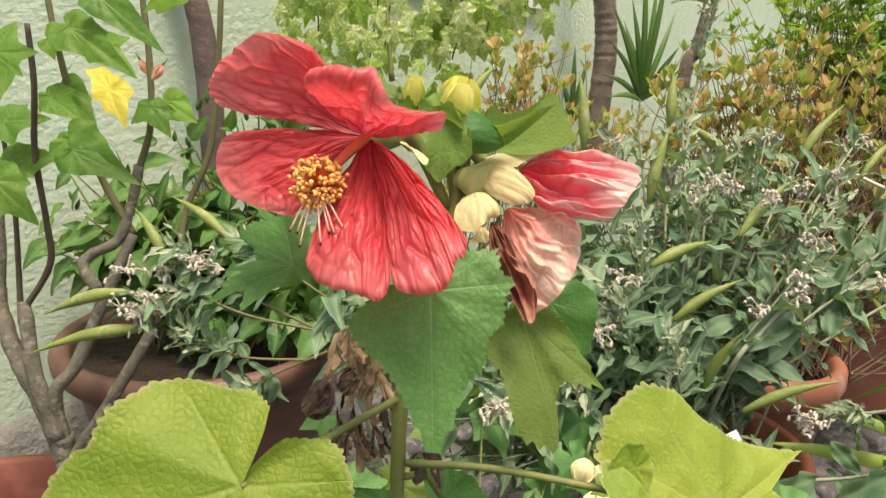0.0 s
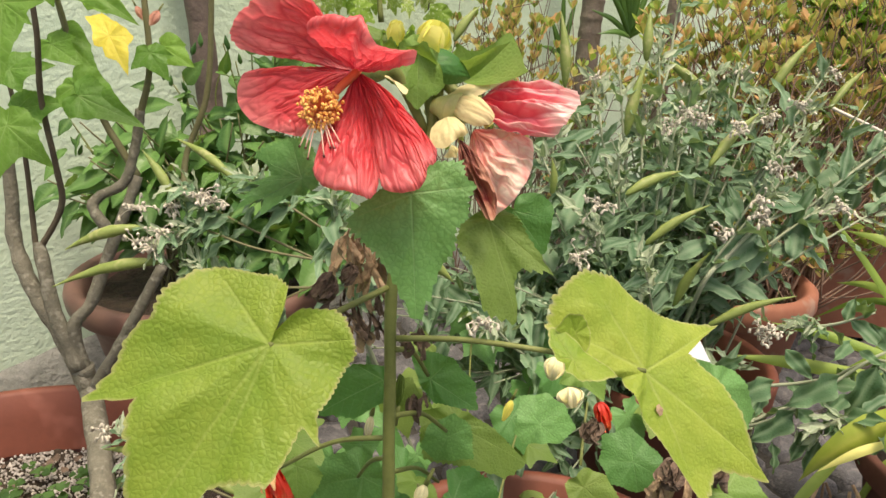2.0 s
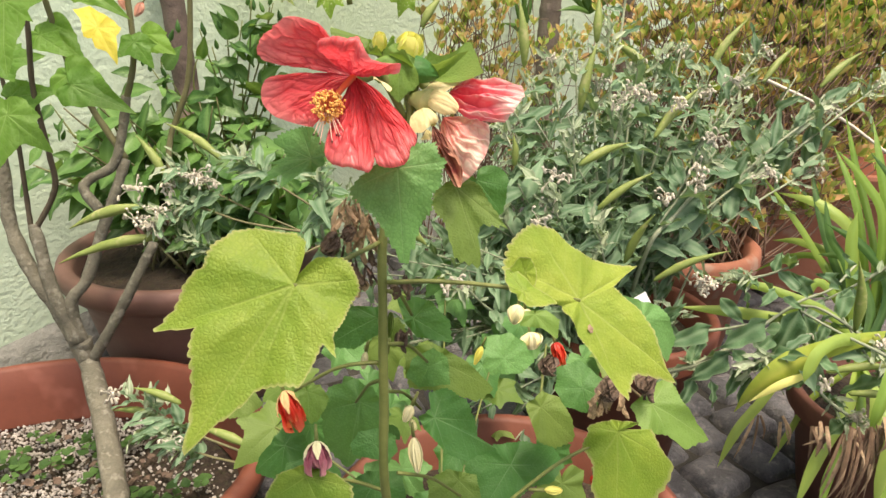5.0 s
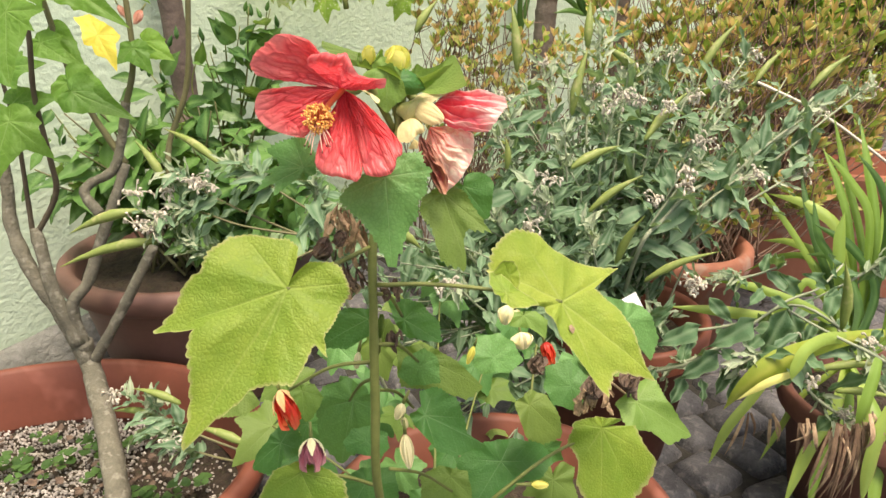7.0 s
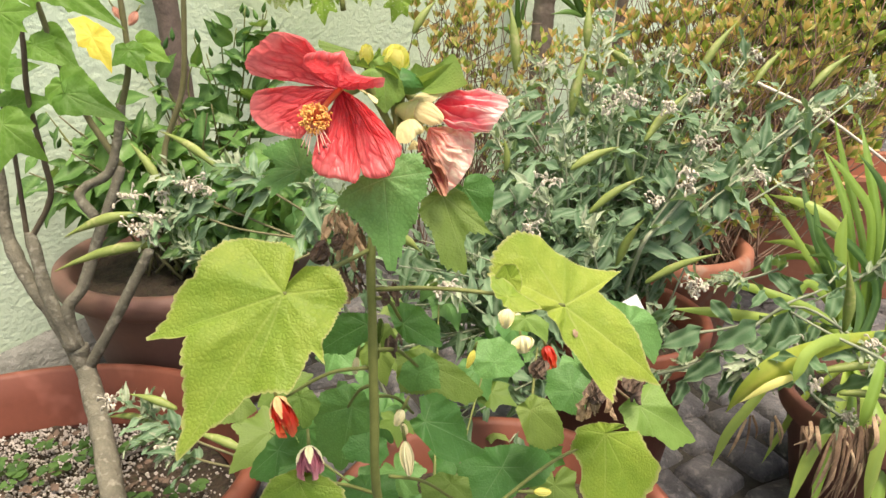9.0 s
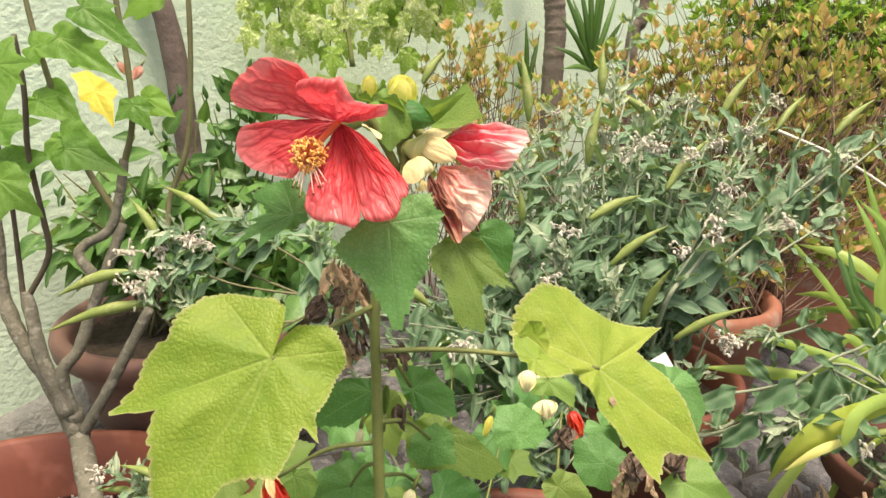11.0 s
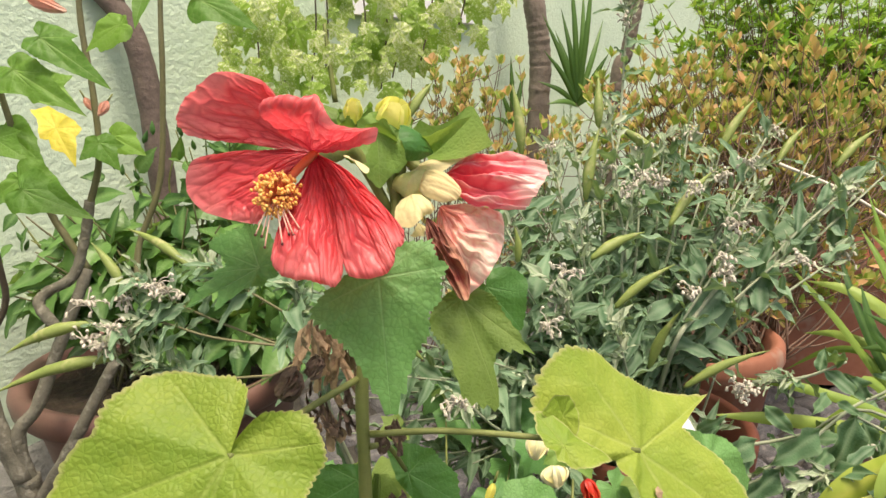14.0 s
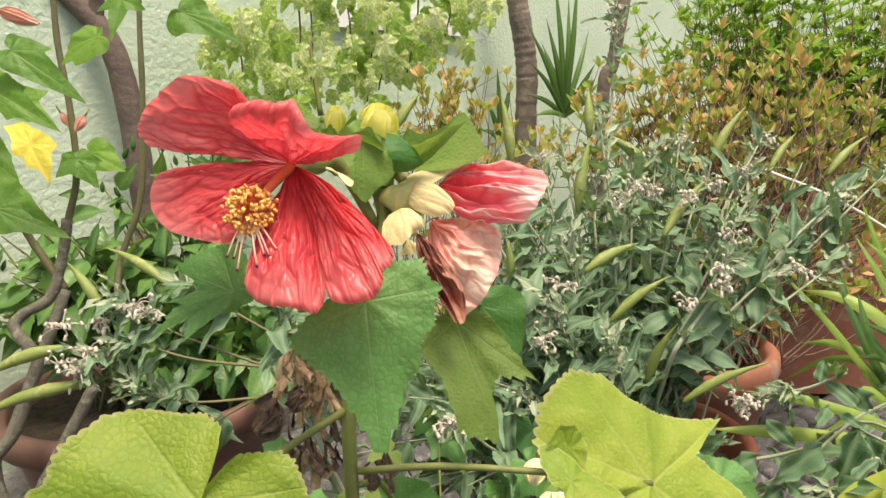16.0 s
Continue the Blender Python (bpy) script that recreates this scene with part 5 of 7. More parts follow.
# ---- the grey-leaved plant ----
rng = random.Random(11)
grey = thing("silver_leaf_plant", (0.33, 0.78, 0.2), "sprawling felted grey-green plant with slender green pods and faded florets", "plant")
GREYLEAF = []
for k in range(5):
    v, f, ve = blade_data(0.055, 0.0062 + 0.0015 * k, 0.36, -0.15 + 0.26 * k, 0.4, 12, 5, 0.0, 0.42, 1.0, 0.85)
    GREYLEAF.append(mesh_of("leaf", v, f, FELT, vein=ve))


def leafy_stem(owner, points, leaves, meshes, mat, size=(0.7, 1.1), r0=0.0026, r1=0.0013, first=0.15, spread=0.9, hang=0.0):
    line = spline(points, 8)
    part("stem", tube("stem", points, r0, r1, mat, 6, 5), owner)
    for i in range(leaves):
        f = first + (1 - first) * (i + rng.uniform(0, 0.6)) / leaves
        k = min(int(f * (len(line) - 1)), len(line) - 2)
        p, d = line[k], (line[k + 1] - line[k]).normalized()
        a = (i % 2) * math.pi + (i // 2 % 2) * 1.3 + rng.uniform(-0.7, 0.7)
        o = Matrix.Rotation(a, 3, d) @ d.orthogonal().normalized()
        way = (o * spread + d * 0.6 + V(rng.uniform(-0.2, 0.2), rng.uniform(-0.3, 0.1), rng.uniform(-0.2, 0.2) - hang)).normalized()
        up = (V(rng.uniform(-0.8, 0.8), rng.uniform(-1.0, 0.1), 0.9) + d * 0.3).normalized()
        part("leaf", rng.choice(meshes), owner, aim(p, p + way, up, rng.uniform(*size)))


STEMS = [
    [(0.4821, 0.8000, 0.5913), (0.3669, 0.7200, 0.4650)], [(0.7044, 0.9000, 0.5571), (0.4801, 0.7400, 0.4732)], [(0.4402, 0.8400, 0.5951), (0.3545, 0.7500, 0.4567)], [(0.2846, 0.7200, 0.5827), (0.2651, 0.7000, 0.4732)],
    [(0.1660, 0.6300, 0.4955), (0.2113, 0.6500, 0.4042)], [(0.1611, 0.6300, 0.4441), (0.2005, 0.6600, 0.3679)],
    [(0.2432, 0.8500, 0.6452), (0.2474, 0.7600, 0.4980)], [(0.2774, 0.8000, 0.6709), (0.2820, 0.7400, 0.5021)], [(0.5022, 0.7400, 0.4892), (0.3815, 0.7000, 0.4133)], [(0.0555, 0.5500, 0.4057), (0.1166, 0.6000, 0.3338)],
    [(0.1281, 0.7200, 0.5408), (0.1821, 0.7000, 0.4353)], [(0.3614, 0.8200, 0.6225), (0.3272, 0.7500, 0.4823)], [(0.3976, 0.6800, 0.5215), (0.3334, 0.6800, 0.4217)], [(0.1291, 0.6000, 0.4037), (0.1830, 0.6400, 0.3277)],
    [(0.2246, 0.6000, 0.4528), (0.2573, 0.6400, 0.3584)], [(0.4322, 0.7200, 0.5653), (0.3605, 0.7000, 0.4549)], [(0.3378, 0.6000, 0.3255), (0.3277, 0.6400, 0.2704)], [(0.1779, 0.8000, 0.5960), (0.2216, 0.7400, 0.4462)],
    [(0.5772, 0.8000, 0.5325), (0.4339, 0.7200, 0.4469)], [(0.2007, 0.8000, 0.6266), (0.2183, 0.7400, 0.5035)], [(0.3223, 0.8000, 0.6172), (0.2980, 0.7400, 0.5017)], [(0.3928, 0.8200, 0.6378), (0.3521, 0.7600, 0.5121)], [(0.5254, 0.8500, 0.6337), (0.4156, 0.7600, 0.5270)], [(0.6283, 0.8200, 0.5533), (0.4925, 0.7400, 0.4975)], [(0.7285, 0.8600, 0.5798), (0.5715, 0.7800, 0.5031)], [(0.5700, 0.7400, 0.4794), (0.4517, 0.7000, 0.4280)], [(0.1353, 0.7800, 0.5838), (0.1684, 0.7200, 0.4778)], [(0.2617, 0.7800, 0.5972), (0.2564, 0.7300, 0.4891)], [(0.0997, 0.6600, 0.4736), (0.1653, 0.6800, 0.3773)], [(0.0747, 0.6200, 0.4200), (0.1401, 0.6600, 0.3364)], [(0.2145, 0.7000, 0.5432), (0.2300, 0.7000, 0.4176)],
]
BASE = V(0.33, 0.78, 0.2)
for i, (tip, mid) in enumerate(STEMS):
    b = BASE + V(rng.uniform(-0.05, 0.05), rng.uniform(-0.05, 0.05), 0)
    leafy_stem(grey, [b, b.lerp(V(mid), 0.5) + V(0, 0, 0.02), mid, tip], 15, GREYLEAF, STEM_GREY, (0.55, 1.05))
NEAR = [
    [(0.5677, 0.5000, 0.3008), (0.5489, 0.5500, 0.3197), (0.5017, 0.6000, 0.3359), (0.4485, 0.6400, 0.2655)], [(0.6521, 0.6200, 0.4026), (0.6013, 0.6400, 0.3468), (0.5580, 0.6600, 0.3043)],
    [(0.3402, 0.6000, 0.2405), (0.4054, 0.6000, 0.2725), (0.4882, 0.6200, 0.3011)], [(0.5373, 0.5000, 0.2261), (0.5088, 0.5300, 0.2439), (0.4965, 0.5800, 0.2634)], [(0.5792, 0.4800, 0.2586), (0.5567, 0.5300, 0.2909), (0.5440, 0.5800, 0.3281)],
]
NEAR += [[(0.4025, 0.6400, 0.3574), (0.4490, 0.6200, 0.3690), (0.4848, 0.6000, 0.3942)], [(0.4025, 0.5400, 0.2804), (0.4350, 0.5300, 0.3084), (0.4743, 0.5200, 0.3105)]]
v, f, ve = blade_data(0.075, 0.0145, 0.4, 0.18, 0.35, 14, 5, 0.0, 0.25, 0.9, 0.8)
BROAD = mesh_of("leaf", v, f, FELT, vein=ve)
v, f, ve = blade_data(0.075, 0.0155, 0.36, 0.22, 0.3, 14, 7, 0.0, 0.4, 1.1, 0.9)
OVAL = mesh_of("leaf", v, f, FELT_DARK, vein=ve)
for pts in NEAR:
    leafy_stem(grey, pts, 7, [OVAL, OVAL, BROAD], STEM_GREY, (0.4, 0.75), hang=0.35)
STEMS_TALL = [[(0.36, 0.82, 0.2), (0.3070, 0.8500, 0.5374), (0.3278, 0.9000, 0.6338), (0.3453, 0.9400, 0.7284), (0.3575, 0.9600, 0.8203)], [(0.0, 0.6, 0.15), (-0.0864, 0.5500, 0.4415), (-0.0880, 0.5300, 0.5029), (-0.0889, 0.5300, 0.5432)], [(-0.02, 0.62, 0.15), (-0.0729, 0.5600, 0.4017), (-0.0518, 0.5500, 0.4605), (-0.0583, 0.5500, 0.5040)]]
for pts in STEMS_TALL:
    leafy_stem(grey, pts, 20, GREYLEAF, STEM_GREY, (0.5, 0.85), first=0.3)
# one long shoot that leans out over the paving, with broad drooping leaves
part("stem", tube("stem", [BASE, (0.3144, 0.66, 0.3949), (0.3489, 0.68, 0.4276), (0.3914, 0.7, 0.4613), (0.4623, 0.74, 0.4795), (0.565, 0.8, 0.5148), (0.6415, 0.86, 0.5621)], 0.0032, 0.0018, STEM_GREY, 7, 6), grey)
for a, b in (((0.4636, 0.74, 0.4817), (0.3857, 0.7, 0.4954)), ((0.471, 0.74, 0.4813), (0.4332, 0.7, 0.423)), ((0.565, 0.8, 0.5148), (0.5232, 0.77, 0.4636)), ((0.573, 0.8, 0.5144), (0.4915, 0.78, 0.4953)), ((0.5919, 0.8, 0.5251), (0.5832, 0.77, 0.4659)), ((0.3921, 0.7, 0.4506), (0.3201, 0.66, 0.4154)), ((0.3959, 0.7, 0.4468), (0.3634, 0.67, 0.3934)), ((0.6348, 0.86, 0.5461), (0.6823, 0.86, 0.5765)), ((0.5581, 0.8, 0.5034), (0.5648, 0.79, 0.4501))):
    part("leaf", BROAD, grey, aim(a, b, (rng.uniform(-0.4, 0.4), -0.8, 0.6), (V(b) - V(a)).length / 0.075))
# shoots with broad, dull green leaves over the paving
for pts in ([(0.3173, 0.6, 0.2396), (0.3591, 0.57, 0.271), (0.3882, 0.56, 0.2947), (0.4297, 0.56, 0.3308), (0.4773, 0.57, 0.3578), (0.5211, 0.58, 0.3688), (0.5598, 0.6, 0.3916)],
    [(0.3467, 0.58, 0.3129), (0.3923, 0.57, 0.323), (0.4252, 0.56, 0.3365)],
    [(0.5666, 0.5, 0.307), (0.5361, 0.5, 0.3251), (0.5145, 0.52, 0.3321), (0.4959, 0.54, 0.3389), (0.4732, 0.56, 0.3496)]):
    part("stem", tube("stem", pts, 0.0022, 0.0014, STEM_GREY, 7, 5), grey)
for a, b in (((0.3611, 0.555, 0.3338), (0.307, 0.535, 0.3204)), ((0.4299, 0.555, 0.3405), (0.3723, 0.535, 0.3123)), ((0.3677, 0.555, 0.372), (0.392, 0.535, 0.3478)), ((0.3906, 0.555, 0.2975), (0.3401, 0.535, 0.2681)), ((0.3931, 0.555, 0.3007), (0.4197, 0.535, 0.2808)), ((0.4676, 0.555, 0.3531), (0.4377, 0.535, 0.2929)), ((0.476, 0.555, 0.3466), (0.484, 0.535, 0.3053)), ((0.4438, 0.555, 0.3179), (0.4152, 0.535, 0.3082)), ((0.3536, 0.555, 0.3207), (0.3405, 0.535, 0.3034)), ((0.297, 0.555, 0.3502), (0.3147, 0.535, 0.371)), ((0.2912, 0.555, 0.3388), (0.3092, 0.535, 0.36)), ((0.5061, 0.555, 0.3329), (0.4871, 0.535, 0.3147)), ((0.445, 0.555, 0.3716), (0.4582, 0.535, 0.3657)), ((0.4327, 0.555, 0.3818), (0.4103, 0.535, 0.3712)), ((0.4764, 0.555, 0.3743), (0.4484, 0.535, 0.4065)), ((0.5097, 0.555, 0.3844), (0.4785, 0.535, 0.4091)), ((0.5179, 0.555, 0.3954), (0.5047, 0.535, 0.4297)), ((0.5262, 0.555, 0.3801), (0.5054, 0.535, 0.379)), ((0.3125, 0.555, 0.2739), (0.2927, 0.535, 0.2588)), ((0.3502, 0.555, 0.2639), (0.3317, 0.535, 0.232)), ((0.3729, 0.555, 0.2588), (0.3749, 0.535, 0.2341)), ((0.4074, 0.555, 0.2739), (0.3877, 0.535, 0.2461)), ((0.4242, 0.555, 0.2607), (0.4049, 0.535, 0.2285))):
    part("leaf", OVAL, grey, aim(a, b, (rng.uniform(-0.5, 0.5), -0.9, 0.5), (V(b) - V(a)).length / 0.072))
LEFT = [
    [(-0.1062, 0.6200, 0.4404), (-0.1931, 0.6200, 0.4575), (-0.2568, 0.6200, 0.4807), (-0.2917, 0.6000, 0.4673)], [(-0.1232, 0.6400, 0.4335), (-0.2153, 0.6400, 0.4804), (-0.2727, 0.6300, 0.5269)], [(-0.1362, 0.6200, 0.4114), (-0.2051, 0.6200, 0.4135), (-0.2596, 0.6100, 0.4413)],
    [(-0.1068, 0.6400, 0.4629), (-0.1585, 0.6400, 0.5005), (-0.1983, 0.6500, 0.5271)], [(-0.2007, 0.5200, 0.2031), (-0.2706, 0.5400, 0.2247), (-0.3388, 0.5600, 0.2631)], [(-0.1963, 0.5000, 0.2025), (-0.2540, 0.5200, 0.2060), (-0.3108, 0.5400, 0.2267)], [(-0.1073, 0.6200, 0.4255), (-0.1801, 0.6200, 0.3898), (-0.2256, 0.6200, 0.3602)],
]
for pts in LEFT:
    leafy_stem(grey, pts, 17, GREYLEAF, STEM_OLIVE, (0.45, 0.85), 0.0016, 0.001, first=0.45)


def pod(owner, foot, tip, wide):
    f0, t0 = V(foot), V(tip)
    length = (t0 - f0).length
    prof = [(0.0006, 0), (0.003, 0.04 * length), (wide * 0.7, 0.2 * length), (wide * 0.9, 0.34 * length), (wide * 0.75, 0.55 * length), (wide * 0.36, 0.8 * length), (wide * 0.14, 0.94 * length), (0.0004, length)]
    v, f = lathe_data(prof, 12)
    for q in v:
        u = q.z / length
        q.x += 0.06 * length * math.sin(math.pi * u)
    ob = part("seed_pod", mesh_of("seed_pod", v, f, POD), owner, f0.to_4d() and Matrix.Translation(f0) @ (t0 - f0).to_track_quat("Z", "X").to_matrix().to_4x4(), "slender green seed pod")
    return ob


for foot, tip, w in (
    ((0.2305, 0.6200, 0.4642), (0.2955, 0.6200, 0.5095), 0.006), ((0.2094, 0.6400, 0.5148), (0.2761, 0.6600, 0.5373), 0.007), ((0.2712, 0.6200, 0.3907), (0.2948, 0.6000, 0.4640), 0.0065), ((0.3026, 0.6000, 0.3764), (0.3833, 0.5800, 0.4219), 0.006),
    ((0.2320, 0.7400, 0.5617), (0.2542, 0.7600, 0.6487), 0.008), ((0.2527, 0.7600, 0.6480), (0.2574, 0.7800, 0.7078), 0.007), ((0.4371, 0.8200, 0.6056), (0.4933, 0.8400, 0.6744), 0.007), ((0.3469, 0.8000, 0.5997), (0.2806, 0.8000, 0.6514), 0.008), ((0.3208, 0.7000, 0.5336), (0.3920, 0.7400, 0.5929), 0.007),
    ((0.5358, 0.8500, 0.5824), (0.5942, 0.8800, 0.6338), 0.006), ((0.6447, 0.8800, 0.5698), (0.7162, 0.9000, 0.6222), 0.007), ((0.1653, 0.8000, 0.6132), (0.1576, 0.8200, 0.7045), 0.008), ((0.0236, 0.8000, 0.6677), (0.0559, 0.8200, 0.7090), 0.007), ((0.1329, 0.6600, 0.5099), (0.1297, 0.6600, 0.5517), 0.005),
    ((0.5406, 0.5500, 0.3240), (0.5241, 0.5500, 0.4179), 0.0075), ((0.5120, 0.5000, 0.2703), (0.5763, 0.4800, 0.2697), 0.0055), ((0.4939, 0.5200, 0.2877), (0.5757, 0.5000, 0.3020), 0.006), ((-0.0065, 0.5000, 0.4894), (0.0195, 0.5000, 0.4685), 0.006),
    ((-0.3087, 0.6100, 0.4839), (-0.3870, 0.6000, 0.4609), 0.0075), ((-0.2855, 0.6100, 0.4457), (-0.4076, 0.6000, 0.4186), 0.0075), ((-0.2285, 0.6800, 0.5203), (-0.3040, 0.7200, 0.5581), 0.0065), ((-0.2914, 0.6600, 0.5038), (-0.3272, 0.6800, 0.5523), 0.0065), ((-0.2718, 0.5400, 0.2615), (-0.3282, 0.5500, 0.2789), 0.006), ((-0.1869, 0.5000, 0.2264), (-0.2521, 0.5200, 0.2427), 0.0065), ((-0.3117, 0.5500, 0.2426), (-0.3631, 0.5600, 0.2413), 0.005)):
    pod(grey, foot, tip, w)
for spot in ((0.3575, 0.9600, 0.8203), (0.3500, 0.9500, 0.7900), (0.5261, 0.8500, 0.6297), (0.3933, 0.8200, 0.6339), (0.3226, 0.8000, 0.6133), (0.2660, 0.7800, 0.5933), (0.2049, 0.8000, 0.6227), (0.6291, 0.8200, 0.5490), (0.5708, 0.7400, 0.4753), (0.3460, 0.7000, 0.5776), (0.3479, 0.6200, 0.5119), (0.3904, 0.7200, 0.5884), (0.2714, 0.7000, 0.5788), (0.4600, 0.6600, 0.4950), (0.4832, 0.5000, 0.2811), (0.4774, 0.5500, 0.3146), (0.3602, 0.5800, 0.3742), (0.1353, 0.7800, 0.5799), (-0.2733, 0.6200, 0.5021), (-0.2331, 0.6200, 0.5081), (0.1591, 0.6200, 0.4491), (0.1796, 0.6300, 0.5038), (0.3458, 0.6100, 0.4969), (0.3092, 0.6100, 0.4799), (0.3079, 0.7000, 0.5854), (0.2883, 0.7000, 0.5965), (0.3520, 0.5800, 0.3822), (0.4557, 0.7800, 0.5943), (0.3955, 0.6800, 0.5364), (0.6688, 0.8800, 0.5339), (0.7583, 0.9000, 0.5698), (0.0490, 0.5000, 0.4251), (-0.2836, 0.6000, 0.4775), (-0.2888, 0.5900, 0.4638), (-0.2452, 0.6200, 0.5152), (-0.3129, 0.6200, 0.4996), (-0.3110, 0.6000, 0.4678), (0.5318, 0.5000, 0.2346), (-0.3589, 0.5600, 0.2640), (-0.2858, 0.5200, 0.2159), (0.5573, 0.5200, 0.3204), (0.1728, 0.6400, 0.4667), (-0.0172, 0.8500, 0.5257)):
    FL = []
    for k in range(15):
        q = V(spot) + V(rng.gauss(0, 0.007), rng.gauss(0, 0.006), rng.gauss(0, 0.005))
        w = V(rng.gauss(0, 1), rng.gauss(0, 1) - 0.4, rng.gauss(0, 1) - 0.3).normalized() * rng.uniform(0.004, 0.008)
        FL.append(tube_data([q, q + w * 0.6 + V(0, 0, 0.003), q + w], 0.0007, 0.0019, 6, 3))
        FL.append(tube_data([V(spot), V(spot).lerp(q, 0.6) + V(0, 0, 0.003), q], 0.0006, 0.0006, 4, 2))
    part("floret", merged("floret", FL, FLORET), grey, None, "faded whitish lilac florets")
protos = [blade_data(0.052, 0.006 + 0.0013 * k, 0.36, -0.15 + 0.26 * k, 0.4, 10, 5, 0.0, 0.42, 1.0, 0.7) for k in range(5)]
verts, fs, veins, wood = [], [], [], []
BOXES = [((-0.1, 0.56, 0.26), (0.1, 0.7, 0.44), 22), ((-0.02, 0.6, 0.28), (0.3, 0.8, 0.52), 34), ((0.14, 0.62, 0.3), (0.3, 0.85, 0.5), 26), ((0.3, 0.8, 0.5), (0.44, 0.95, 0.56), 10), ((0.1, 0.7, 0.45), (0.42, 0.95, 0.63), 26), ((0.3, 0.75, 0.53), (0.62, 1.0, 0.62), 16), ((-0.06, 0.5, 0.2), (0.16, 0.66, 0.36), 12)]
for lo, hi, count in BOXES:
    for i in range(count):
        tip = V(*[rng.uniform(a, b) for a, b in zip(lo, hi)])
        b = BASE + V(rng.uniform(-0.06, 0.06), rng.uniform(-0.05, 0.05), 0)
        pts = [b, b.lerp(tip, 0.5) + V(0, 0.01, 0.02), tip]
        wood.append(tube_data(pts, 0.002, 0.0009, 5, 4))
        line = spline(pts, 10)
        for k in range(15):
            j = min(len(line) - 2, int((0.35 + 0.65 * k / 15) * (len(line) - 1)))
            d = (line[j + 1] - line[j]).normalized()
            o = Matrix.Rotation(k * 2.4 + rng.uniform(-0.5, 0.5), 3, d) @ d.orthogonal().normalized()
            way = (o * 0.9 + d * 0.6 + V(0, rng.uniform(-0.3, 0.1), rng.uniform(-0.3, 0.15))).normalized()
            m = aim(line[j], line[j] + way, (rng.uniform(-1, 1), rng.uniform(-1.2, 0.3), 0.7), rng.uniform(0.4, 1.0))
            v, f, ve = rng.choice(protos)
            n0 = len(verts)
            verts += [m @ q for q in v]
            fs += [tuple(a + n0 for a in q) for q in f]
            veins += ve
part("foliage", mesh_of("foliage", verts, fs, FELT_MASS, vein=veins), grey, None, "", "stuff")
# narrow silvery young leaves, crowded and curled at the shoots' ends
young = [blade_data(0.024, 0.0024 + 0.0006 * k, 0.4, -0.5 + 0.35 * k, 0.5, 8, 5, 0.0, 0.5, 1.0, 0.9) for k in range(4)]
verts, fs, veins = [], [], []
for tip, mid in STEMS + [(q[-1], q[-2]) for q in STEMS_TALL + LEFT] + [(q[0], q[1]) for q in NEAR]:
    d = (V(tip) - V(mid)).normalized()
    for k in range(22):
        p = V(tip) - d * rng.uniform(-0.006, 0.05) + V(rng.gauss(0, 0.005), rng.gauss(0, 0.005), rng.gauss(0, 0.004))
        o = Matrix.Rotation(k * 2.4 + rng.uniform(-0.5, 0.5), 3, d) @ d.orthogonal().normalized()
        way = (o * rng.uniform(0.3, 1.0) + d * rng.uniform(0.2, 1.0)).normalized()
        m = aim(p, p + way, (rng.uniform(-1, 1), rng.uniform(-1.2, 0.3), 0.7), rng.uniform(0.5, 1.25))
        v, f, ve = rng.choice(young)
        n0 = len(verts)
        verts += [m @ q for q in v]
        fs += [tuple(a + n0 for a in q) for q in f]
        veins += ve
part("young_foliage", mesh_of("young_foliage", verts, fs, SILVER, vein=veins), grey, None, "crowded silvery young leaves", "stuff")
part("branchwork", merged("branchwork", wood, STEM_GREY), grey, None, "", "stuff")

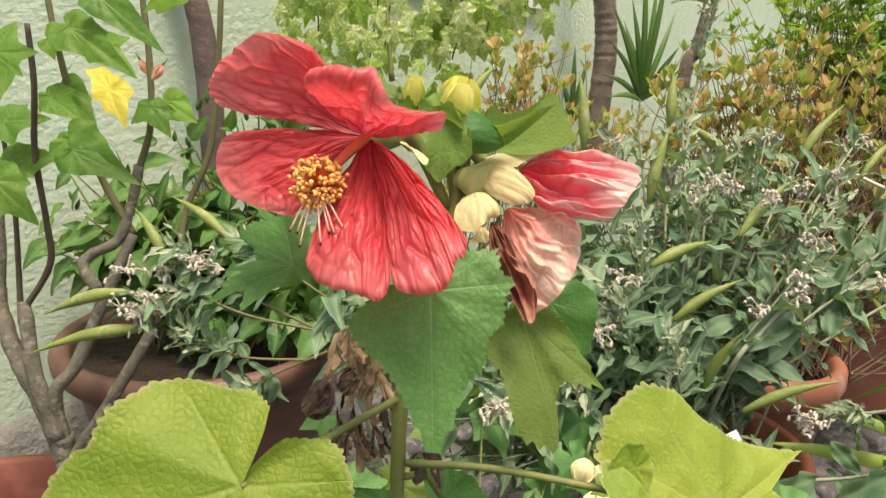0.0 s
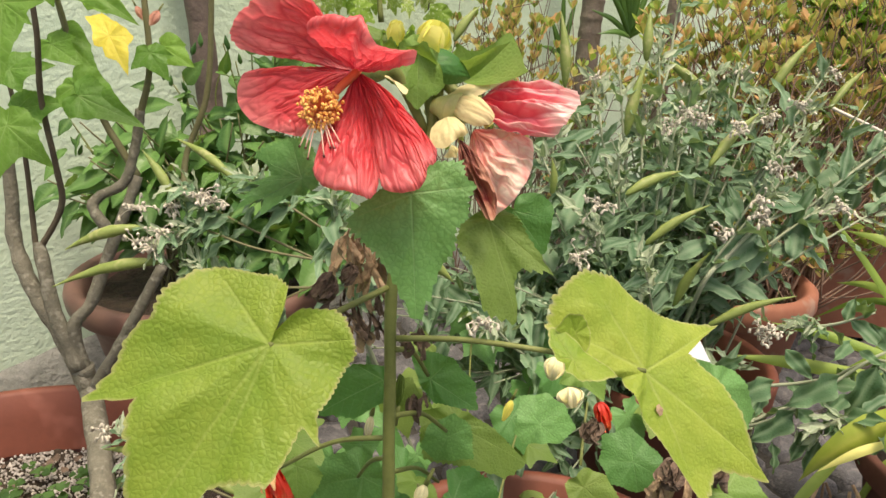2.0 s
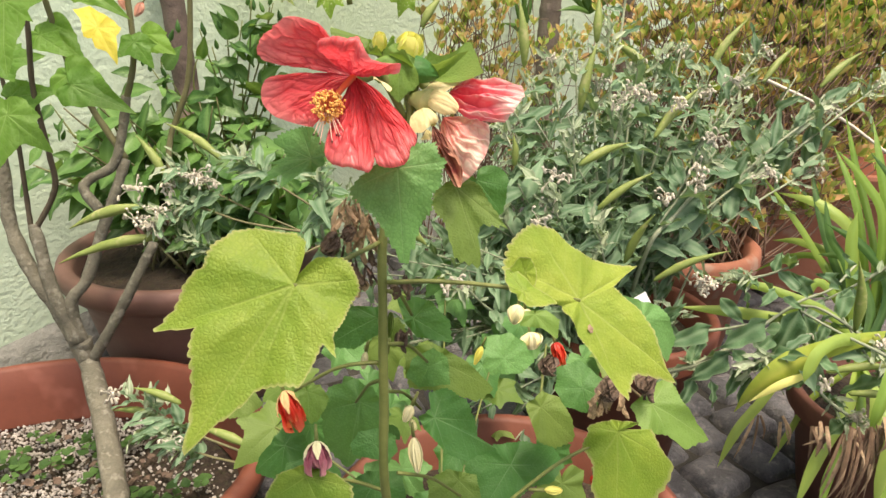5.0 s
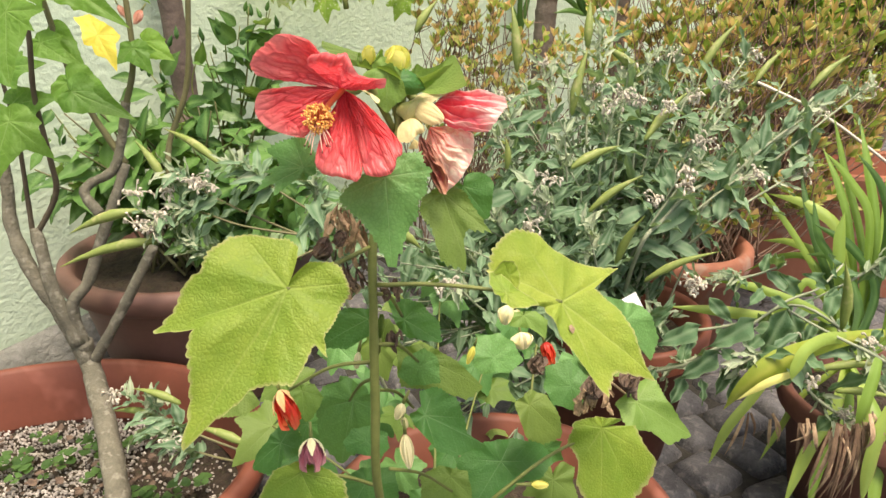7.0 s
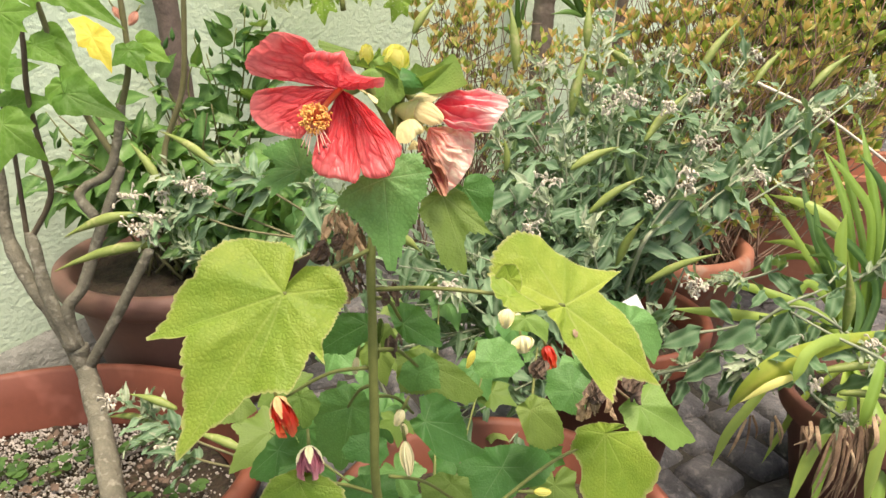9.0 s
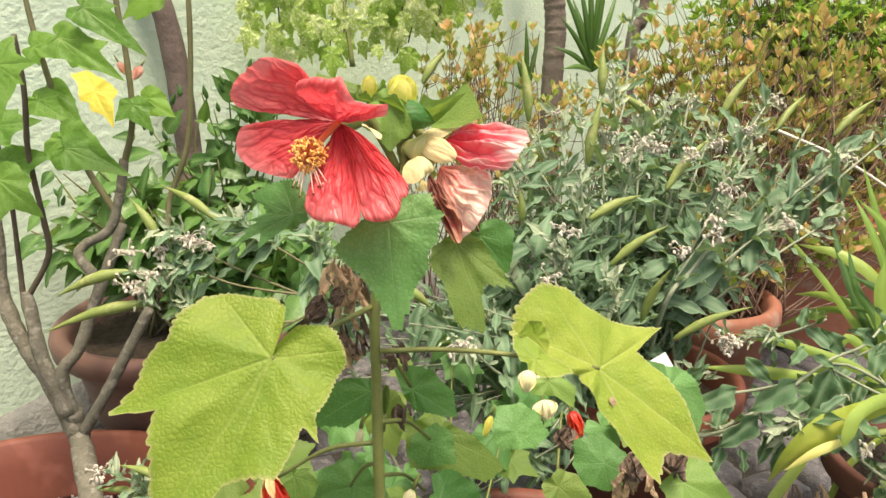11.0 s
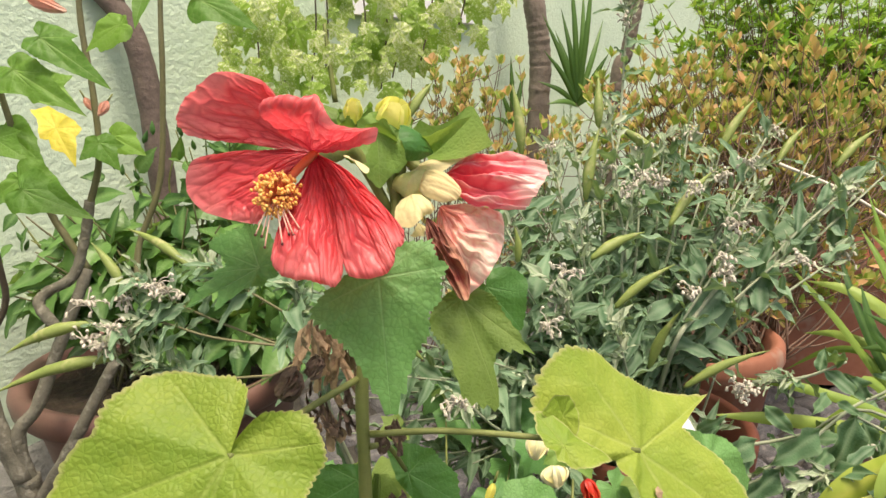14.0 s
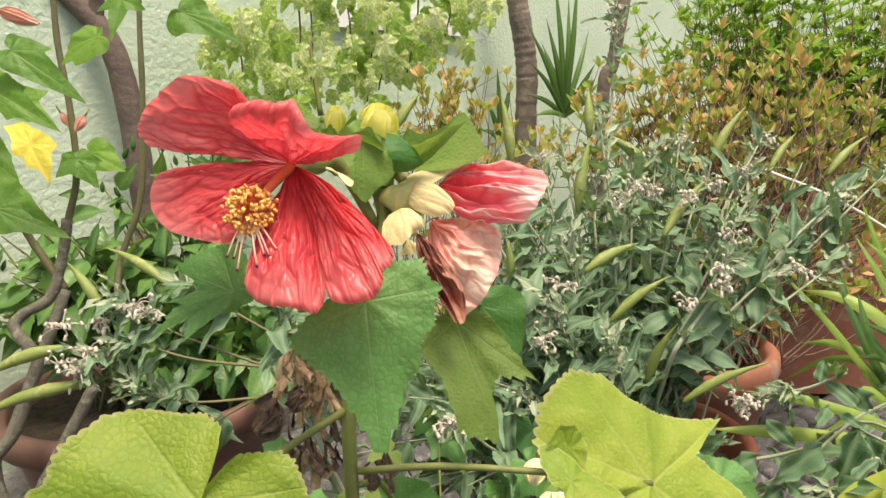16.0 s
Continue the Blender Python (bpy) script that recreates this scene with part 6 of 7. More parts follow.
# ---- the grey-barked tree in the trough ----
tree = thing("young_tree", (-0.4899, 0.7400, -0.0764), "young grey-barked forking tree with lobed leaves in the trough", "tree")
BOUGHS = [
    ([(-0.3855, 0.5600, 0.0665), (-0.3994, 0.5950, 0.0978), (-0.4466, 0.6900, 0.1417), (-0.4972, 0.7800, 0.1799), (-0.5038, 0.7850, 0.2177)], 0.0165, 0.0135),
    ([(-0.4989, 0.7800, 0.1800), (-0.5278, 0.7900, 0.2602), (-0.5626, 0.8000, 0.3325), (-0.5864, 0.8200, 0.3983), (-0.5843, 0.8300, 0.4567), (-0.5812, 0.8400, 0.5628)], 0.0125, 0.008),
    ([(-0.5071, 0.7800, 0.2156), (-0.5321, 0.7900, 0.2986), (-0.5405, 0.8000, 0.3684), (-0.5474, 0.8100, 0.3963)], 0.011, 0.008),
    ([(-0.4911, 0.7800, 0.1848), (-0.4448, 0.7800, 0.2525), (-0.4025, 0.7900, 0.3223), (-0.3758, 0.8000, 0.3680)], 0.0085, 0.007),
    ([(-0.4986, 0.7850, 0.1923), (-0.5098, 0.7900, 0.2740), (-0.4839, 0.8000, 0.3112), (-0.4586, 0.8200, 0.3766), (-0.4344, 0.8400, 0.4369), (-0.4201, 0.8600, 0.4797)], 0.0095, 0.007),
    ([(-0.4533, 0.8200, 0.4125), (-0.4751, 0.8300, 0.4409), (-0.4683, 0.8400, 0.4554), (-0.4357, 0.8500, 0.4738), (-0.4173, 0.8600, 0.5229), (-0.4034, 0.8600, 0.5727)], 0.0075, 0.0065),
    ([(-0.4201, 0.8600, 0.4797), (-0.4420, 0.8600, 0.5276), (-0.4535, 0.8600, 0.5530), (-0.4707, 0.8500, 0.6230), (-0.4812, 0.8400, 0.7205), (-0.4872, 0.8400, 0.7966), (-0.4877, 0.8400, 0.9111)], 0.0055, 0.003),
    ([(-0.4049, 0.8600, 0.5645), (-0.3830, 0.8600, 0.6286), (-0.3782, 0.8600, 0.7123), (-0.3791, 0.8600, 0.8181), (-0.3574, 0.8600, 0.9879)], 0.005, 0.0035),
    ([(-0.5504, 0.8100, 0.3829), (-0.5068, 0.8100, 0.4477), (-0.4975, 0.8000, 0.5045), (-0.4887, 0.7800, 0.5939), (-0.4672, 0.7600, 0.6740), (-0.4602, 0.7500, 0.7399)], 0.0045, 0.003),
    ([(-0.5541, 0.8100, 0.3740), (-0.5476, 0.8100, 0.4444), (-0.5347, 0.8000, 0.5375), (-0.5311, 0.7900, 0.6228)], 0.004, 0.0025),
    ([(-0.3737, 0.9000, 0.4503), (-0.3705, 0.9200, 0.5006), (-0.3342, 0.9300, 0.5870), (-0.3142, 0.9300, 0.7110), (-0.3030, 0.9300, 0.8248), (-0.2810, 0.9300, 1.0074)], 0.005, 0.0035),
]
for i, (pts, r0, r1) in enumerate(BOUGHS):
    part("trunk" if i == 0 else "branch", tube("bough", pts, r0, r1, BARK_GREY if i < 6 else (STEM_DARK if i in (8, 9) else STEM_OLIVE), 12 if i < 6 else 8, 7, 0.09 if i < 6 else 0.06, i), tree)


def tree_leaf(j, tips, halves, normal=(0.1, -0.8, 0.6), mat=None, label="", seed=0):
    lobes, m = faces_on(j, normal, tips, [h * 0.78 for h in halves])
    part("leaf", lobed("leaf", lobes, mat or TREE_LEAF, teeth=40, tooth=0.03, cup=0.12, wave=0.03, rings=8, spokes=120, seed=seed, sinuses=len(lobes) > 9), tree, m, label)


TREELEAVES = [
    ((-0.4006, 0.6000, 0.7045), [(-0.3970, 0.5800, 0.6273), (-0.3705, 0.5900, 0.6853), (-0.3605, 0.6000, 0.7068), (-0.4312, 0.5900, 0.6721), (-0.3877, 0.6200, 0.7315)], (26, 30, 34, 34, 46), None),
    ((-0.4599, 0.6600, 0.5814), [(-0.4823, 0.6400, 0.4979), (-0.4073, 0.6400, 0.5410), (-0.4245, 0.6600, 0.5807), (-0.5093, 0.6500, 0.5543), (-0.4585, 0.6700, 0.5962)], (30, 28, 60, 40, 66), None),
    ((-0.3803, 0.7550, 0.6719), [(-0.3579, 0.7500, 0.6191), (-0.4132, 0.7600, 0.6991), (-0.3532, 0.7600, 0.6700), (-0.3973, 0.7550, 0.6570), (-0.3925, 0.7620, 0.7028), (-0.3788, 0.7610, 0.6927), (-0.3630, 0.7600, 0.6817), (-0.3589, 0.7570, 0.6592), (-0.3571, 0.7540, 0.6476), (-0.3700, 0.7530, 0.6366), (-0.3830, 0.7540, 0.6416), (-0.3877, 0.7550, 0.6555), (-0.3993, 0.7570, 0.6720), (-0.4015, 0.7580, 0.6842)], (30,) * 14, YELLOW_LEAF),
    ((-0.4165, 0.7300, 0.6175), [(-0.3400, 0.7200, 0.5718), (-0.4383, 0.7300, 0.5968), (-0.4145, 0.7250, 0.5830), (-0.3904, 0.7350, 0.6200)], (26, 46, 40, 46), None),
    ((-0.4864, 0.8200, 0.6598), [(-0.4399, 0.8100, 0.6282), (-0.4963, 0.8150, 0.6382), (-0.4543, 0.8200, 0.6704)], (30, 46, 46), None),
    ((-0.4784, 0.8200, 0.7276), [(-0.4363, 0.8150, 0.7098), (-0.4677, 0.8150, 0.6995), (-0.4415, 0.8250, 0.7412)], (30, 46, 46), None),
    ((-0.4217, 0.8200, 0.7201), [(-0.3715, 0.8150, 0.6828), (-0.4091, 0.8150, 0.6989), (-0.3845, 0.8250, 0.7339)], (28, 40, 40), None),
    ((-0.3757, 0.8500, 0.6488), [(-0.3495, 0.8400, 0.6107), (-0.3981, 0.8450, 0.6225), (-0.3450, 0.8500, 0.6446)], (34, 44, 44), None),
    ((-0.3347, 0.6600, 0.7611), [(-0.2666, 0.6400, 0.7123), (-0.3132, 0.6500, 0.7392), (-0.2986, 0.6600, 0.7649)], (18, 50, 40), None),
    ((-0.3652, 0.6600, 0.7315), [(-0.2931, 0.6400, 0.6855), (-0.3394, 0.6500, 0.7043), (-0.3257, 0.6600, 0.7247)], (18, 50, 40), None),
    ((-0.2496, 0.7200, 0.8130), [(-0.2586, 0.7100, 0.7637), (-0.2245, 0.7150, 0.8006), (-0.2766, 0.7150, 0.8050), (-0.2500, 0.7300, 0.8366)], (20, 34, 34, 60), None),
    ((-0.2876, 0.7400, 0.7806), [(-0.3271, 0.7300, 0.7555), (-0.3209, 0.7350, 0.7728), (-0.2813, 0.7450, 0.7895), (-0.3109, 0.7300, 0.7503)], (34, 44, 60, 50), None),
    ((-0.2312, 0.8600, 0.8199), [(-0.1575, 0.8500, 0.7776), (-0.1919, 0.8550, 0.7861), (-0.1971, 0.8600, 0.8102)], (24, 54, 50), None),
    ((-0.4099, 0.7200, 0.6069), [(-0.3355, 0.7100, 0.5746), (-0.3877, 0.7150, 0.5881), (-0.3690, 0.7200, 0.6106)], (26, 54, 50), None),
    ((-0.4833, 0.8400, 0.6700), [(-0.4344, 0.8300, 0.6202), (-0.4684, 0.8350, 0.6285), (-0.4462, 0.8400, 0.6579)], (30, 54, 50), None),
    ((-0.5142, 0.7700, 0.6319), [(-0.4622, 0.7650, 0.6459), (-0.4977, 0.7600, 0.6042), (-0.4925, 0.7750, 0.6595)], (34, 50, 46), None),
    ((-0.5206, 0.7800, 0.5832), [(-0.4600, 0.7700, 0.6022), (-0.4892, 0.7700, 0.5693), (-0.5026, 0.7850, 0.6083)], (34, 50, 46), None),
    ((-0.3783, 0.9000, 0.6542), [(-0.3286, 0.8900, 0.6226), (-0.3715, 0.8900, 0.6249), (-0.3453, 0.9000, 0.6584)], (34, 50, 50), None),
]
for i, (j, tips, halves, mat) in enumerate(TREELEAVES):
    tree_leaf(j, tips, halves, (0.1 * math.sin(i), -0.85, 0.5), mat, "bright yellow dying lobed leaf" if mat else "", 60 + i)

for foot, tip, wide in (((-0.3612, 0.7000, 0.8039), (-0.3233, 0.6900, 0.7898), 0.008), ((-0.3365, 0.8000, 0.7005), (-0.3447, 0.7900, 0.6850), 0.006), ((-0.3901, 0.8600, 0.7065), (-0.3822, 0.8600, 0.6900), 0.005)):
    scaled_bud(tree, foot, tip, wide, ROSE, label="half-closed pale pink bud")
# ---- the dark-leaved bush in the brown pot ----
hib = thing("hibiscus_bush", (-0.401, 1.061, 0.235), "dark green hibiscus bush with buds in the brown pot", "bush")
part("trunk", tube("trunk", [(-0.4, 1.1, 0.23), (-0.4414, 1.2500, 0.4773), (-0.4449, 1.2600, 0.6045), (-0.4546, 1.2700, 0.7486), (-0.4733, 1.2700, 0.8385), (-0.5211, 1.2700, 0.9073), (-0.5739, 1.2600, 0.9630)], 0.026, 0.018, BARK_BROWN, 14, 6, 0.04), hib)
part("branch", tube("branch", [(-0.4657, 1.2700, 0.8235), (-0.4885, 1.2700, 0.8681), (-0.4630, 1.2600, 0.9601)], 0.016, 0.012, BARK_BROWN, 10, 5, 0.04), hib)
HIBLEAF = []
for k in range(5):
    v, f, ve = blade_data(0.066, 0.014 + 0.002 * k, 0.34, 0.05 + 0.1 * k, 0.2, 9, 5, 0.0, 0.1)
    HIBLEAF.append(mesh_of("leaf", v, f, HIBISCUS, vein=ve))
rng = random.Random(21)
TIPS = [(-0.25, 0.98, 0.3923), (-0.2234, 0.95, 0.3461), (-0.2669, 0.95, 0.3316), (-0.3132, 0.98, 0.3606), (-0.1973, 0.98, 0.4066), (-0.3382, 1.0, 0.411), (-0.4725, 1.05, 0.4952), (-0.5025, 1.03, 0.4495), (-0.3909, 1.05, 0.5137), (-0.3586, 1.05, 0.533), (-0.3279, 1.05, 0.5423), (-0.2534, 1.0, 0.5008), (-0.4089, 1.05, 0.5239), (-0.3624, 1.0, 0.4735), (-0.2681, 0.95, 0.4443), (-0.3061, 0.95, 0.3654), (-0.2073, 0.95, 0.3933), (-0.1667, 0.9, 0.3384), (-0.4463, 1.02, 0.4708), (-0.561, 1.0, 0.4776), (-0.6041, 1.0, 0.4087), (-0.5256, 1.0, 0.417), (-0.2365, 0.92, 0.333), (-0.3401, 0.92, 0.3361), (-0.1522, 0.95, 0.3613), (-0.6465, 1.02, 0.4348), (-0.2102, 1.0, 0.4503), (-0.4138, 0.98, 0.4098), (-0.3223, 1.0, 0.5348), (-0.4714, 1.0, 0.5268), (-0.5166, 1.0, 0.5469), (-0.2701, 0.98, 0.5092), (-0.378, 1.0, 0.5209), (-0.1598, 0.95, 0.395), (-0.1226, 0.9, 0.374), (-0.1882, 0.95, 0.3614), (-0.1095, 0.9, 0.3382), (-0.1473, 1.0, 0.4154), (-0.5647, 1.0, 0.5345), (-0.526, 0.98, 0.5102), (-0.5094, 1.02, 0.5277), (-0.5316, 0.95, 0.483), (-0.4901, 1.0, 0.486), (-0.5586, 0.95, 0.4418), (-0.5149, 0.97, 0.4507), (-0.461, 1.0, 0.5109), (-0.4627, 0.98, 0.4446), (-0.426, 1.0, 0.464)]
for tip in TIPS:
    b = V(-0.4, 1.06, 0.24) + V(rng.uniform(-0.08, 0.08), rng.uniform(-0.08, 0.08), 0)
    mid = b.lerp(V(tip), 0.55) + V(0, 0.03, 0.02)
    leafy_stem(hib, [b, mid, tip], 13 if tip[2] < 0.47 else (6 if tip[2] < 0.53 else 3), HIBLEAF, STEM_OLIVE, (0.7, 1.2), 0.003, 0.0012, 0.3, 1.0, 0.1)
SHOOTS = [(-0.2579, 1.08, 0.6984), (-0.228, 1.08, 0.6889), (-0.3023, 1.08, 0.6656), (-0.333, 1.08, 0.6244), (-0.227, 1.08, 0.6038), (-0.2878, 1.08, 0.5674), (-0.3505, 1.08, 0.653), (-0.4119, 1.08, 0.5693), (-0.2653, 1.08, 0.5268), (-0.4452, 1.08, 0.5942), (-0.316, 1.08, 0.5021), (-0.6069, 1.08, 0.4818), (-0.2141, 1.08, 0.6534)]
for tip in SHOOTS:
    b = V(-0.4, 1.06, 0.24) + V(rng.uniform(-0.06, 0.06), rng.uniform(-0.06, 0.06), 0)
    leafy_stem(hib, [b, b.lerp(V(tip), 0.6) + V(0.03, 0.03, 0), tip], 4, HIBLEAF, STEM_GREEN, (0.65, 1.05), 0.0026, 0.0012, 0.45, 1.1, 0.0)
    v, f = lathe_data([(0.0004, -0.008), (0.0035, -0.004), (0.004, 0.001), (0.0026, 0.006), (0.0003, 0.012)], 9)
    for k in range(2):
        part("bud", mesh_of("bud", v, f, HIBISCUS), hib, pose(*(V(tip) + V(rng.uniform(-0.015, 0.015), -0.005, rng.uniform(-0.01, 0.012))), rng.uniform(-25, 25), rng.uniform(-25, 25), 0), "closed green bud")
for spot in ((-0.3903, 1.0500, 0.6429), (-0.3769, 1.0500, 0.6565), (-0.4124, 1.0500, 0.6340), (-0.2121, 1.0800, 0.6717), (-0.3163, 1.0200, 0.5705), (-0.4391, 1.0200, 0.6231), (-0.4874, 1.0000, 0.5433), (-0.2628, 1.1000, 0.6902)):
    v, f = lathe_data([(0.0004, -0.009), (0.004, -0.004), (0.0045, 0.001), (0.003, 0.007), (0.0003, 0.014)], 9)
    part("bud", mesh_of("bud", v, f, HIBISCUS), hib, pose(*spot, rng.uniform(-25, 25), rng.uniform(-25, 25), 0), "closed green bud")
# single shoots and leaves that stand out against the wall
for pts in ([(-0.3343, 1.1, 0.4572), (-0.307, 1.1, 0.561), (-0.2811, 1.1, 0.6661)], [(-0.2904, 1.1, 0.5213), (-0.2581, 1.1, 0.5987), (-0.225, 1.1, 0.6945)], [(-0.4104, 1.1, 0.4587), (-0.4257, 1.1, 0.5394), (-0.4313, 1.1, 0.6011)], [(-0.5256, 1.1, 0.4611), (-0.5386, 1.1, 0.5177), (-0.5526, 1.1, 0.5648)], [(-0.6043, 1.1, 0.4627), (-0.6209, 1.1, 0.4953), (-0.6372, 1.1, 0.5273)], [(-0.3755, 1.1, 0.5068), (-0.3783, 1.1, 0.5698), (-0.3543, 1.1, 0.6301)]):
    part("stem", tube("stem", pts, 0.002, 0.001, STEM_GREEN, 6, 5), hib)
for a, b in (((-0.287, 1.08, 0.6418), (-0.3226, 1.06, 0.6719)), ((-0.2839, 1.08, 0.6671), (-0.3016, 1.06, 0.6926)), ((-0.2799, 1.08, 0.638), (-0.2494, 1.06, 0.6711)), ((-0.2786, 1.08, 0.649), (-0.237, 1.06, 0.6497)), ((-0.2498, 1.08, 0.6377), (-0.2063, 1.06, 0.6601)), ((-0.2919, 1.08, 0.6012), (-0.3306, 1.06, 0.5964)), ((-0.2767, 1.08, 0.601), (-0.2946, 1.06, 0.6324)), ((-0.2666, 1.08, 0.5896), (-0.2699, 1.06, 0.6212)), ((-0.2994, 1.08, 0.5711), (-0.3169, 1.06, 0.6036)), ((-0.2577, 1.08, 0.6007), (-0.2244, 1.06, 0.6279)), ((-0.3234, 1.08, 0.5639), (-0.3163, 1.06, 0.5206)), ((-0.3439, 1.08, 0.5255), (-0.2899, 1.06, 0.5163)), ((-0.3557, 1.08, 0.5529), (-0.318, 1.06, 0.5664)), ((-0.4075, 1.08, 0.5652), (-0.4294, 1.06, 0.5756)), ((-0.4149, 1.08, 0.5423), (-0.4318, 1.06, 0.5149)), ((-0.3892, 1.08, 0.5341), (-0.3394, 1.06, 0.5478)), ((-0.3564, 1.08, 0.6021), (-0.338, 1.06, 0.6401)), ((-0.4191, 1.08, 0.588), (-0.3885, 1.06, 0.6227)), ((-0.4731, 1.08, 0.5813), (-0.4978, 1.06, 0.5877)), ((-0.5026, 1.08, 0.5437), (-0.4536, 1.06, 0.5648)), ((-0.5221, 1.08, 0.5208), (-0.4906, 1.06, 0.5044)), ((-0.5421, 1.08, 0.5558), (-0.5703, 1.06, 0.5403)), ((-0.5735, 1.08, 0.4744), (-0.5253, 1.06, 0.4816)), ((-0.5873, 1.08, 0.4827), (-0.5756, 1.06, 0.4589)), ((-0.61, 1.08, 0.5029), (-0.6187, 1.06, 0.4716)), ((-0.6239, 1.08, 0.5265), (-0.6373, 1.06, 0.5071)), ((-0.6388, 1.08, 0.4757), (-0.6544, 1.06, 0.4645)), ((-0.4635, 1.08, 0.5041), (-0.4892, 1.06, 0.5121)), ((-0.4584, 1.08, 0.4881), (-0.4329, 1.06, 0.4599)), ((-0.395, 1.08, 0.4949), (-0.3687, 1.06, 0.4745)), ((-0.4858, 1.08, 0.4646), (-0.512, 1.06, 0.4495)), ((-0.5527, 1.08, 0.4416), (-0.5744, 1.06, 0.4266)), ((-0.6089, 1.08, 0.4347), (-0.6285, 1.06, 0.444)), ((-0.6595, 1.08, 0.452), (-0.6778, 1.06, 0.429)), ((-0.2499, 1.08, 0.4922), (-0.2738, 1.06, 0.4885)), ((-0.2541, 1.08, 0.5628), (-0.224, 1.06, 0.5949))):
    part("leaf", rng.choice(HIBLEAF), hib, aim(a, b, (rng.uniform(-0.7, 0.7), -0.8, rng.uniform(0.2, 0.9)), (V(b) - V(a)).length / 0.062))

# ---- shrubs at the back ----


def shrub(name, label, mat, spots, centre, twigs, leaf_args, per, size, seed, upright=0.0, side=0):
    """Thin twigs from the base to scattered tips, with whorls of small leaves, gathered as one mass of foliage."""
    r = random.Random(seed)
    ob = thing(name, centre, label, "shrub", "azalea shrubs" if name == "azalea_shrub" else "")
    proto, faces, ve = blade_data(*leaf_args)
    verts, fs, veins, wood = [], [], [], []
    for i in range(twigs):
        lo, hi = spots[i % len(spots)]
        tip = V(*[r.uniform(a, b) for a, b in zip(lo, hi)])
        base = V(centre) + V(r.uniform(-0.12, 0.12), r.uniform(-0.1, 0.1), 0)
        mid = base.lerp(tip, 0.6) + V(r.uniform(-0.09, 0.09), r.uniform(-0.07, 0.07), r.uniform(-0.04, 0.04))
        low, high = (p + V(r.gauss(0, 0.018), r.gauss(0, 0.018), r.gauss(0, 0.012)) for p in (base.lerp(mid, 0.55), mid.lerp(tip, 0.5)))
        wood.append(tube_data([base, low, mid, high, tip], 0.0022, 0.0007, 4, 4))
        line = spline([base, low, mid, high, tip], 5)
        for w in range(side):
            p = line[r.randrange(6, len(line) - 2)]
            q = p + V(r.gauss(0, 0.05), r.gauss(0, 0.04), abs(r.gauss(0.03, 0.03)))
            wood.append(tube_data([p, p.lerp(q, 0.5) + V(r.gauss(0, 0.008), 0, r.gauss(0, 0.008)), q], 0.0012, 0.0005, 4, 3))
        for w in range(4):
            p = line[-1 - w * r.choice((1, 2, 3, 4))]
            d = (tip - mid).normalized()
            for k in range(per):
                o = Matrix.Rotation(6.283 * k / per + r.uniform(-0.4, 0.4), 3, d) @ d.orthogonal().normalized()
                way = (o + d * r.uniform(0.2, 1.1) + V(0, 0, r.uniform(-0.2, 0.3) + upright)).normalized()
                m = aim(p, p + way, (d + V(0, -0.4, 0.4)).normalized(), r.uniform(*size))
                n0 = len(verts)
                verts += [m @ q for q in proto]
                fs += [tuple(a + n0 for a in q) for q in faces]
                veins += ve
    part("branchwork", merged("branchwork", wood, TWIG), ob, None, "", "stuff")
    part("foliage", mesh_of("foliage", verts, fs, mat, vein=veins), ob, None, "", "stuff")
    return ob


def span(a, b, depth=0.12):
    a, b = V(a), V(b)
    return (tuple(min(p, q) - (depth if i == 1 else 0) for i, (p, q) in enumerate(zip(a, b))), tuple(max(p, q) + (depth if i == 1 else 0) for i, (p, q) in enumerate(zip(a, b))))


shrub("azalea_shrub", "twiggy azalea shrub with bronze and green autumn leaves", AZALEA,
    [span((0.4060, 1.2500, 0.5261), (0.6687, 1.3500, 0.7146)), span((0.6151, 1.3000, 0.5087), (0.9106, 1.4000, 0.7546)), span((0.8413, 1.3000, 0.4598), (1.1834, 1.4000, 0.6826)), span((0.4700, 1.2500, 0.6000), (0.7300, 1.3500, 0.7900)), span((0.7000, 1.3000, 0.6000), (1.1000, 1.4000, 0.8300)), span((0.8457, 1.2500, 0.3800), (1.1646, 1.3500, 0.5500)), span((0.5000, 1.1000, 0.2700), (0.9500, 1.1600, 0.4300), 0.05)],
    (0.62, 1.16, 0.19), 270, (0.024, 0.0054, 0.6, -0.05, 0.25, 6, 3), 8, (0.6, 1.3), 5, upright=0.7, side=3)
shrub("azalea_shrub", "sparse azalea with small bronze leaves by the wall", AZALEA,
    [span((0.0192, 1.3500, 0.5718), (0.2671, 1.4500, 0.7712)), span((0.2187, 1.3500, 0.5373), (0.4693, 1.4500, 0.6279)), span((0.0836, 1.3500, 0.6632), (0.2445, 1.4500, 0.7600))],
    (0.14, 1.4, 0.0), 90, (0.022, 0.0055, 0.62, -0.05, 0.25, 6, 3), 6, (0.6, 1.2), 6, upright=0.8, side=2)
shrub("green_shrub", "bright green fine-leaved shrub against the wall", SHRUB,
    [span((0.7765, 1.7000, 0.7380), (1.2120, 1.9000, 1.0452)), span((0.9833, 1.6000, 0.6972), (1.5134, 1.8000, 1.0170)), span((0.9439, 1.6000, 0.6009), (1.4496, 1.7000, 0.8280))],
    (1.15, 1.75, 0.0), 430, (0.03, 0.0048, 0.5, 0.1, 0.1, 5, 3), 9, (0.7, 1.3), 7)

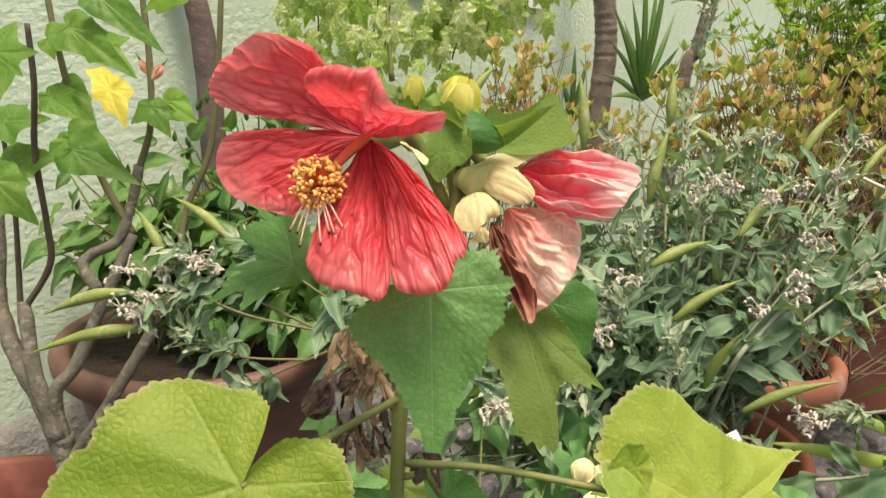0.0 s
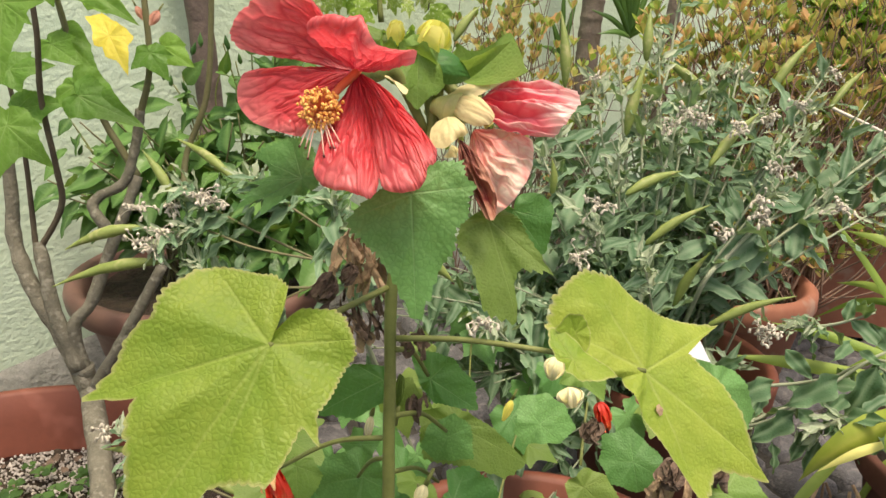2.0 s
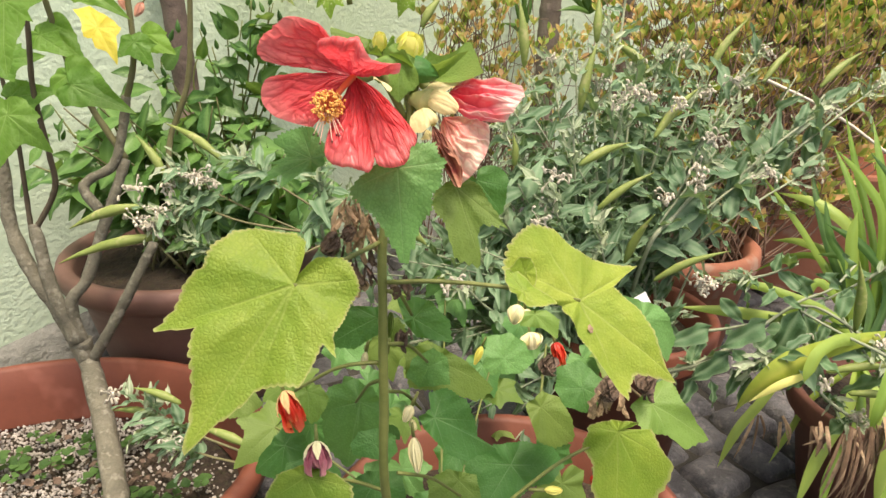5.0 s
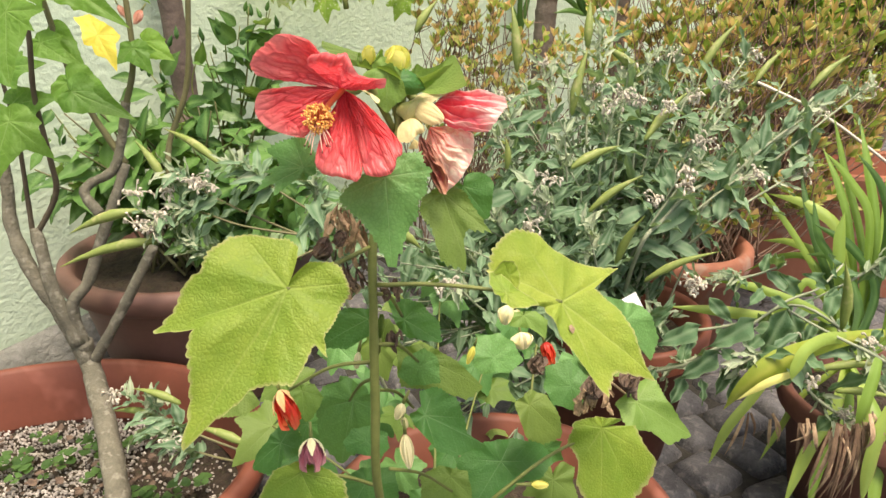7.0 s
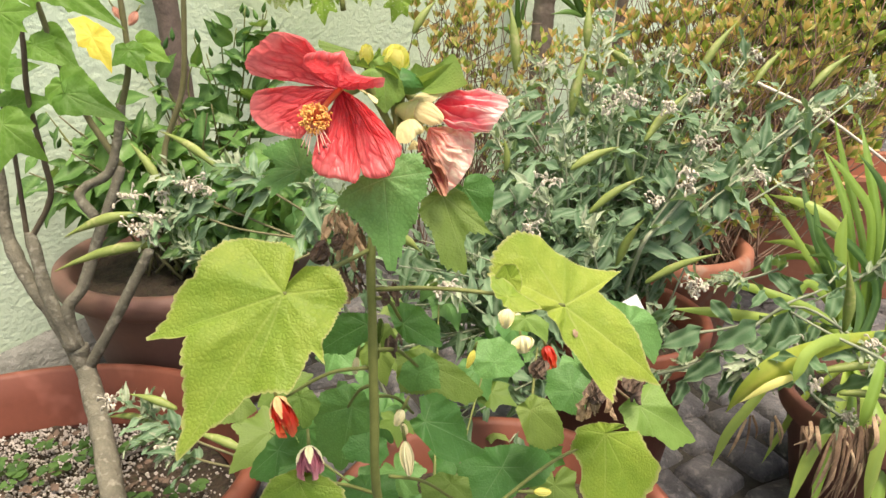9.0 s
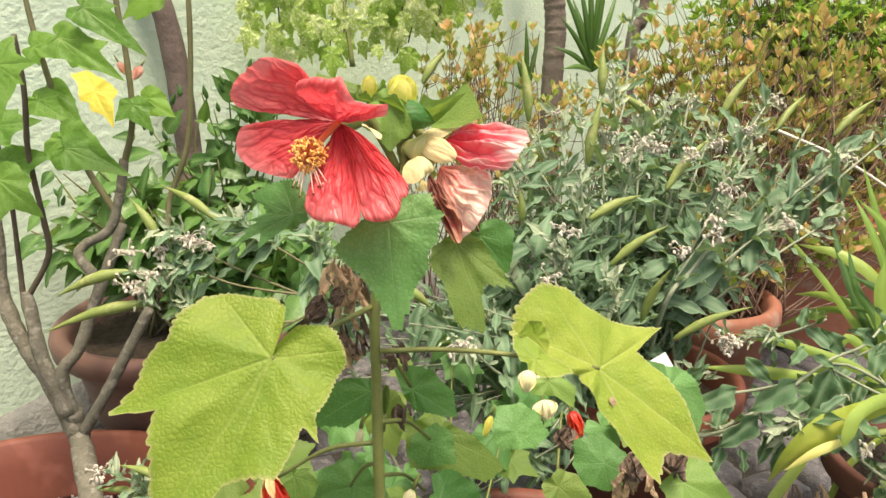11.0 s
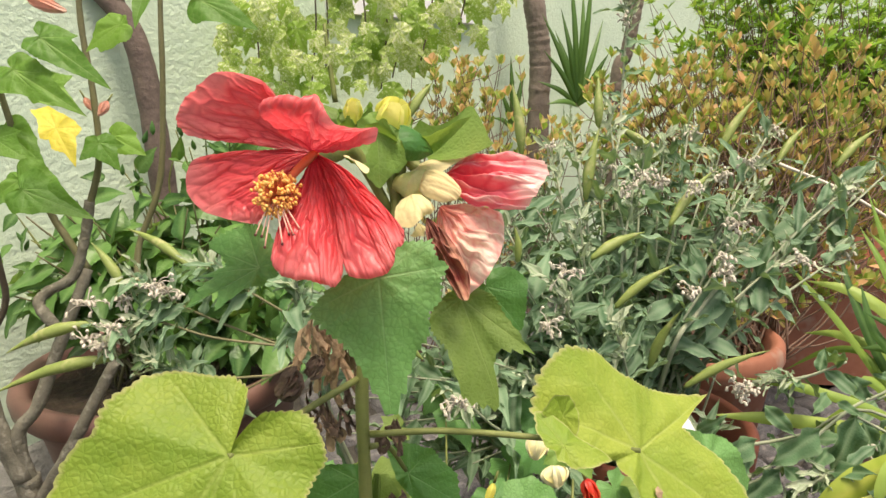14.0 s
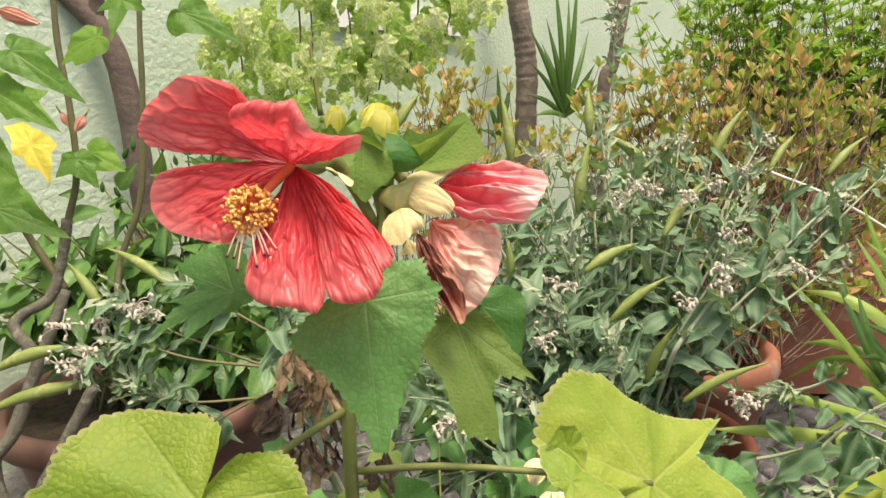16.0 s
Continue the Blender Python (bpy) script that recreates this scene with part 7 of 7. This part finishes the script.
# ---- yucca ----
yucca = thing("yucca", (0.4507, 2.0000, 0.2777), "yucca with bare ringed trunks and stiff sword leaves by the wall", "yucca")
part("trunk", tube("trunk", [(0.4216, 2.0000, -0.2601), (0.4474, 2.0000, 0.5797), (0.4551, 2.0000, 0.7981), (0.4300, 2.0000, 0.9923), (0.4010, 2.0000, 1.1783)], 0.034, 0.031, BARK_YUCCA, 16, 30, 0.05, 3), yucca)
part("trunk", tube("trunk", [(0.6965, 2.1000, -0.3298), (0.7221, 2.1000, 0.6522), (0.7583, 2.1000, 0.8098), (0.7931, 2.1000, 0.9968), (0.8180, 2.1000, 1.1614)], 0.022, 0.02, BARK_YUCCA, 14, 30, 0.05, 4), yucca)
rng = random.Random(8)


def strap_leaf(owner, pts, wide, mat, name="leaf", thick=0.3, label="", tip=0.75, root=0.75):
    line = spline(pts, 6)
    verts, vein = [], []
    n = len(line)
    for i, p in enumerate(line):
        d = (line[min(i + 1, n - 1)] - line[max(i - 1, 0)]).normalized()
        side = d.cross(V(0, -1, 0.35))
        side = side.normalized() if side.length > 1e-4 else V(1, 0, 0)
        nrm = side.cross(d)
        u = i / (n - 1)
        w = wide * (min(1, root + u) if u < tip else max(0.03, 1 - ((u - tip) / (1 - tip)) ** 1.5))
        for s, h in ((-1, 0.0), (-0.5, -thick * 0.75), (0, -thick), (0.5, -thick * 0.75), (1, 0)):
            verts.append(p + side * (w * s) - nrm * (w * h))
            vein.append(0.6 if s == 0 else 0.0)
    return part(name, mesh_of(name, verts, grid_faces(n, 5), mat, vein=vein), owner, None, label)


HEART = V((0.5704, 2.0, 0.6496))
for tip in ((0.4502, 1.95, 0.9152), (0.5429, 2.0, 1.061), (0.6082, 1.98, 1.056), (0.4482, 1.92, 0.8105), (0.5131, 2.05, 0.8759), (0.6003, 2.05, 1.0049), (0.6509, 1.95, 0.7984), (0.4377, 1.95, 0.724), (0.6786, 1.95, 0.716), (0.4563, 1.92, 0.6578), (0.673, 2.08, 0.9081), (0.5104, 1.97, 0.9318)):
    strap_leaf(yucca, [HEART, HEART.lerp(V(tip), 0.5) + V(0, -0.02, 0.01), tip], 0.0088, SWORD, thick=0.35, tip=0.45)
HEART2 = V((0.3646, 1.9800, 0.5847))
for tip in ((0.3566, 1.9500, 0.7989), (0.3235, 1.9500, 0.7035), (0.4077, 2.0000, 0.7670), (0.2930, 1.9000, 0.6241)):
    strap_leaf(yucca, [HEART2, HEART2.lerp(V(tip), 0.5) + V(0, -0.01, 0.01), tip], 0.008, SWORD, thick=0.35, tip=0.45)

# ---- variegated creeper ----
ivy = thing("variegated_creeper", (-0.0388, 1.4000, 0.9129), "pale variegated creeper trailing in front of the wall", "creeper")
IVYLEAF = [lobed("leaf", [(0, 0.044, 26), (46, 0.036, 26), (-46, 0.036, 26), (100, 0.024, 40), (-100, 0.024, 40), (150, 0.012, 60), (-150, 0.012, 60)], IVY, teeth=30, tooth=0.02, rings=4, spokes=60, seed=80 + k, wave=0.06, cup=0.3) for k in range(4)]
rng = random.Random(31)
for top, low, count in (((-0.1455, 1.4000, 0.9800), (-0.1627, 1.4000, 0.7287), 12), ((-0.1251, 1.4200, 0.9835), (-0.1372, 1.4000, 0.7162), 9), ((-0.0002, 1.3800, 0.9721), (-0.0183, 1.3800, 0.7106), 16), ((-0.0564, 1.4000, 0.9776), (-0.0495, 1.3800, 0.7571), 18), ((0.0450, 1.4000, 0.9750), (0.0064, 1.3800, 0.7322), 16), ((0.1034, 1.4200, 0.9775), (0.0672, 1.4000, 0.7646), 16), ((0.1768, 1.4500, 0.9816), (0.1422, 1.4200, 0.8089), 14), ((-0.2443, 1.3500, 0.8907), (-0.2098, 1.3500, 0.7187), 16), ((-0.2785, 1.3500, 0.8710), (-0.2578, 1.3500, 0.7643), 10), ((0.2323, 1.5000, 0.9902), (0.2069, 1.4800, 0.8828), 7)):
    a, b = V(top), V(low)
    part("stem", tube("stem", [a, a.lerp(b, 0.5) + V(0.01, 0, 0), b], 0.0022, 0.0015, STEM_DARK, 6, 5), ivy)
    count = int(count * 1.7)
    for i in range(count):
        p = a.lerp(b, (i + rng.random()) / count)
        q = p + V(rng.uniform(-0.06, 0.06), rng.uniform(-0.05, 0.03), rng.uniform(-0.02, 0.03))
        tip = q + V(rng.uniform(-0.5, 0.5), rng.uniform(-0.4, 0), -1)
        part("leaf", rng.choice(IVYLEAF), ivy, aim(q, tip, (rng.uniform(-0.8, 0.8), -1, 0.5), rng.uniform(0.5, 1.25)))

part("stem", tube("stem", [(-0.1125, 1.35, 0.6868), (-0.1198, 1.36, 0.7703), (-0.1267, 1.38, 0.843)], 0.006, 0.0035, STEM_GREEN, 8, 5), ivy, None, "thick green upright shoot")

# ---- strap-leaved plant ----
strap = thing("strap_leaf_plant", (0.68, 0.62, 0.2), "clump of arching strap leaves, some yellowing and dried", "plant")
H3 = V((0.6135, 0.6200, 0.2343))
for pts, w, mat in (
    ([H3, (0.6412, 0.66, 0.2462), (0.5883, 0.74, 0.3662), (0.5199, 0.8, 0.4664)], 0.0075, STRAP), ([H3, (0.6412, 0.66, 0.2462), (0.6438, 0.72, 0.372), (0.6075, 0.76, 0.4166), (0.5621, 0.8, 0.4261)], 0.0105, STRAP), ([H3, (0.6412, 0.66, 0.2462), (0.6299, 0.72, 0.3367), (0.5925, 0.76, 0.3585), (0.5665, 0.8, 0.3488)], 0.0075, STRAP), ([H3, (0.6326, 0.66, 0.2465), (0.6082, 0.72, 0.3374), (0.5786, 0.76, 0.3376), (0.5431, 0.8, 0.2941)], 0.0055, STRAP), ([H3, (0.6497, 0.66, 0.2458), (0.6504, 0.72, 0.3806), (0.6447, 0.76, 0.4461), (0.6325, 0.8, 0.4984)], 0.0095, STRAP), ([H3, (0.6497, 0.66, 0.2458), (0.6454, 0.68, 0.4124), (0.6168, 0.7, 0.4721), (0.5853, 0.72, 0.5093)], 0.0095, STRAP), ([H3, (0.6583, 0.66, 0.2454), (0.6734, 0.7, 0.3873), (0.6689, 0.74, 0.4764), (0.6699, 0.78, 0.5378)], 0.011, STRAP), ([H3, (0.6497, 0.66, 0.2458), (0.615, 0.72, 0.3462), (0.604, 0.76, 0.4123), (0.6027, 0.8, 0.4713)], 0.0095, SWORD), ([H3, (0.6583, 0.66, 0.2454), (0.6741, 0.68, 0.3948), (0.6635, 0.7, 0.4628), (0.632, 0.72, 0.5066)], 0.0095, SWORD), ([H3, (0.6114, 0.64, 0.2766), (0.5934, 0.66, 0.3884), (0.597, 0.67, 0.4376)], 0.0105, STRAP), ([H3, (0.5915, 0.62, 0.2795), (0.4544, 0.64, 0.3051), (0.3668, 0.66, 0.309)], 0.0095, STRAP), ([H3, (0.5619, 0.62, 0.3067), (0.4862, 0.65, 0.336), (0.4124, 0.67, 0.3484)], 0.007, STRAP), ([H3, (0.6756, 0.64, 0.2559), (0.674, 0.66, 0.4022), (0.6699, 0.68, 0.4919), (0.6465, 0.7, 0.5492)], 0.011, STRAP), ([H3, (0.6254, 0.64, 0.258), (0.5635, 0.66, 0.3387), (0.5375, 0.66, 0.3049), (0.4987, 0.67, 0.2744)], 0.007, STRAP), ([H3, (0.6498, 0.66, 0.2825), (0.6697, 0.72, 0.3712), (0.6618, 0.78, 0.4662), (0.653, 0.82, 0.5435)], 0.009, STRAP), ([H3, (0.6582, 0.66, 0.2821), (0.6978, 0.72, 0.3966), (0.7169, 0.76, 0.4869), (0.7443, 0.8, 0.5451)], 0.01, STRAP),
    ([(0.5969, 0.55, 0.3176), (0.5249, 0.53, 0.3216), (0.4648, 0.515, 0.3144), (0.4272, 0.51, 0.2967), (0.4041, 0.515, 0.2661), (0.3928, 0.525, 0.2319)], 0.0185, STRAP_OLD), ([(0.4501, 0.498, 0.2969), (0.4228, 0.496, 0.2871), (0.3949, 0.503, 0.261)], 0.0062, LEMON), ([(0.6047, 0.57, 0.2894), (0.5107, 0.52, 0.3314), (0.4629, 0.495, 0.3327), (0.4492, 0.488, 0.3129), (0.445, 0.486, 0.2969)], 0.009, STRAP), ([(0.5481, 0.49, 0.3181), (0.5353, 0.475, 0.3053), (0.5223, 0.462, 0.2767), (0.5174, 0.46, 0.2427)], 0.009, STRAP), ([(0.543, 0.45, 0.2801), (0.528, 0.44, 0.2307), (0.5319, 0.44, 0.1539)], 0.0105, STRAP), ([H3, (0.5659, 0.5600, 0.2035), (0.5114, 0.5200, 0.1651), (0.4801, 0.5000, 0.0932)], 0.011, STRAP),
    ([H3, (0.5856, 0.5600, 0.1847), (0.5402, 0.5300, 0.1282), (0.5243, 0.5100, 0.0717)], 0.009, STRAP), ([(0.4895, 0.6, 0.2198), (0.456, 0.58, 0.1988), (0.428, 0.57, 0.1675), (0.4111, 0.57, 0.1103)], 0.0085, STRAP), ([H3, (0.5590, 0.6200, 0.1811), (0.5365, 0.6200, 0.1242), (0.5164, 0.6200, 0.0699)], 0.006, STRAP),
    ([H3, (0.6198, 0.5400, 0.1796), (0.5980, 0.5000, 0.1230), (0.5876, 0.4800, 0.0776)], 0.011, STRAP), ([H3, (0.5925, 0.5500, 0.2266), (0.6018, 0.5500, 0.1364), (0.6003, 0.5500, 0.1081)], 0.011, STRAP), ([H3, (0.6603, 0.6000, 0.3135), (0.6830, 0.6200, 0.4016), (0.6675, 0.6200, 0.4862)], 0.01, STRAP),
    ([H3, (0.6110, 0.6800, 0.3460), (0.5891, 0.7000, 0.3905), (0.5820, 0.7200, 0.4432)], 0.009, SWORD), ([H3, (0.6619, 0.6600, 0.3182), (0.6281, 0.6800, 0.3799), (0.5764, 0.7000, 0.4121)], 0.008, SWORD), ([H3, (0.6411, 0.6600, 0.3013), (0.6217, 0.7000, 0.3548), (0.5912, 0.7200, 0.3565)], 0.008, SWORD)):
    strap_leaf(strap, pts, w * (0.68 if pts[-1][2] > 0.44 else 0.85), mat, thick=0.3, tip=0.5 if mat in (STRAP_OLD, LEMON) else 0.7, root=0.4 if mat == STRAP_OLD else 0.75)
for root, count, spread, drop in (((0.509, 0.455, 0.2501), 34, 0.026, (0.04, 0.11)), ((0.4595, 0.47, 0.2474), 6, 0.012, (0.02, 0.05)), ((0.4674, 0.6, 0.1678), 2, 0.003, (0.06, 0.07)), ((0.4772, 0.6, 0.1672), 1, 0.002, (0.035, 0.04)), ((0.4976, 0.58, 0.1739), 3, 0.008, (0.03, 0.05)), ((0.5358, 0.45, 0.2691), 6, 0.014, (0.03, 0.06))):
    for k in range(count):
        top = V(root) + V(rng.uniform(-spread, spread), rng.uniform(-0.006, 0.008), rng.uniform(-0.008, 0.008))
        low = top + V(rng.uniform(-0.02, 0.014), rng.uniform(-0.012, 0.004), -rng.uniform(*drop))
        bend = top.lerp(low, 0.5) + V(rng.uniform(-0.006, 0.006), rng.uniform(-0.012, 0), 0)
        strap_leaf(strap, [top, bend, low], rng.uniform(0.0011, 0.0032), STRAW if rng.random() < 0.6 else DRY, "dry_leaf", 0.6, "shrivelled brown leaf", 0.45)

# ---- loose small things ----
card = new("plant_label", mesh_of("plant_label", *box_data(-0.013, 0.015, -0.0006, 0.0006, -0.035, 0.015), WHITE, False))
card.matrix_basis = pose(*(0.2619, 0.5300, 0.3732), -20, -25, 10)
tagged(card, "blank white plastic plant label", "label")
stick = new("cane", tube("cane", [(0.6225, 1.0000, 0.5683), (0.7315, 0.9600, 0.5143), (0.8533, 0.9000, 0.4219)], 0.0028, 0.0024, STICK, 8, 4))
tagged(stick, "thin pale support cane among the shrubs", "cane")

# grit and clover on the trough's soil
rng = random.Random(51)
pieces = []
for i in range(8000):
    a, q = rng.uniform(0, 6.283), math.sqrt(rng.random())
    x, y = -0.53 + 0.28 * q * math.cos(a), 0.6 + 0.215 * q * math.sin(a)
    if noise.noise(V(x * 7, y * 7, 4.0)) + 2.2 * (y - 0.56) - 1.6 * (x + 0.5) < 0.02 or (x > -0.42 and rng.random() < 0.75):
        continue
    r = rng.uniform(0.0014, 0.0042)
    m = pose(x, y, 0.052 + rng.uniform(-0.004, 0.006), rng.uniform(0, 360), rng.uniform(0, 360), 0)
    v = [m @ V(*c) for c in ((r, 0, 0), (0, r * 0.8, 0), (-r * 0.9, 0, 0), (0, -r, 0), (0, 0, r * 0.7), (0, 0, -r * 0.7))]
    pieces.append((v, [(0, 1, 4), (1, 2, 4), (2, 3, 4), (3, 0, 4), (1, 0, 5), (2, 1, 5), (3, 2, 5), (0, 3, 5)]))
grit = new("grit", merged("grit", pieces, PERLITE, False))
tagged(grit, "white and grey grit strewn over the trough's soil", "grit", kind="stuff")
v0, f0, _ = blade_data(0.015, 0.0085, 0.65, 0.05, 0.2, 6, 3)
verts, fs = [], []
for i in range(420):
    a, q = rng.uniform(0, 6.283), math.sqrt(rng.random())
    p = V(-0.53 + 0.27 * q * math.cos(a), 0.56 + 0.19 * q * math.sin(a), 0.065 + rng.uniform(0, 0.02))
    if noise.noise(V(p.x * 8, p.y * 8, 9.0)) < (0.3 if p.x < -0.47 else 0.14):
        continue
    for k in range(3):
        b = 2.094 * k + i
        m = aim(p, p + V(math.cos(b), math.sin(b), 0.1), (0, -0.2, 1), rng.uniform(0.45, 1.2))
        n0 = len(verts)
        verts += [m @ c for c in v0]
        fs += [tuple(t + n0 for t in c) for c in f0]
clover = new("clover", mesh_of("clover", verts, fs, CLOVER, vein=[0.0] * len(verts)))
tagged(clover, "low clover growing on the trough's soil", "clover", kind="stuff")

verts, fs = [], []
for i in range(260):
    a, q = rng.uniform(0, 6.283), math.sqrt(rng.random())
    p = V(-0.53 + 0.27 * q * math.cos(a), 0.58 + 0.2 * q * math.sin(a), 0.06 + rng.uniform(0, 0.006))
    b = rng.uniform(0, 6.283)
    m = aim(p, p + V(math.cos(b), math.sin(b), rng.uniform(-0.2, 0.3)), (rng.uniform(-0.6, 0.6), rng.uniform(-0.8, 0.2), 1), rng.uniform(0.35, 0.95))
    n0 = len(verts)
    verts += [m @ c for c in v0]
    fs += [tuple(t + n0 for t in c) for c in f0]
litter = new("leaf_litter", mesh_of("leaf_litter", verts, fs, HUSK))
tagged(litter, "dry brown leaf litter on the trough's soil", "leaf litter", kind="stuff")

# ---- cobbles ----
rng = random.Random(61)
pave = thing("pavement", (0.5, 0.8, 0), "grey basalt cobbles with dark earth joints", "paving", kind="structure")


def cobble_data(w, d, seed):
    verts, n = [], 11
    for i in range(n):
        for j in range(n):
            x, y = (math.copysign(abs(q) ** 0.6, q) for q in (2 * i / (n - 1) - 1, 2 * j / (n - 1) - 1))
            k = 1 - 0.12 * (abs(x) * abs(y)) ** 3
            rim = max(abs(x), abs(y))
            z = -0.024 if rim > 0.99 else (0.0 if rim < 0.7 else (-0.003 if rim < 0.85 else -0.009))
            z += 0.0035 * noise.noise(V(x * 2.2, y * 2.2, seed * 5.0)) * (rim < 0.99)
            e = 1 + 0.05 * noise.noise(V(x * 1.5, y * 1.5, seed * 9.0))
            verts.append(V(x * w * k * e / 2, y * d * k * e / 2, z))
    return verts, grid_faces(n, n)


STONES = [mesh_of("cobble", *cobble_data(0.094 + 0.008 * math.sin(k * 1.9), 0.089 + 0.006 * math.cos(k * 2.7), k), COBBLE) for k in range(9)]
far = []
for row in range(-14, 26):
    for col in range(-16, 26):
        u, w = col * 0.1 + 0.05 * (row % 2) + rng.uniform(-0.006, 0.006), row * 0.094 + rng.uniform(-0.005, 0.005)
        x, y = 0.5 + 0.94 * u - 0.34 * w, 0.8 + 0.34 * u + 0.94 * w
        if (V(x, y, 0) - FOOT).dot(OUT) < 0.06:
            continue
        m = pose(x, y, rng.uniform(-0.003, 0.003), rng.uniform(-3, 3), rng.uniform(-3, 3), 20 + rng.uniform(-5, 5) + 90 * rng.randrange(4))
        if 0.15 < x < 1.25 and 0.35 < y < 1.75:
            part("cobble", rng.choice(STONES), pave, m)
        else:
            v, f = cobble_data(0.09, 0.086, rng.randrange(99))
            far.append(([m @ q for q in v], f))
part("cobbles_beyond", merged("cobbles_beyond", far, COBBLE), pave, None, "", "stuff")
